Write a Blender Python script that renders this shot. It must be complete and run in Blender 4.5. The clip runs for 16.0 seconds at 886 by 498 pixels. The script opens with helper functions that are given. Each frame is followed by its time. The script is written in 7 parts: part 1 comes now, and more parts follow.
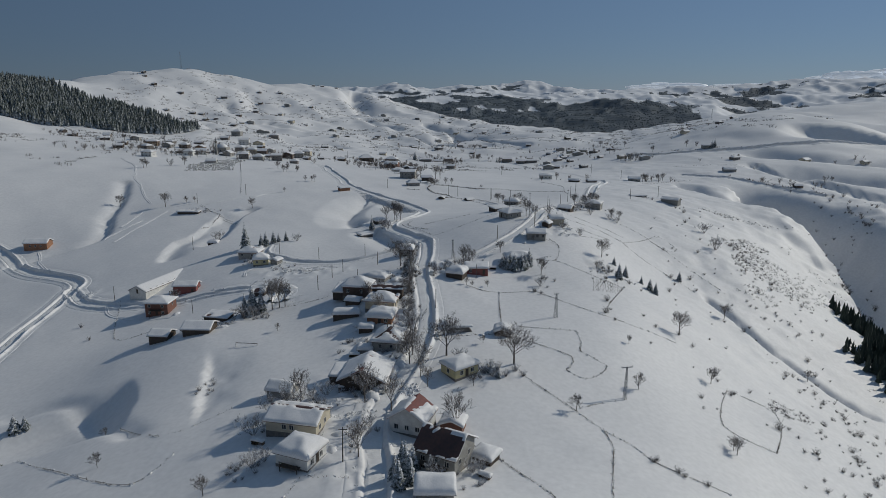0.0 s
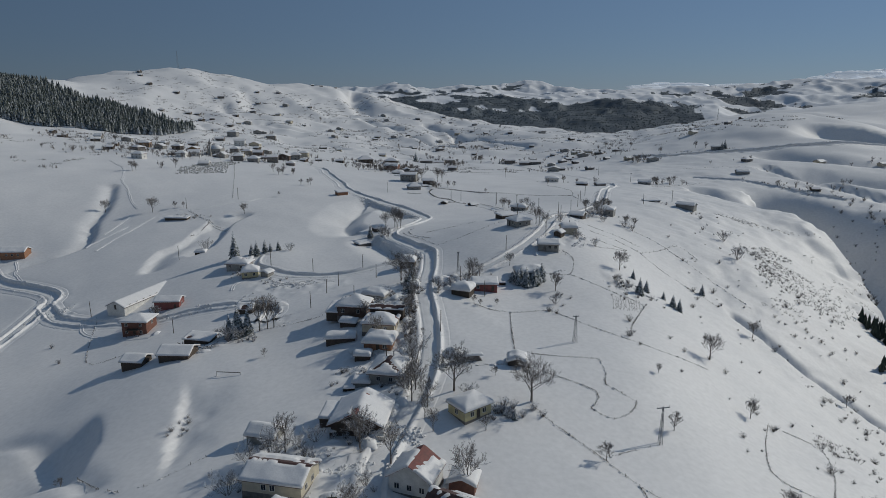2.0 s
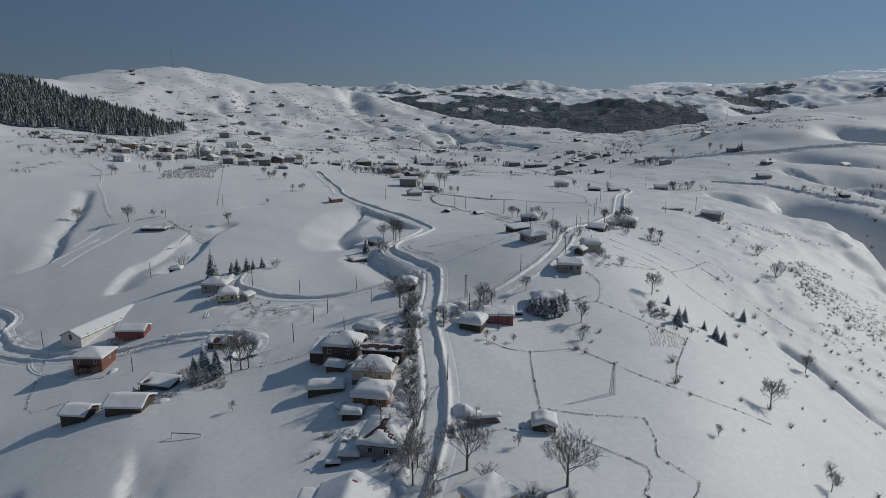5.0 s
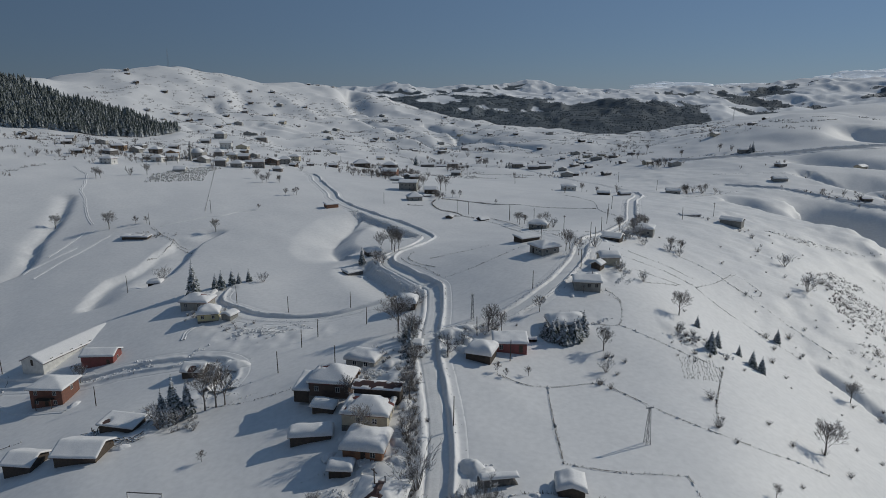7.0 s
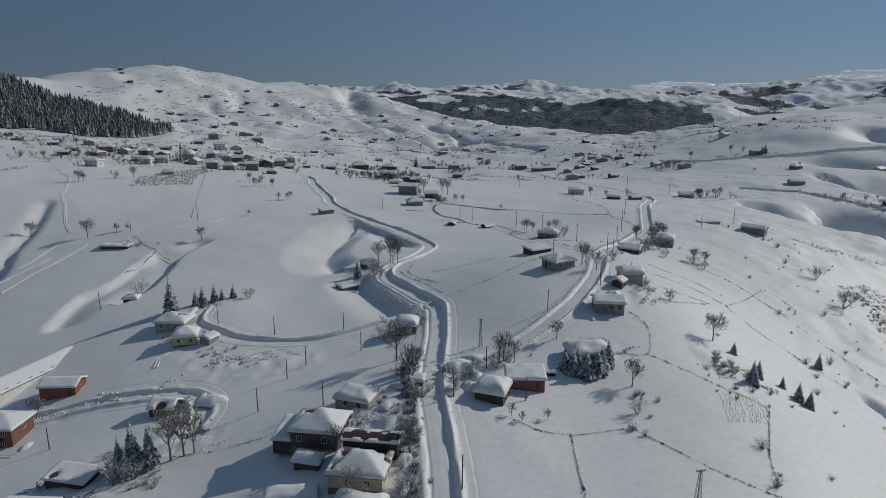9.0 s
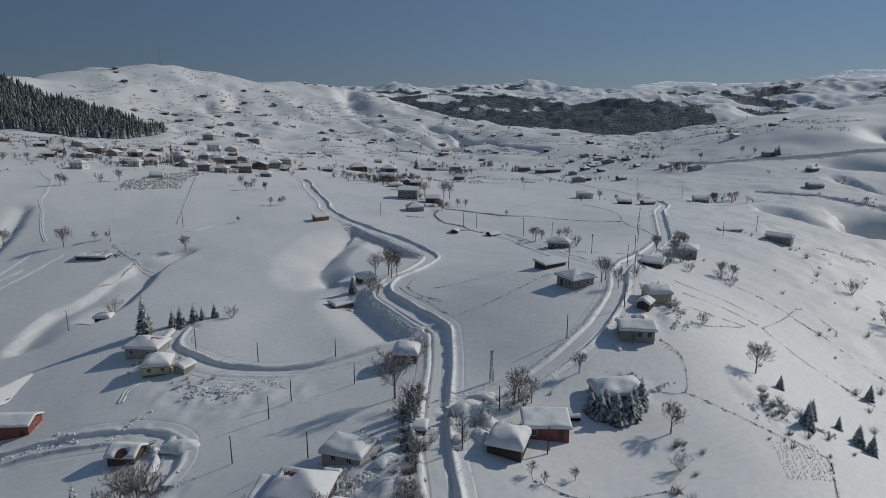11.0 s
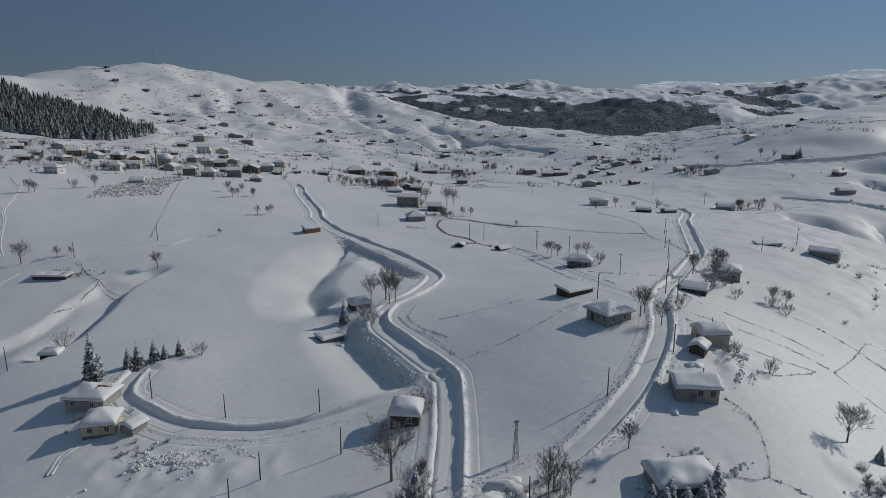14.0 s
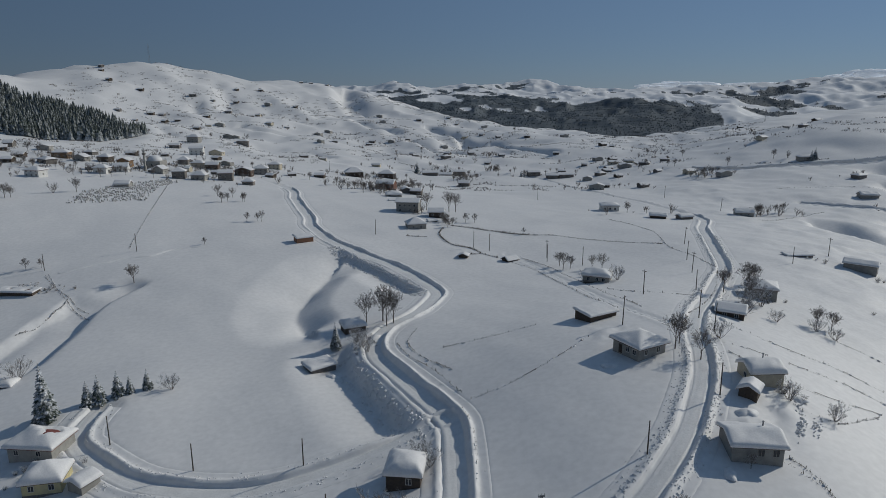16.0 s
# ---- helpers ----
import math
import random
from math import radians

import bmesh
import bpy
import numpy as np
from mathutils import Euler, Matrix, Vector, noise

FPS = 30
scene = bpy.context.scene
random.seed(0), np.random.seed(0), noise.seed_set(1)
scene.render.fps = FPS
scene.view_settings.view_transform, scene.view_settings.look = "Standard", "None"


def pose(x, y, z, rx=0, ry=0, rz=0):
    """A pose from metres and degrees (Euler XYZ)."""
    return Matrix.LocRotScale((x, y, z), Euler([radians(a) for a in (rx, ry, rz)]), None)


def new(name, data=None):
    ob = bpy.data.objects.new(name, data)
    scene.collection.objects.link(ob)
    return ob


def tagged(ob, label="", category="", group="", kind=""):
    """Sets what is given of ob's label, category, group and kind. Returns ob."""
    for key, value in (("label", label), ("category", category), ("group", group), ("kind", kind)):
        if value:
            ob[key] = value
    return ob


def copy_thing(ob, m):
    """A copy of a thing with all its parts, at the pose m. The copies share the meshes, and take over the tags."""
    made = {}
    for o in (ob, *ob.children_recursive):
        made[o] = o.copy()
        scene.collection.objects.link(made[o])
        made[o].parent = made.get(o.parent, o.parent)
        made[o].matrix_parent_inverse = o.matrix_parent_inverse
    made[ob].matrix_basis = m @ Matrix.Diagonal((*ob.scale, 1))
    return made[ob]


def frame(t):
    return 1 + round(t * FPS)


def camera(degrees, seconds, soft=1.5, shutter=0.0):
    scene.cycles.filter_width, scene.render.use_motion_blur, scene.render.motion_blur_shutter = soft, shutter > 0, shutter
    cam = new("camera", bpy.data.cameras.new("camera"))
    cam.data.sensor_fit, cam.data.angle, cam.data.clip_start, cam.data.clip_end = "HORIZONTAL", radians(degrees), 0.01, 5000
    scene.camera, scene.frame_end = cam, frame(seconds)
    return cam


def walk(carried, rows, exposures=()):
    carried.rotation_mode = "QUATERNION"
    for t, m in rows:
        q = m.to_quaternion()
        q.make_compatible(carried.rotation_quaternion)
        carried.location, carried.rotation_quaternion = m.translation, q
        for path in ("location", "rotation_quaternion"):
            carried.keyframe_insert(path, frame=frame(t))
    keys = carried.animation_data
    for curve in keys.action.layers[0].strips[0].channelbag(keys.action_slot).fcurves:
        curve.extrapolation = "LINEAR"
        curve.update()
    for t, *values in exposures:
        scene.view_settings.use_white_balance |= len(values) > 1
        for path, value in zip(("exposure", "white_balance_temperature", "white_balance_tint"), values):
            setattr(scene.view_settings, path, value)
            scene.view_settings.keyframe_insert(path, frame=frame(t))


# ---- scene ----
cam = camera(70.0, 16.0, soft=0.6)
ROWS = [
    (0.0, 0.0, 0.0, 75.0),
    (1.0, -0.96, 11.53, 74.77),
    (2.0, -1.77, 23.3, 74.5),
    (3.0, -2.48, 35.23, 74.2),
    (4.0, -3.1, 47.23, 73.87),
    (5.0, -3.68, 59.26, 73.52),
    (6.0, -4.24, 71.27, 73.17),
    (7.0, -4.79, 83.21, 72.82),
    (8.0, -5.36, 95.06, 72.47),
    (9.0, -5.94, 106.8, 72.13),
    (10.0, -6.55, 118.42, 71.8),
    (11.0, -7.17, 129.93, 71.48),
    (12.0, -7.81, 141.35, 71.17),
    (13.0, -8.45, 152.7, 70.87),
    (14.0, -9.07, 164.02, 70.58),
    (15.0, -9.64, 175.35, 70.29),
    (16.0, -10.15, 186.76, 69.99),
]
walk(cam, [(t, pose(x, y, z, 90 - 13.9, 0, 0)) for t, x, y, z in ROWS],
     exposures=[(0.0, -0.59, 6620, 8), (8.0, -0.60, 6620, 8), (16.0, -0.63, 6580, 8)])

# ---------------------------------------------------------------- world and sun
SUN_AZ, SUN_EL = radians(63), radians(31)
sun_dir = Vector((math.sin(SUN_AZ) * math.cos(SUN_EL), math.cos(SUN_AZ) * math.cos(SUN_EL), math.sin(SUN_EL)))
world = bpy.data.worlds.new("winter_sky")
scene.world = world
world.use_nodes = True
wn = world.node_tree
sky = wn.nodes.new("ShaderNodeTexSky")
sky.sky_type = 'NISHITA'
sky.sun_disc = False
sky.sun_elevation, sky.sun_rotation = SUN_EL, SUN_AZ
sky.altitude, sky.air_density, sky.dust_density, sky.ozone_density = 1500, 1.0, 0.0, 1.0
tint = wn.nodes.new("ShaderNodeMix")
tint.data_type, tint.blend_type = 'RGBA', 'MULTIPLY'
tint.inputs["Factor"].default_value, tint.inputs["B"].default_value = 1.0, (0.84, 0.97, 1.26, 1)
wn.links.new(sky.outputs[0], tint.inputs["A"])
haze = wn.nodes.new("ShaderNodeMix")
haze.data_type = 'RGBA'
haze.inputs["Factor"].default_value, haze.inputs["B"].default_value = 0.6, (3.9, 6.4, 10.3, 1)
wn.links.new(tint.outputs["Result"], haze.inputs["A"])
wn.links.new(haze.outputs["Result"], wn.nodes["Background"].inputs[0])
# the sky is brighter on the sun's side
way = wn.nodes.new("ShaderNodeTexCoord")
towards = wn.nodes.new("ShaderNodeVectorMath")
towards.operation = 'DOT_PRODUCT'
towards.inputs[1].default_value = sun_dir
wn.links.new(way.outputs["Generated"], towards.inputs[0])
glow = wn.nodes.new("ShaderNodeMath")
glow.operation = 'MULTIPLY_ADD'
glow.inputs[1].default_value, glow.inputs[2].default_value = 0.022, 0.0315
wn.links.new(towards.outputs["Value"], glow.inputs[0])
wn.links.new(glow.outputs[0], wn.nodes["Background"].inputs[1])
sun = new("sun", bpy.data.lights.new("sun", "SUN"))
sun.data.energy, sun.data.angle, sun.data.color = 3.0, radians(0.6), (1.0, 0.965, 0.885)
sun.rotation_euler = sun_dir.to_track_quat("Z", "Y").to_euler()


# ---------------------------------------------------------------- materials
def material(name, colour, rough=0.7, second=None, scale=4.0, bump=0.2, bump_scale=None, metal=0.0, fine=None, vary=0.0):
    """Principled surface: two colours mixed by noise, a finer grain, bump, and a shift from piece to piece."""
    m = bpy.data.materials.new(name)
    m.use_nodes = True
    nt = m.node_tree
    b = nt.nodes["Principled BSDF"]
    b.inputs["Roughness"].default_value, b.inputs["Metallic"].default_value = rough, metal
    tc = nt.nodes.new("ShaderNodeTexCoord")
    second = second or tuple(c * 0.75 for c in colour)
    n1 = nt.nodes.new("ShaderNodeTexNoise")
    n1.inputs["Scale"].default_value, n1.inputs["Detail"].default_value = scale, 6
    n2 = nt.nodes.new("ShaderNodeTexNoise")
    n2.inputs["Scale"].default_value, n2.inputs["Detail"].default_value = fine or scale * 9, 3
    for n in (n1, n2):
        nt.links.new(tc.outputs["Object"], n.inputs["Vector"])
    ramp = nt.nodes.new("ShaderNodeMapRange")
    ramp.inputs["From Min"].default_value, ramp.inputs["From Max"].default_value = 0.35, 0.68
    nt.links.new(n1.outputs["Fac"], ramp.inputs["Value"])
    mix = nt.nodes.new("ShaderNodeMix")
    mix.data_type = 'RGBA'
    mix.inputs["A"].default_value, mix.inputs["B"].default_value = (*colour, 1), (*second, 1)
    nt.links.new(ramp.outputs[0], mix.inputs["Factor"])
    val = nt.nodes.new("ShaderNodeHueSaturation")
    grain = nt.nodes.new("ShaderNodeMapRange")
    grain.inputs["To Min"].default_value, grain.inputs["To Max"].default_value = 0.86, 1.14
    nt.links.new(n2.outputs["Fac"], grain.inputs["Value"])
    if vary:
        info = nt.nodes.new("ShaderNodeObjectInfo")
        shift = nt.nodes.new("ShaderNodeMapRange")
        shift.inputs["To Min"].default_value, shift.inputs["To Max"].default_value = 1 - vary, 1 + vary
        nt.links.new(info.outputs["Random"], shift.inputs["Value"])
        mul = nt.nodes.new("ShaderNodeMath")
        mul.operation = 'MULTIPLY'
        nt.links.new(grain.outputs[0], mul.inputs[0])
        nt.links.new(shift.outputs[0], mul.inputs[1])
        nt.links.new(mul.outputs[0], val.inputs["Value"])
    else:
        nt.links.new(grain.outputs[0], val.inputs["Value"])
    nt.links.new(mix.outputs["Result"], val.inputs["Color"])
    nt.links.new(val.outputs[0], b.inputs["Base Color"])
    if bump:
        bp = nt.nodes.new("ShaderNodeBump")
        bp.inputs["Strength"].default_value = bump
        bp.inputs["Distance"].default_value = bump_scale or 0.1
        nt.links.new(n2.outputs["Fac"], bp.inputs["Height"])
        nt.links.new(bp.outputs[0], b.inputs["Normal"])
    return m


def snow_dusted(name, colour, second, snow_from, snow_to, scale=3.0, patch=1.6):
    """A dark plant surface with settled snow on what faces up."""
    m = material(name, colour, 0.85, second, scale, 0.0, vary=0.12)
    nt = m.node_tree
    b = nt.nodes["Principled BSDF"]
    src = b.inputs["Base Color"].links[0].from_socket
    geo = nt.nodes.new("ShaderNodeNewGeometry")
    sep = nt.nodes.new("ShaderNodeSeparateXYZ")
    nt.links.new(geo.outputs["Normal"], sep.inputs[0])
    nz = nt.nodes.new("ShaderNodeTexNoise")
    nz.inputs["Scale"].default_value, nz.inputs["Detail"].default_value = patch, 4
    tc = nt.nodes.new("ShaderNodeTexCoord")
    nt.links.new(tc.outputs["Object"], nz.inputs["Vector"])
    add = nt.nodes.new("ShaderNodeMath")
    add.operation = 'ADD'
    nt.links.new(sep.outputs["Z"], add.inputs[0])
    nt.links.new(nz.outputs["Fac"], add.inputs[1])
    mr = nt.nodes.new("ShaderNodeMapRange")
    mr.inputs["From Min"].default_value, mr.inputs["From Max"].default_value = snow_from + 0.5, snow_to + 0.5
    nt.links.new(add.outputs[0], mr.inputs["Value"])
    mix = nt.nodes.new("ShaderNodeMix")
    mix.data_type = 'RGBA'
    mix.inputs["B"].default_value = (0.78, 0.80, 0.84, 1)
    nt.links.new(mr.outputs[0], mix.inputs["Factor"])
    nt.links.new(src, mix.inputs["A"])
    nt.links.new(mix.outputs["Result"], b.inputs["Base Color"])
    return m


M_SNOW = material("snow", (0.785, 0.772, 0.76), 0.62, (0.745, 0.735, 0.728), 0.05, 0.055, 0.12, fine=0.7)
M_ROOFSNOW = material("roof_snow", (0.81, 0.797, 0.785), 0.6, (0.765, 0.755, 0.75), 0.5, 0.3, 0.08, fine=3.0)
M_PACKED = material("packed_snow", (0.81, 0.80, 0.785), 0.5, (0.72, 0.71, 0.695), 0.25, 0.5, 0.08, fine=2.2)
M_RUBBLE = material("snow_rubble", (0.80, 0.79, 0.78), 0.65, (0.70, 0.69, 0.685), 0.8, 0.4, 0.05)
M_CREAM = material("cream_plaster", (0.58, 0.52, 0.40), 0.85, (0.46, 0.41, 0.32), 0.7, 0.15, 0.02)
M_WHITE = material("white_plaster", (0.72, 0.71, 0.68), 0.85, (0.58, 0.57, 0.54), 0.7, 0.15, 0.02)
M_GREY = material("grey_render", (0.36, 0.35, 0.32), 0.9, (0.27, 0.26, 0.24), 0.8, 0.2, 0.02, vary=0.12)
M_YELLOW = material("yellow_plaster", (0.62, 0.54, 0.30), 0.85, (0.48, 0.43, 0.27), 0.8, 0.15, 0.02)
M_BRICK = material("red_brick_wall", (0.22, 0.10, 0.07), 0.85, (0.16, 0.08, 0.06), 1.5, 0.3, 0.02)
M_ORANGE = material("orange_brick_wall", (0.36, 0.18, 0.10), 0.85, (0.27, 0.14, 0.085), 1.5, 0.3, 0.02)
M_REDPAINT = material("red_painted_wall", (0.27, 0.085, 0.075), 0.75, (0.20, 0.075, 0.065), 1.0, 0.15, 0.02)
M_TIMBER = material("dark_timber", (0.10, 0.075, 0.055), 0.85, (0.06, 0.048, 0.04), 2.0, 0.4, 0.03, vary=0.2)
M_WARM = material("pale_timber", (0.27, 0.17, 0.09), 0.8, (0.20, 0.13, 0.075), 2.0, 0.3, 0.02)
M_BROWN = material("brown_brick_wall", (0.13, 0.09, 0.07), 0.85, (0.09, 0.065, 0.052), 1.5, 0.3, 0.02)
M_STONE = material("foundation_stone", (0.22, 0.20, 0.18), 0.9, (0.14, 0.13, 0.12), 1.2, 0.5, 0.05)
M_REDROOF = material("red_roof_tiles", (0.20, 0.055, 0.045), 0.7, (0.13, 0.045, 0.04), 1.5, 0.4, 0.03)
M_DARKROOF = material("brown_roof_sheet", (0.10, 0.05, 0.042), 0.65, (0.065, 0.04, 0.036), 1.5, 0.3, 0.03)
M_GLASS = material("window_glass", (0.03, 0.035, 0.045), 0.12, (0.02, 0.024, 0.03), 1.0, 0.0)
M_FRAME = material("white_window_frame", (0.70, 0.69, 0.66), 0.6, (0.62, 0.60, 0.57), 3.0, 0.0)
M_POLE = material("weathered_pole_wood", (0.10, 0.085, 0.07), 0.85, (0.06, 0.05, 0.045), 3.0, 0.3, 0.02)
M_STEEL = material("galvanised_steel", (0.30, 0.31, 0.32), 0.5, (0.22, 0.22, 0.23), 3.0, 0.0, metal=0.6)
M_BARK = snow_dusted("bare_bark", (0.19, 0.165, 0.145), (0.125, 0.107, 0.095), 0.36, 0.95)
M_SHRUB = snow_dusted("dry_shrub", (0.10, 0.08, 0.065), (0.065, 0.055, 0.047), 0.45, 0.95)
M_NEEDLE = snow_dusted("snowy_needles", (0.04, 0.055, 0.04), (0.025, 0.036, 0.028), 0.6, 0.92)
M_WOOD = snow_dusted("snowy_wood_needles", (0.05, 0.065, 0.05), (0.03, 0.042, 0.034), 0.12, 0.85, 3.0, 0.5)
# far needles paler and bluer: the valley's haze is put into their base colour
M_HAZYWOOD = snow_dusted("hazy_far_needles", (0.08, 0.10, 0.115), (0.06, 0.078, 0.09), 0.55, 1.35, 0.05, 0.01)
M_RANGE = material("mountain_snow", (0.80, 0.80, 0.81), 0.7, (0.74, 0.745, 0.755), 0.01, 0.0)
nt = M_RANGE.node_tree
cover = nt.nodes.new("ShaderNodeAttribute")
cover.attribute_name = "wooded"
clump = nt.nodes.new("ShaderNodeTexNoise")
clump.inputs["Scale"].default_value, clump.inputs["Detail"].default_value = 0.03, 5
nt.links.new(nt.nodes.new("ShaderNodeTexCoord").outputs["Object"], clump.inputs["Vector"])
add = nt.nodes.new("ShaderNodeMath")
add.operation = 'ADD'
nt.links.new(cover.outputs["Fac"], add.inputs[0])
nt.links.new(clump.outputs["Fac"], add.inputs[1])
edge = nt.nodes.new("ShaderNodeMapRange")
edge.inputs["From Min"].default_value, edge.inputs["From Max"].default_value = 0.85, 1.12
nt.links.new(add.outputs[0], edge.inputs["Value"])
mix = nt.nodes.new("ShaderNodeMix")
mix.data_type = 'RGBA'
# wooded slopes get the same raised, bluish tone to carry the distance haze
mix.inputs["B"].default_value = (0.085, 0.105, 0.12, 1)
shade = nt.nodes["Principled BSDF"]
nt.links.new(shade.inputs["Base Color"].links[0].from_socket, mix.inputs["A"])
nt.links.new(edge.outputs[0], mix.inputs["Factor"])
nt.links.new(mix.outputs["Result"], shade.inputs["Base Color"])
M_TWIG = snow_dusted("snow_laden_twigs", (0.12, 0.10, 0.085), (0.08, 0.065, 0.055), -0.1, 0.55)
M_BRUSH = material("dry_brushwood", (0.11, 0.085, 0.06), 0.9, (0.06, 0.05, 0.04), 2.0, 0.0)
M_CARPAINT = material("dark_car_paint", (0.05, 0.055, 0.07), 0.3, (0.04, 0.045, 0.06), 1.0, 0.0)
M_RUBBER = material("tyre_rubber", (0.025, 0.025, 0.025), 0.85, (0.04, 0.038, 0.035), 6.0, 0.2, 0.01)
M_GLOWCLOUD = material("cloud", (0.86, 0.87, 0.9), 1.0, (0.8, 0.82, 0.86), 0.002, 0.0)
# emission stands in for sunlight scattered through the cloud
M_GLOWCLOUD.node_tree.nodes["Principled BSDF"].inputs["Emission Color"].default_value = (0.55, 0.62, 0.70, 1)
M_GLOWCLOUD.node_tree.nodes["Principled BSDF"].inputs["Emission Strength"].default_value = 0.34

# ---------------------------------------------------------------- the lie of the land
# each landform: middle x, y, reach, height
SPUR = [
    (55, 295, 45, 11.0), (-40, 300, 32, -4.3), (0, 0, 32, 18.4), (60, 80, 45, 13.0),
    (45, 190, 22, 4.2), (45, 360, 45, 6.8), (90, 185, 22, -2.5), (-90, 200, 22, 4.5),
    (5, 170, 22, 4.6), (-30, 130, 22, 4.8), (-10, 230, 22, 5.0), (0, 80, 22, 8.7),
    (60, 220, 22, 3.4), (35, 230, 22, -2.5), (15, 425, 45, -6.0), (-85, 145, 22, 3.4),
    (-60, 80, 22, 2.8), (-90, 325, 32, 4.7), (-75, 365, 45, -4.8), (0, 130, 22, -1.8),
]
GORGE = [
    (200, 220, 65, -52.1), (100, 0, 65, -23.2), (330, 420, 100, -20.7), (120, 100, 45, -22.1),
    (145, 450, 65, 6.7), (300, 340, 65, -56.0), (180, 150, 22, -16.3), (115, 295, 32, -8.6),
    (150, 300, 32, 4.8), (352, 442, 42, 12.0), (255, 435, 32, 8.0),
]
WEST_BOWL = [
    (-185, 250, 65, -2.2), (-120, 155, 45, -9.6), (-135, 415, 65, -2.4), (-240, 360, 65, -11.1), (-300, 100, 100, -25.5), (-300, 250, 100, -31.5),
    (-170, 285, 32, -1.2), (-120, 250, 45, -6.8), (-100, 330, 45, -3.9), (-60, 410, 45, 0.5), (-230, 180, 80, -5.9), (-80, 150, 32, -0.6),
]
FAR_HILLS = [
    (60, 850, 220, -32.8), (380, 670, 150, 9.4), (-230, 1165, 220, -19.1), (320, 865, 100, 12.1),
    (-680, 1590, 220, 41.1), (20, 1425, 350, -36.1), (455, 850, 80, 32),
]
BASE = (-9.36, -0.0252, 0.0435)

MAIN_ROAD = [(-12, 60), (-13, 90), (-13, 105), (-14, 117), (-16, 130), (-15.5, 141), (-12.5, 153), (-9.5, 165), (-7, 178), (-6, 190), (-6, 208), (-7.5, 225),
             (-9, 240), (-9, 256), (-8.5, 270), (-8, 282), (-8, 295), (-8.5, 305), (-11, 312), (-16, 322), (-23, 335), (-28.5, 346), (-30, 357),
             (-27, 368), (-19, 380), (-14, 396), (-13, 408), (-20, 424), (-30, 438), (-47, 455), (-61, 468.5), (-71, 488), (-78, 503),
             (-82, 521), (-91, 546), (-105, 587), (-115, 625), (-136, 663), (-165, 695)]
SPUR_ROAD = [(-6, 256), (3, 261), (12, 266), (18, 271), (24, 277), (29, 283), (34, 290), (39, 299), (44, 309), (48, 320), (52, 334), (60, 352),
             (71, 372), (85, 398), (97, 420), (106, 450), (121, 500), (138, 545), (132, 600), (120, 660), (105, 760), (90, 850)]
FIELD_ROAD = [(-10, 309), (-19, 304), (-31, 298), (-47, 293.5), (-63, 295), (-73, 298), (-84, 305), (-91, 311), (-93, 318), (-93, 325)]
VALLEY_ROAD = [(-170.5, 199.1), (-178.8, 239.8), (-181.5, 258.1), (-181.8, 278.2), (-183, 297), (-185.2, 306.8), (-203.5, 321.1), (-231, 336), (-265, 364), (-313, 385.2)]
FARM_ROAD = [(-183, 297), (-168, 281), (-152, 272), (-132, 268), (-118, 264), (-103.9, 266.4), (-92, 267), (-80, 266), (-70, 260), (-66.5, 250), (-67, 243)]
EAST_ROAD = [(505, 725), (420, 712), (356, 721), (333, 726), (302, 735), (276, 743), (250, 760), (225, 790)]
HILL_LANE = [(18, 462), (21, 453.6), (25.6, 448), (30.8, 432), (35.4, 407), (38.8, 377), (42, 356), (47, 342), (51, 334)]
UPPER_LANE = [(228, 602), (239, 595), (262, 579), (280, 562), (295, 543), (318, 520)]

# the skyline ridge that rings the plateau: bearing, distance, height
CREST = [
    (-60, 1100, 80), (-38.0, 1150, 92), (-36.1, 1170, 88), (-34.1, 1200, 85), (-32.0, 1330, 90), (-30.5, 1500, 104), (-26.7, 1560, 115),
    (-24.2, 1560, 122), (-21.3, 1580, 123), (-18.3, 1600, 109), (-15.2, 1620, 91), (-11.9, 1650, 85), (-9.5, 1680, 83), (-7.1, 1620, 68),
    (-4.2, 1520, 47), (-1.2, 1450, 27), (0.8, 1400, 15), (4.8, 1300, 11), (8.3, 1230, 6), (11.7, 1150, 2), (14.6, 1120, -1),
    (17.9, 1180, 1), (21.0, 1250, 9), (24.3, 1300, 21), (28.3, 1400, 33), (32.0, 1500, 44), (34.3, 1550, 51), (60, 1600, 55),
]
# trampled and dug-over snow: middle, reaches, roughness
CHURN = ([(-62, 284, 17, 6, 0.45), (-72, 258, 9, 7, 0.5), (-92, 268, 15, 4, 0.4), (-70, 236, 13, 7, 0.5), (-27, 138, 13, 8, 0.5), (-22, 190, 8, 13, 0.5), (-24, 228, 9, 10, 0.5), (1, 250, 6, 7, 0.8),
         (2, 126, 7, 6, 0.4), (-118, 264, 9, 4, 0.5), (-170, 287, 11, 8, 0.7), (36, 262, 7, 6, 0.4), (70, 262, 8, 10, 0.7), (56, 297, 7, 6, 0.6), (-36, 352, 5, 6, 0.5), (31, 334, 6, 7, 0.6)]
        + [(-18, 118, 5, 12, 0.7), (48, 292, 6, 5, 0.7), (14, 160, 6, 5, 0.5), (-31, 143, 15, 9, 0.5), (-39, 121, 9, 9, 0.4), (-17, 215, 5, 28, 0.5), (-40, 160, 9, 8, 0.4), (-68, 168, 5, 7, 0.5), (-78, 226, 12, 9, 0.6), (-24, 205, 10, 30, 0.35), (-84, 284, 14, 6, 0.4), (-58, 276, 20, 8, 0.35)])


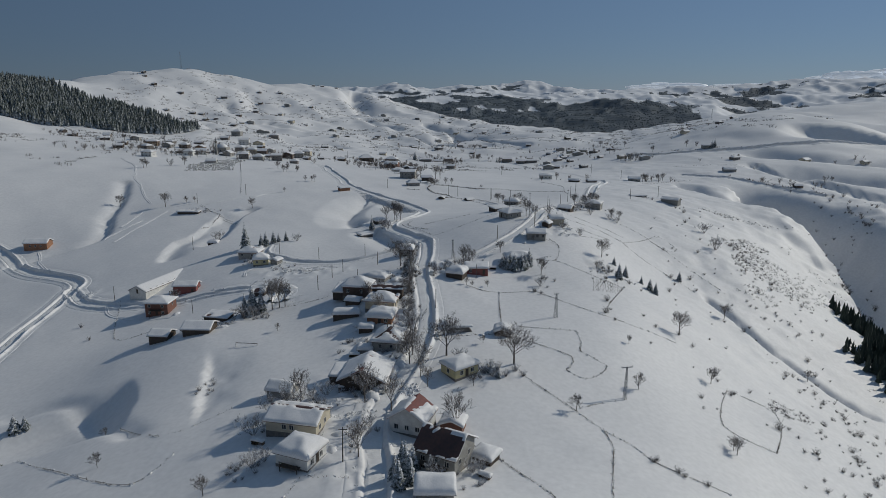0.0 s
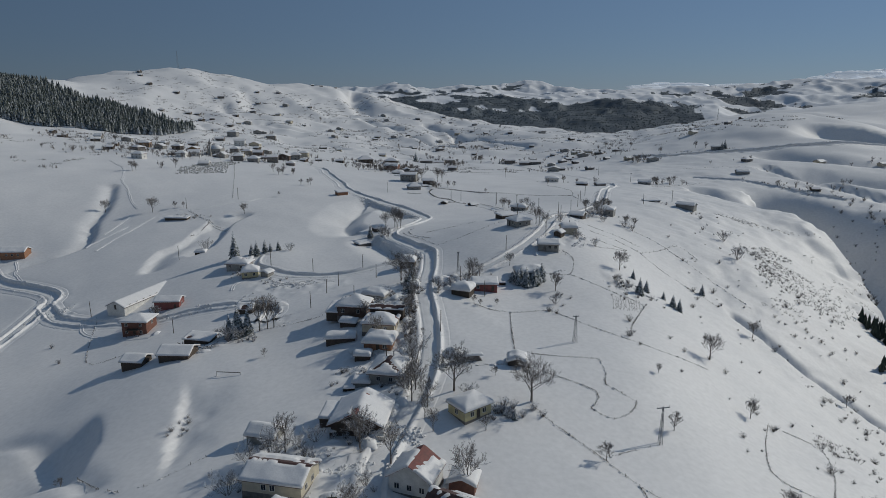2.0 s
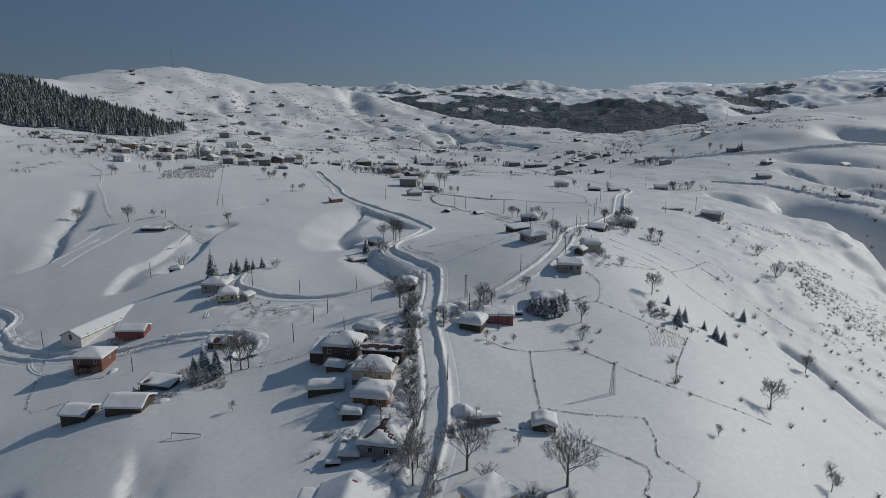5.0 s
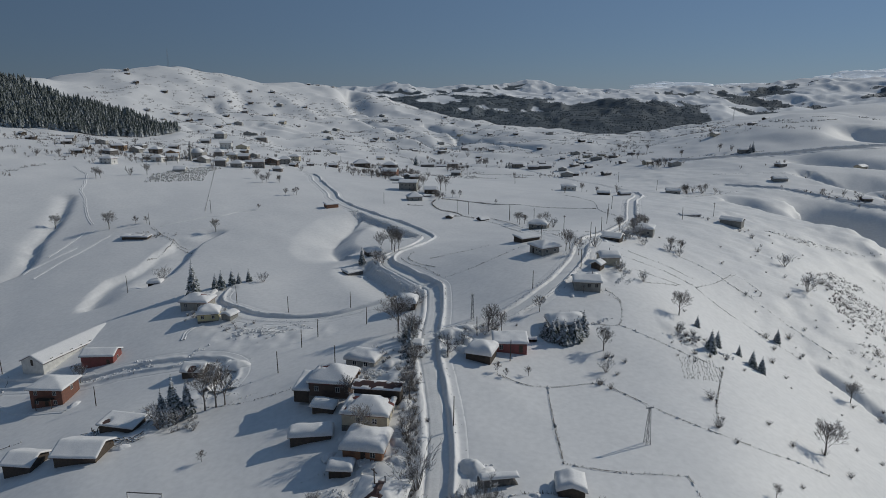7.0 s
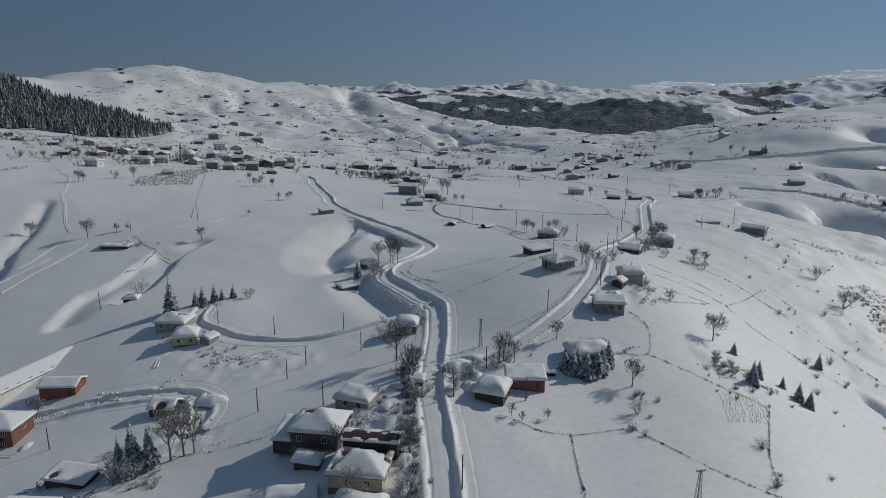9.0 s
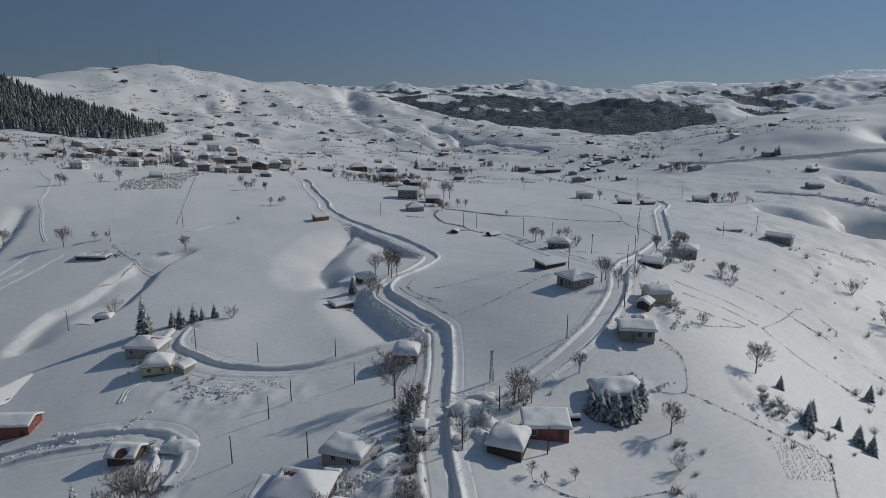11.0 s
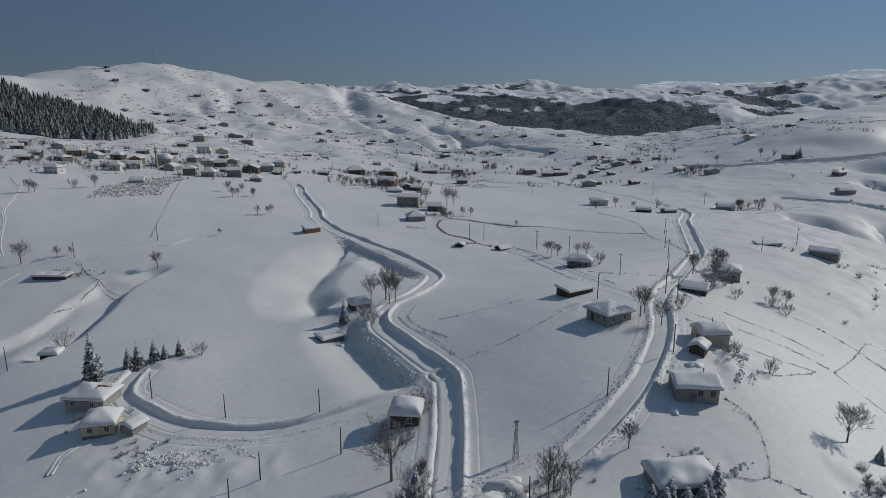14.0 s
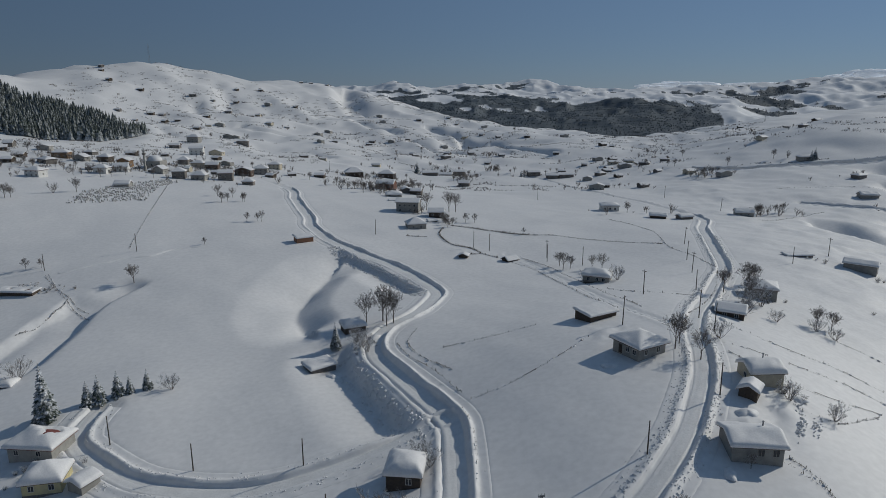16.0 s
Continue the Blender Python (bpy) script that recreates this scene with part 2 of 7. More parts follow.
def smooth_line(pts, step=2.0):
    out = []
    p = [pts[0], *pts, pts[-1]]
    for i in range(1, len(p) - 2):
        a, b, c, d = (np.array(q, float) for q in p[i - 1:i + 3])
        n = max(1, int(np.hypot(*(c - b)) / step))
        for k in range(n):
            t = k / n
            out.append(0.5 * (2 * b + (c - a) * t + (2 * a - 5 * b + 4 * c - d) * t * t + (3 * b - a - 3 * c + d) * t ** 3))
    out.append(np.array(pts[-1], float))
    return np.array(out)


# roads: line, half width, depth of the cut, height of the thrown-up banks
ROADS = [(smooth_line(MAIN_ROAD, 3), 2.25, 0.5, 0.62), (smooth_line(SPUR_ROAD, 3), 1.8, 0.5, 0.55), (smooth_line(FIELD_ROAD, 3), 1.9, 0.7, 0.42),
         (smooth_line(VALLEY_ROAD, 4), 2.4, 0.8, 0.6), (smooth_line(FARM_ROAD, 4), 2.0, 0.7, 0.6), (smooth_line(EAST_ROAD, 6), 2.5, 2.6, 1.0),
         (smooth_line(HILL_LANE, 3), 0.9, 0.28, 0.2), (smooth_line(UPPER_LANE, 5), 1.6, 1.2, 0.8)]
# gullies and terrace steps: line, half width, depth, and where they lean, how wide the right and left walls are
GULLIES = ([([(-240, 478), (-229, 452), (-222, 428), (-219, 410), (-212, 392), (-208, 378), (-214, 366), (-226, 357), (-240, 345)], 2.6, 3.0, 2.2, 0.7),
           ([(-56, 434), (-60, 417), (-61.5, 402), (-60, 390), (-55, 380)], 8, 5.4, 2.7, 1.5, 1.4),
           ([(-72, 180), (-69, 172), (-67.5, 164), (-66, 157)], 2.0, 1.7, 0.5, 4.2),
           ([(126, 285), (134, 275), (140, 264), (147, 257), (156, 249), (176, 236)], 2.6, 3.9), ([(205, 535), (221, 498), (240, 486), (270, 484)], 9, 7.0)]
        + [([(258, 508), (272, 478), (281, 445), (284, 405), (279, 360), (272, 318), (272, 280)], 18, 40), ([(-133.2, 176.4), (-121.4, 178.7), (-109.3, 174.3), (-91.9, 155.8), (-80, 145)], 3, 1.2),
           ([(-225, 1600), (-212, 1530), (-200, 1470), (-170, 1400)], 24, 20), ([(-430, 1400), (-385, 1320), (-370, 1260)], 16, 8),
           ([(-60, 900), (30, 860), (110, 850)], 10, 4), ([(-20, 1180), (60, 1130), (130, 1100)], 14, 6), ([(330, 600), (380, 560), (450, 500)], 16, 9),
           ([(340, 690), (400, 640), (480, 590)], 14, 8)]
        + [([(-59, 1147), (-32, 1113), (-17, 1068), (15, 1050), (44, 1036)], 8, 8), ([(-36, 1279), (-14, 1245), (10, 1221), (28, 1146)], 9, 9), ([(-169, 957), (-146, 942)], 6, 5), ([(-164, 1314), (-120, 1250), (-86, 1215)], 9, 9),
           ([(62, 1134), (77, 1092), (102, 1049), (130, 1004)], 7, 7), ([(-381, 1025), (-344, 971), (-315, 972)], 6, 5), ([(-313, 1148), (-273, 1127), (-234, 1120)], 7, 6), ([(-420, 1260), (-400, 1200)], 8, 7)])
# scarps that fall to the right of the line: line, drop, half width, reach
SCARPS = [([(434, 822), (446, 808), (472, 797), (508, 784), (545, 756), (565, 725)], -20, 22, 80),
          ([(-99.5, 186), (-93, 176), (-89, 168), (-87.2, 158), (-86, 148)], -5.0, -7.5, 75), ([(-35, 362), (-35, 350), (-32.5, 344), (-26.5, 332), (-19.8, 319.5), (-15, 309), (-13.5, 303)], -3.3, 4.4, 20),
          ([(-58, 461), (-50, 452.5), (-34, 435), (-24, 421.5), (-17, 409), (-16.5, 402)], -2.6, 4.0, 18),
          ([(-150, 318), (-153, 332), (-154.5, 344), (-154, 354), (-148.5, 362), (-146.5, 374), (-147, 384), (-144, 393), (-145.5, 406)], -2.5, 2.6, 17),
          ([(-119, 416), (-123.5, 406), (-126.5, 399), (-127.3, 390), (-125.5, 373), (-124.6, 354), (-127, 345), (-129, 336)], -2.9, 2.7, 17),
          ([(318, 630), (332, 590), (347, 545), (362, 505)], -4.5, 6, 26)]


def vnoise(x, y, size, seed=0):
    """Smooth value noise in -1..1 on a lattice of that size."""
    u, v = x / size, y / size
    i, j = np.floor(u), np.floor(v)
    f, g = u - i, v - j
    f, g = f * f * (3 - 2 * f), g * g * (3 - 2 * g)

    def at(a, b):
        s = np.sin(a * 127.1 + b * 311.7 + seed * 74.7) * 43758.5453
        return (s - np.floor(s)) * 2 - 1
    return (at(i, j) * (1 - f) + at(i + 1, j) * f) * (1 - g) + (at(i, j + 1) * (1 - f) + at(i + 1, j + 1) * f) * g


def step(a, b, v):
    t = np.clip((v - a) / (b - a), 0, 1)
    return t * t * (3 - 2 * t)


def line_distance(x, y, line, reach):
    """Distance and side (positive: to the right of the way) of points from a line, beyond reach: reach."""
    line = np.asarray(line, float)
    best, side = np.full(x.shape, float(reach)), np.zeros(x.shape)
    lo, hi = line.min(0) - reach, line.max(0) + reach
    idx = np.nonzero((x > lo[0]) & (x < hi[0]) & (y > lo[1]) & (y < hi[1]))[0]
    if not len(idx):
        return best, side
    px, py = x[idx], y[idx]
    bd, bs = best[idx], side[idx]
    for a, b in zip(line[:-1], line[1:]):
        near = np.nonzero((px > min(a[0], b[0]) - reach) & (px < max(a[0], b[0]) + reach) & (py > min(a[1], b[1]) - reach) & (py < max(a[1], b[1]) + reach))[0]
        if not len(near):
            continue
        d = b - a
        qx, qy = px[near] - a[0], py[near] - a[1]
        t = np.clip((qx * d[0] + qy * d[1]) / (d @ d), 0, 1)
        e = np.hypot(qx - t * d[0], qy - t * d[1])
        s = np.sign(d[1] * qx - d[0] * qy)
        m = e < bd[near]
        bd[near[m]], bs[near[m]] = e[m], s[m]
    best[idx], side[idx] = bd, bs
    return best, side


def height(x, y, cut=True):
    """Height of the snow at x, y."""
    x, y = np.atleast_1d(np.asarray(x, float)), np.atleast_1d(np.asarray(y, float))
    z = BASE[0] + BASE[1] * x + BASE[2] * y
    for a, b, s, h in SPUR + GORGE + WEST_BOWL + FAR_HILLS:
        z = z + h * np.exp(-((x - a) ** 2 + (y - b) ** 2) / (2 * s * s))
    r = np.hypot(x + 5, y - 95)
    bearing = np.degrees(np.arctan2(x + 5, y - 95))
    ca = np.array(CREST)
    rc, zc = np.interp(bearing, ca[:, 0], ca[:, 1]), np.interp(bearing, ca[:, 0], ca[:, 2])
    w = np.exp(-((r - rc) / (0.2 * rc)) ** 2)
    z = z * (1 - w) + zc * w
    away = step(rc * 1.02, rc * 1.02 + 520, r)
    z = z * (1 - away) + (-170 + 20 * vnoise(x, y, 400, 3)) * away
    out = step(450, 1100, r)
    fold = 0.5 - np.abs(vnoise(x * 0.85 + y * 0.5, y * 0.85 - x * 0.5, 95, 18))
    z += out * (4.0 * vnoise(x, y, 150, 5) + 7.5 * fold + 4.6 * vnoise(x * 0.9 + y * 0.5, y * 0.5 - x * 0.3, 46, 6) + 2.2 * vnoise(x, y, 22, 7)) * (1 - away)
    z += 0.6 * vnoise(x, y, 31, 1) + 0.2 * vnoise(x - 0.3 * y, y, 14, 8) + 0.08 * vnoise(x + 0.6 * y, y * 0.45, 8, 2) + 0.025 * vnoise(x, y, 2.7, 4)
    east = step(60, 130, x - 0.12 * y + 20) * (1 - out)
    z += east * (0.6 * vnoise(x, y, 9, 11) + 0.35 * vnoise(x, y, 3.5, 12))
    deep = np.exp(-((x - 300) / 75) ** 4 - ((y - 385) / 110) ** 4)
    z += deep * (4.2 * vnoise(x, y, 27, 15) + 2.6 * (0.5 - np.abs(vnoise(x, y, 13, 16))) + 1.1 * vnoise(x, y, 5, 17))
    for cx, cy, rx, ry, amp in CHURN:
        w = np.exp(-((x - cx) / rx) ** 4 - ((y - cy) / ry) ** 4)
        z += amp * w * (0.6 * vnoise(x, y, 1.9, 13) + 0.7 * vnoise(x, y, 4.3, 14))
    for line, half, deep, *lean_out in GULLIES:
        wide_r, wide_l = lean_out[:2] or (0.8, 1.25)
        d, s = line_distance(x, y, smooth_line(line, max(3, half)), half * 3.5 * max(1.0, wide_r, wide_l))
        wob = 1 + (0.25 if deep < 10 else 0.1) * vnoise(x, y, half * 1.6, 21)
        prof = np.where(s > 0, np.exp(-(d / (half * wide_r)) ** 2), np.exp(-(d / (half * wide_l)) ** 2))
        if len(lean_out) > 2:
            prof = np.clip(1 - d / (half * np.where(s > 0, wide_r, wide_l)), 0, 1) ** lean_out[2]
        z -= deep * wob * prof
    for line, drop, half, reach in SCARPS:
        d, s = line_distance(x, y, smooth_line(line, 20), reach)
        part_of = np.ones(x.shape)
        if len(line) > 4:
            for (ax, ay), (bx, by) in ((line[0], line[1]), (line[-1], line[-2])):
                on = ((x - ax) * (ax - bx) + (y - ay) * (ay - by)) / math.hypot(ax - bx, ay - by)
                near = np.hypot(x - ax, y - ay) < reach * 1.5
                part_of = np.where(near, part_of * (1 - step(-max(8, 3 * half), 0, on)), part_of)
        fall = step(0, half, d) if half > 0 else (1 - np.exp(d / half)) * 1.1
        z += part_of * np.where(s > 0, drop * (fall - step(abs(half), reach, d)), 0)
    if cut:
        for line, half, deep, bank in ROADS:
            d, s = line_distance(x, y, line, half + 9)
            lump = 1 + 0.3 * vnoise(x, y, 2.6, 31) + 0.45 * vnoise(x, y, 8, 32)
            z += bank * lump * np.where(s > 0, 1.25, 0.45) * np.exp(-((d - half - 1.15) / 0.68) ** 2)
            z -= deep * (1 - step(half, half + 0.5, d + 0.16 * vnoise(x, y, 1.7, 33) + 0.22 * vnoise(x, y, 4.5, 34)))
    return z


def ground_z(x, y):
    return float(height(x, y)[0])


def axis(lo, hi, fine, step0, g1, mid_lo, mid_hi, g2):
    """Coordinates that are fine in the middle and widen outwards."""
    vals = list(np.arange(fine[0], fine[1], step0))
    s, v = step0, vals[-1]
    while v < hi:
        s *= g1 if v < mid_hi else g2
        v += s
        vals.append(v)
    s, v = step0, vals[0]
    while v > lo:
        s *= g1 if v > mid_lo else g2
        v -= s
        vals.insert(0, v)
    return np.array(vals)


def mesh_from(name, verts, faces, mats, smooth=True):
    me = bpy.data.meshes.new(name)
    me.from_pydata(verts, [], faces)
    for m in mats if isinstance(mats, (list, tuple)) else [mats]:
        me.materials.append(m)
    if smooth:
        me.polygons.foreach_set("use_smooth", [True] * len(me.polygons))
    me.update()
    return me


def sheet(name, xs, ys, zs, mat):
    """A grid mesh over xs by ys."""
    nx, ny = len(xs), len(ys)
    gx, gy = np.meshgrid(xs, ys)
    me = bpy.data.meshes.new(name)
    me.vertices.add(nx * ny)
    me.vertices.foreach_set("co", np.stack([gx, gy, zs], -1).astype(np.float32).ravel())
    a = (np.arange(ny - 1)[:, None] * nx + np.arange(nx - 1)[None]).ravel()
    quads = np.stack([a, a + 1, a + nx + 1, a + nx], 1).astype(np.int32)
    me.loops.add(quads.size)
    me.loops.foreach_set("vertex_index", quads.ravel())
    me.polygons.add(len(quads))
    me.polygons.foreach_set("loop_start", np.arange(len(quads), dtype=np.int32) * 4)
    me.polygons.foreach_set("loop_total", np.full(len(quads), 4, np.int32))
    me.polygons.foreach_set("use_smooth", np.ones(len(quads), bool))
    me.materials.append(mat)
    me.update()
    me.validate()
    return me


xs = axis(-4900, 4900, (-62, 68), 0.95, 1.011, -330, 330, 1.045)
ys = axis(-4900, 4900, (96, 420), 1.35, 1.009, 40, 1700, 1.04)
gx, gy = np.meshgrid(xs, ys)
gz = height(gx.ravel(), gy.ravel())
# where a finer strip carries the road banks, the sheet lies a little lower
STRIPS = [(0, 60, 640), (1, 250, 560), (2, 280, 330), (3, 190, 390), (4, 235, 300), (5, 690, 800), (7, 500, 610)]
for i, y0, y1 in STRIPS:
    line, half = ROADS[i][:2]
    line = line[(line[:, 1] > y0) & (line[:, 1] < y1)]
    d, side = line_distance(gx.ravel(), gy.ravel(), line, half + 6)
    gz -= 0.9 * (1 - step(half + 2.0, half + 3.6, d))
gz = gz.reshape(gx.shape)
tagged(new("ground", sheet("ground", xs, ys, gz, M_SNOW)), "open snow-covered hillside fields with drifts and gullies", "snowfield", kind="structure")


def ribbon(name, line, half, lift, label):
    """A road surface laid a little above the cut."""
    pts = smooth_line([tuple(p) for p in line], 1.5)
    d = np.gradient(pts, axis=0)
    d /= np.linalg.norm(d, axis=1)[:, None]
    nrm = np.stack([d[:, 1], -d[:, 0]], 1)
    cols = np.linspace(-1, 1, 9)
    px = pts[:, 0:1] + nrm[:, 0:1] * cols * half
    py = pts[:, 1:2] + nrm[:, 1:2] * cols * half
    pz = height(px.ravel(), py.ravel()).reshape(px.shape)
    k = np.array([1, 2, 3, 2, 1], float) / 9
    mid = np.convolve(np.pad(np.median(pz, axis=1), 2, mode="edge"), k, "valid")
    rut = -0.07 * (np.exp(-((np.abs(cols) - 0.45) / 0.16) ** 2))[None]
    pz = mid[:, None] + lift + rut + 0.03 * vnoise(px.ravel(), py.ravel(), 0.9, 41).reshape(px.shape)
    pz[:, 0] -= 0.5
    pz[:, -1] -= 0.5
    n = len(cols)
    faces = [(i * n + j, i * n + j + 1, (i + 1) * n + j + 1, (i + 1) * n + j) for i in range(len(pts) - 1) for j in range(n - 1)]
    verts = np.stack([px, py, pz], -1).reshape(-1, 3).tolist()
    return tagged(new(name, mesh_from(name, verts, [f[::-1] for f in faces], M_PACKED)), label, "road", kind="structure")


def bank_strip(i, y0, y1):
    """The cut and thrown-up banks beside a road, finer than the open snow."""
    line, half = ROADS[i][:2]
    line = line[(line[:, 1] > y0) & (line[:, 1] < y1)]
    pts = smooth_line([tuple(p) for p in line], 0.75)
    d = np.gradient(pts, axis=0)
    d /= np.linalg.norm(d, axis=1)[:, None]
    reach = half + 4.4
    one = np.concatenate([[half - 0.5, half - 0.2], np.arange(half, half + 2.4, 0.2), np.linspace(half + 2.7, reach, 5)])
    cols = np.concatenate([-one[::-1], [-0.6, 0.6], one])
    px = pts[:, 0:1] + d[:, 1:2] * cols
    py = pts[:, 1:2] - d[:, 0:1] * cols
    pz = height(px.ravel(), py.ravel()).reshape(px.shape) + 0.03
    pz += 0.05 * vnoise(px.ravel(), py.ravel(), 0.8, 36).reshape(px.shape) * (np.abs(cols) > half)
    pz[:, 0] -= 0.3
    pz[:, -1] -= 0.3
    near, side = line_distance(px.ravel(), py.ravel(), line, reach + 3)
    own = (near.reshape(px.shape) > np.abs(cols)[None] - 0.4)
    n = len(cols)
    faces = [(k * n + j, (k + 1) * n + j, (k + 1) * n + j + 1, k * n + j + 1) for k in range(len(pts) - 1) for j in range(n - 1) if own[k, j] and own[k + 1, j + 1]]
    return tagged(new("road_bank", mesh_from("road_bank", np.stack([px, py, pz], -1).reshape(-1, 3).tolist(), [f[::-1] for f in faces], M_SNOW)), "snow banks thrown up by the plough along the road", "snow bank", kind="structure")


for i, y0, y1 in STRIPS:
    bank_strip(i, y0, y1)
ROAD_LABELS = ["ploughed village road of packed snow with wheel ruts", "ploughed side road of packed snow between snow banks", "ploughed farm lane curving round a snowy field",
               "ploughed valley road of packed snow", "narrow ploughed track to the farm buildings", "distant ploughed road along the hillside", "narrow trodden lane between fences", "ploughed lane along a snowy terrace"]
for (line, half, deep, bank), text in zip(ROADS, ROAD_LABELS):
    ribbon("road", line, half + 0.1, 0.09, text)

def trodden(line, half, label):
    """A foot or sledge track pressed into the snow, with low ridges either side."""
    pts = smooth_line(line, 0.8)
    d = np.gradient(pts, axis=0)
    d /= np.linalg.norm(d, axis=1)[:, None]
    cols = np.array([-2.0, -1.5, -1.15, -0.85, -0.45, 0.0, 0.45, 0.85, 1.15, 1.5, 2.0])
    wob = 0.5 * vnoise(pts[:, 0], pts[:, 1], 4, 91)[:, None]
    px = pts[:, 0:1] + d[:, 1:2] * (cols * half + wob)
    py = pts[:, 1:2] - d[:, 0:1] * (cols * half + wob)
    lift = np.array([-0.25, 0.05, 0.2, 0.16, 0.06, 0.05, 0.06, 0.16, 0.2, 0.05, -0.25])[None] * (1 + 0.5 * vnoise(px.ravel(), py.ravel(), 1.3, 92).reshape(px.shape))
    pz = height(px.ravel(), py.ravel()).reshape(px.shape) + 0.05 + lift * min(1.0, half * 1.6)
    n = len(cols)
    faces = [(i * n + j, i * n + j + 1, (i + 1) * n + j + 1, (i + 1) * n + j) for i in range(len(pts) - 1) for j in range(n - 1)]
    return tagged(new("trodden_path", mesh_from("trodden_path", np.stack([px, py, pz], -1).reshape(-1, 3).tolist(), [f[::-1] for f in faces], M_SNOW)), label, "path", kind="structure")


for line in ([(-195.4, 365), (-192, 383.5), (-187.4, 398), (-184, 414)], [(-203, 390), (-201.5, 404), (-200, 417)], [(-205, 372), (-200, 386), (-194, 400)],
             [(-183, 300), (-195, 318), (-214, 330), (-228, 345), (-238, 362)], [(-292, 577), (-276, 558), (-264, 543), (-250, 515), (-240.5, 492), (-233.5, 482), (-222, 463), (-212, 446), (-202, 431)], [(-161, 425.4), (-152, 431.3), (-140, 440), (-132, 443), (-126.5, 452), (-116.5, 457)],
             [(-90, 296), (-93, 288), (-92, 282)], [(-152, 274), (-146, 262), (-128, 250), (-112, 246)]):
    trodden(line, 0.5, "narrow trodden path across the snow")

# far mountains: a sector of ranges beyond the valley
az = np.linspace(radians(-38), radians(50), 1000)
rr = np.concatenate([np.linspace(2150, 3500, 46), np.linspace(3530, 4750, 50)])
ga, gr = np.meshgrid(az, rr)
mx, my = (gr * np.sin(ga)).ravel(), (gr * np.cos(ga)).ravel()
deg = np.degrees(ga)
mz = np.interp(gr, [2150, 2500, 3000, 3400, 3900, 4400, 4750], [-190, -120, -48, 0, 38, 70, 78])
rough = step(2300, 3300, gr)
n1 = vnoise(mx, my, 520, 51).reshape(ga.shape)
n2 = vnoise(mx, my, 230, 52).reshape(ga.shape)
n3 = vnoise(mx, my, 90, 53).reshape(ga.shape)
n4 = vnoise(mx, my, 38, 54).reshape(ga.shape)
mz = mz + rough * (26 * (1 - 2 * np.abs(n1)) + 22 * (0.5 - np.abs(n2)) + 19 * (0.5 - np.abs(n3)) + 6 * n4)
# named tops: bearing, distance, height, widths
for b0, r0, h0, wb, wr in [(-5.0, 4300, 40, 2.2, 260), (1.0, 4500, 42, 2.6, 240), (6.8, 4600, 46, 2.0, 220), (8.6, 4650, 30, 1.0, 150), (15, 4300, 22, 3, 250), (21, 4300, 26, 2.5, 250), (36, 4400, 62, 7, 350), (28, 4500, 30, 4, 300)]:
    mz = mz + h0 * np.exp(-((deg - b0) / wb) ** 2 - ((gr - r0) / wr) ** 2)
mz = mz - 60 * step(4600, 4750, gr)
# woods: closed on the valley side, thinning to patches upwards
grow_to = 2.2 - np.maximum(gr - 2750, 0) / 480 + 0.7 * n2 + 0.5 * n1 + 0.6 * n3 + 0.35 * n4
grow_to = grow_to * step(-7.5, -5.0, deg) * (1 - step(19.5, 23.0, deg))
upper = (1.0 * n2 + 1.0 * n3 + 0.5 * n4 - 0.35 - 0.5 * step(3900, 4500, gr)) * (1 - 0.6 * step(4300, 4700, gr))
wooded = np.clip(np.maximum(step(0.25, 0.75, grow_to), step(0.0, 0.4, upper) * step(3000, 3300, gr)), 0, 1)
na = len(az)
a = (np.arange(len(rr) - 1)[:, None] * na + np.arange(na - 1)[None]).ravel()
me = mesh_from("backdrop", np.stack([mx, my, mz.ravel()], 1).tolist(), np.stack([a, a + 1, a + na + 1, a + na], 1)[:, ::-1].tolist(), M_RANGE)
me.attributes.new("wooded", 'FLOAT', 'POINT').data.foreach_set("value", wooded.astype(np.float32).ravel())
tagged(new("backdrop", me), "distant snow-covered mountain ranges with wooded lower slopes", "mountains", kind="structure")


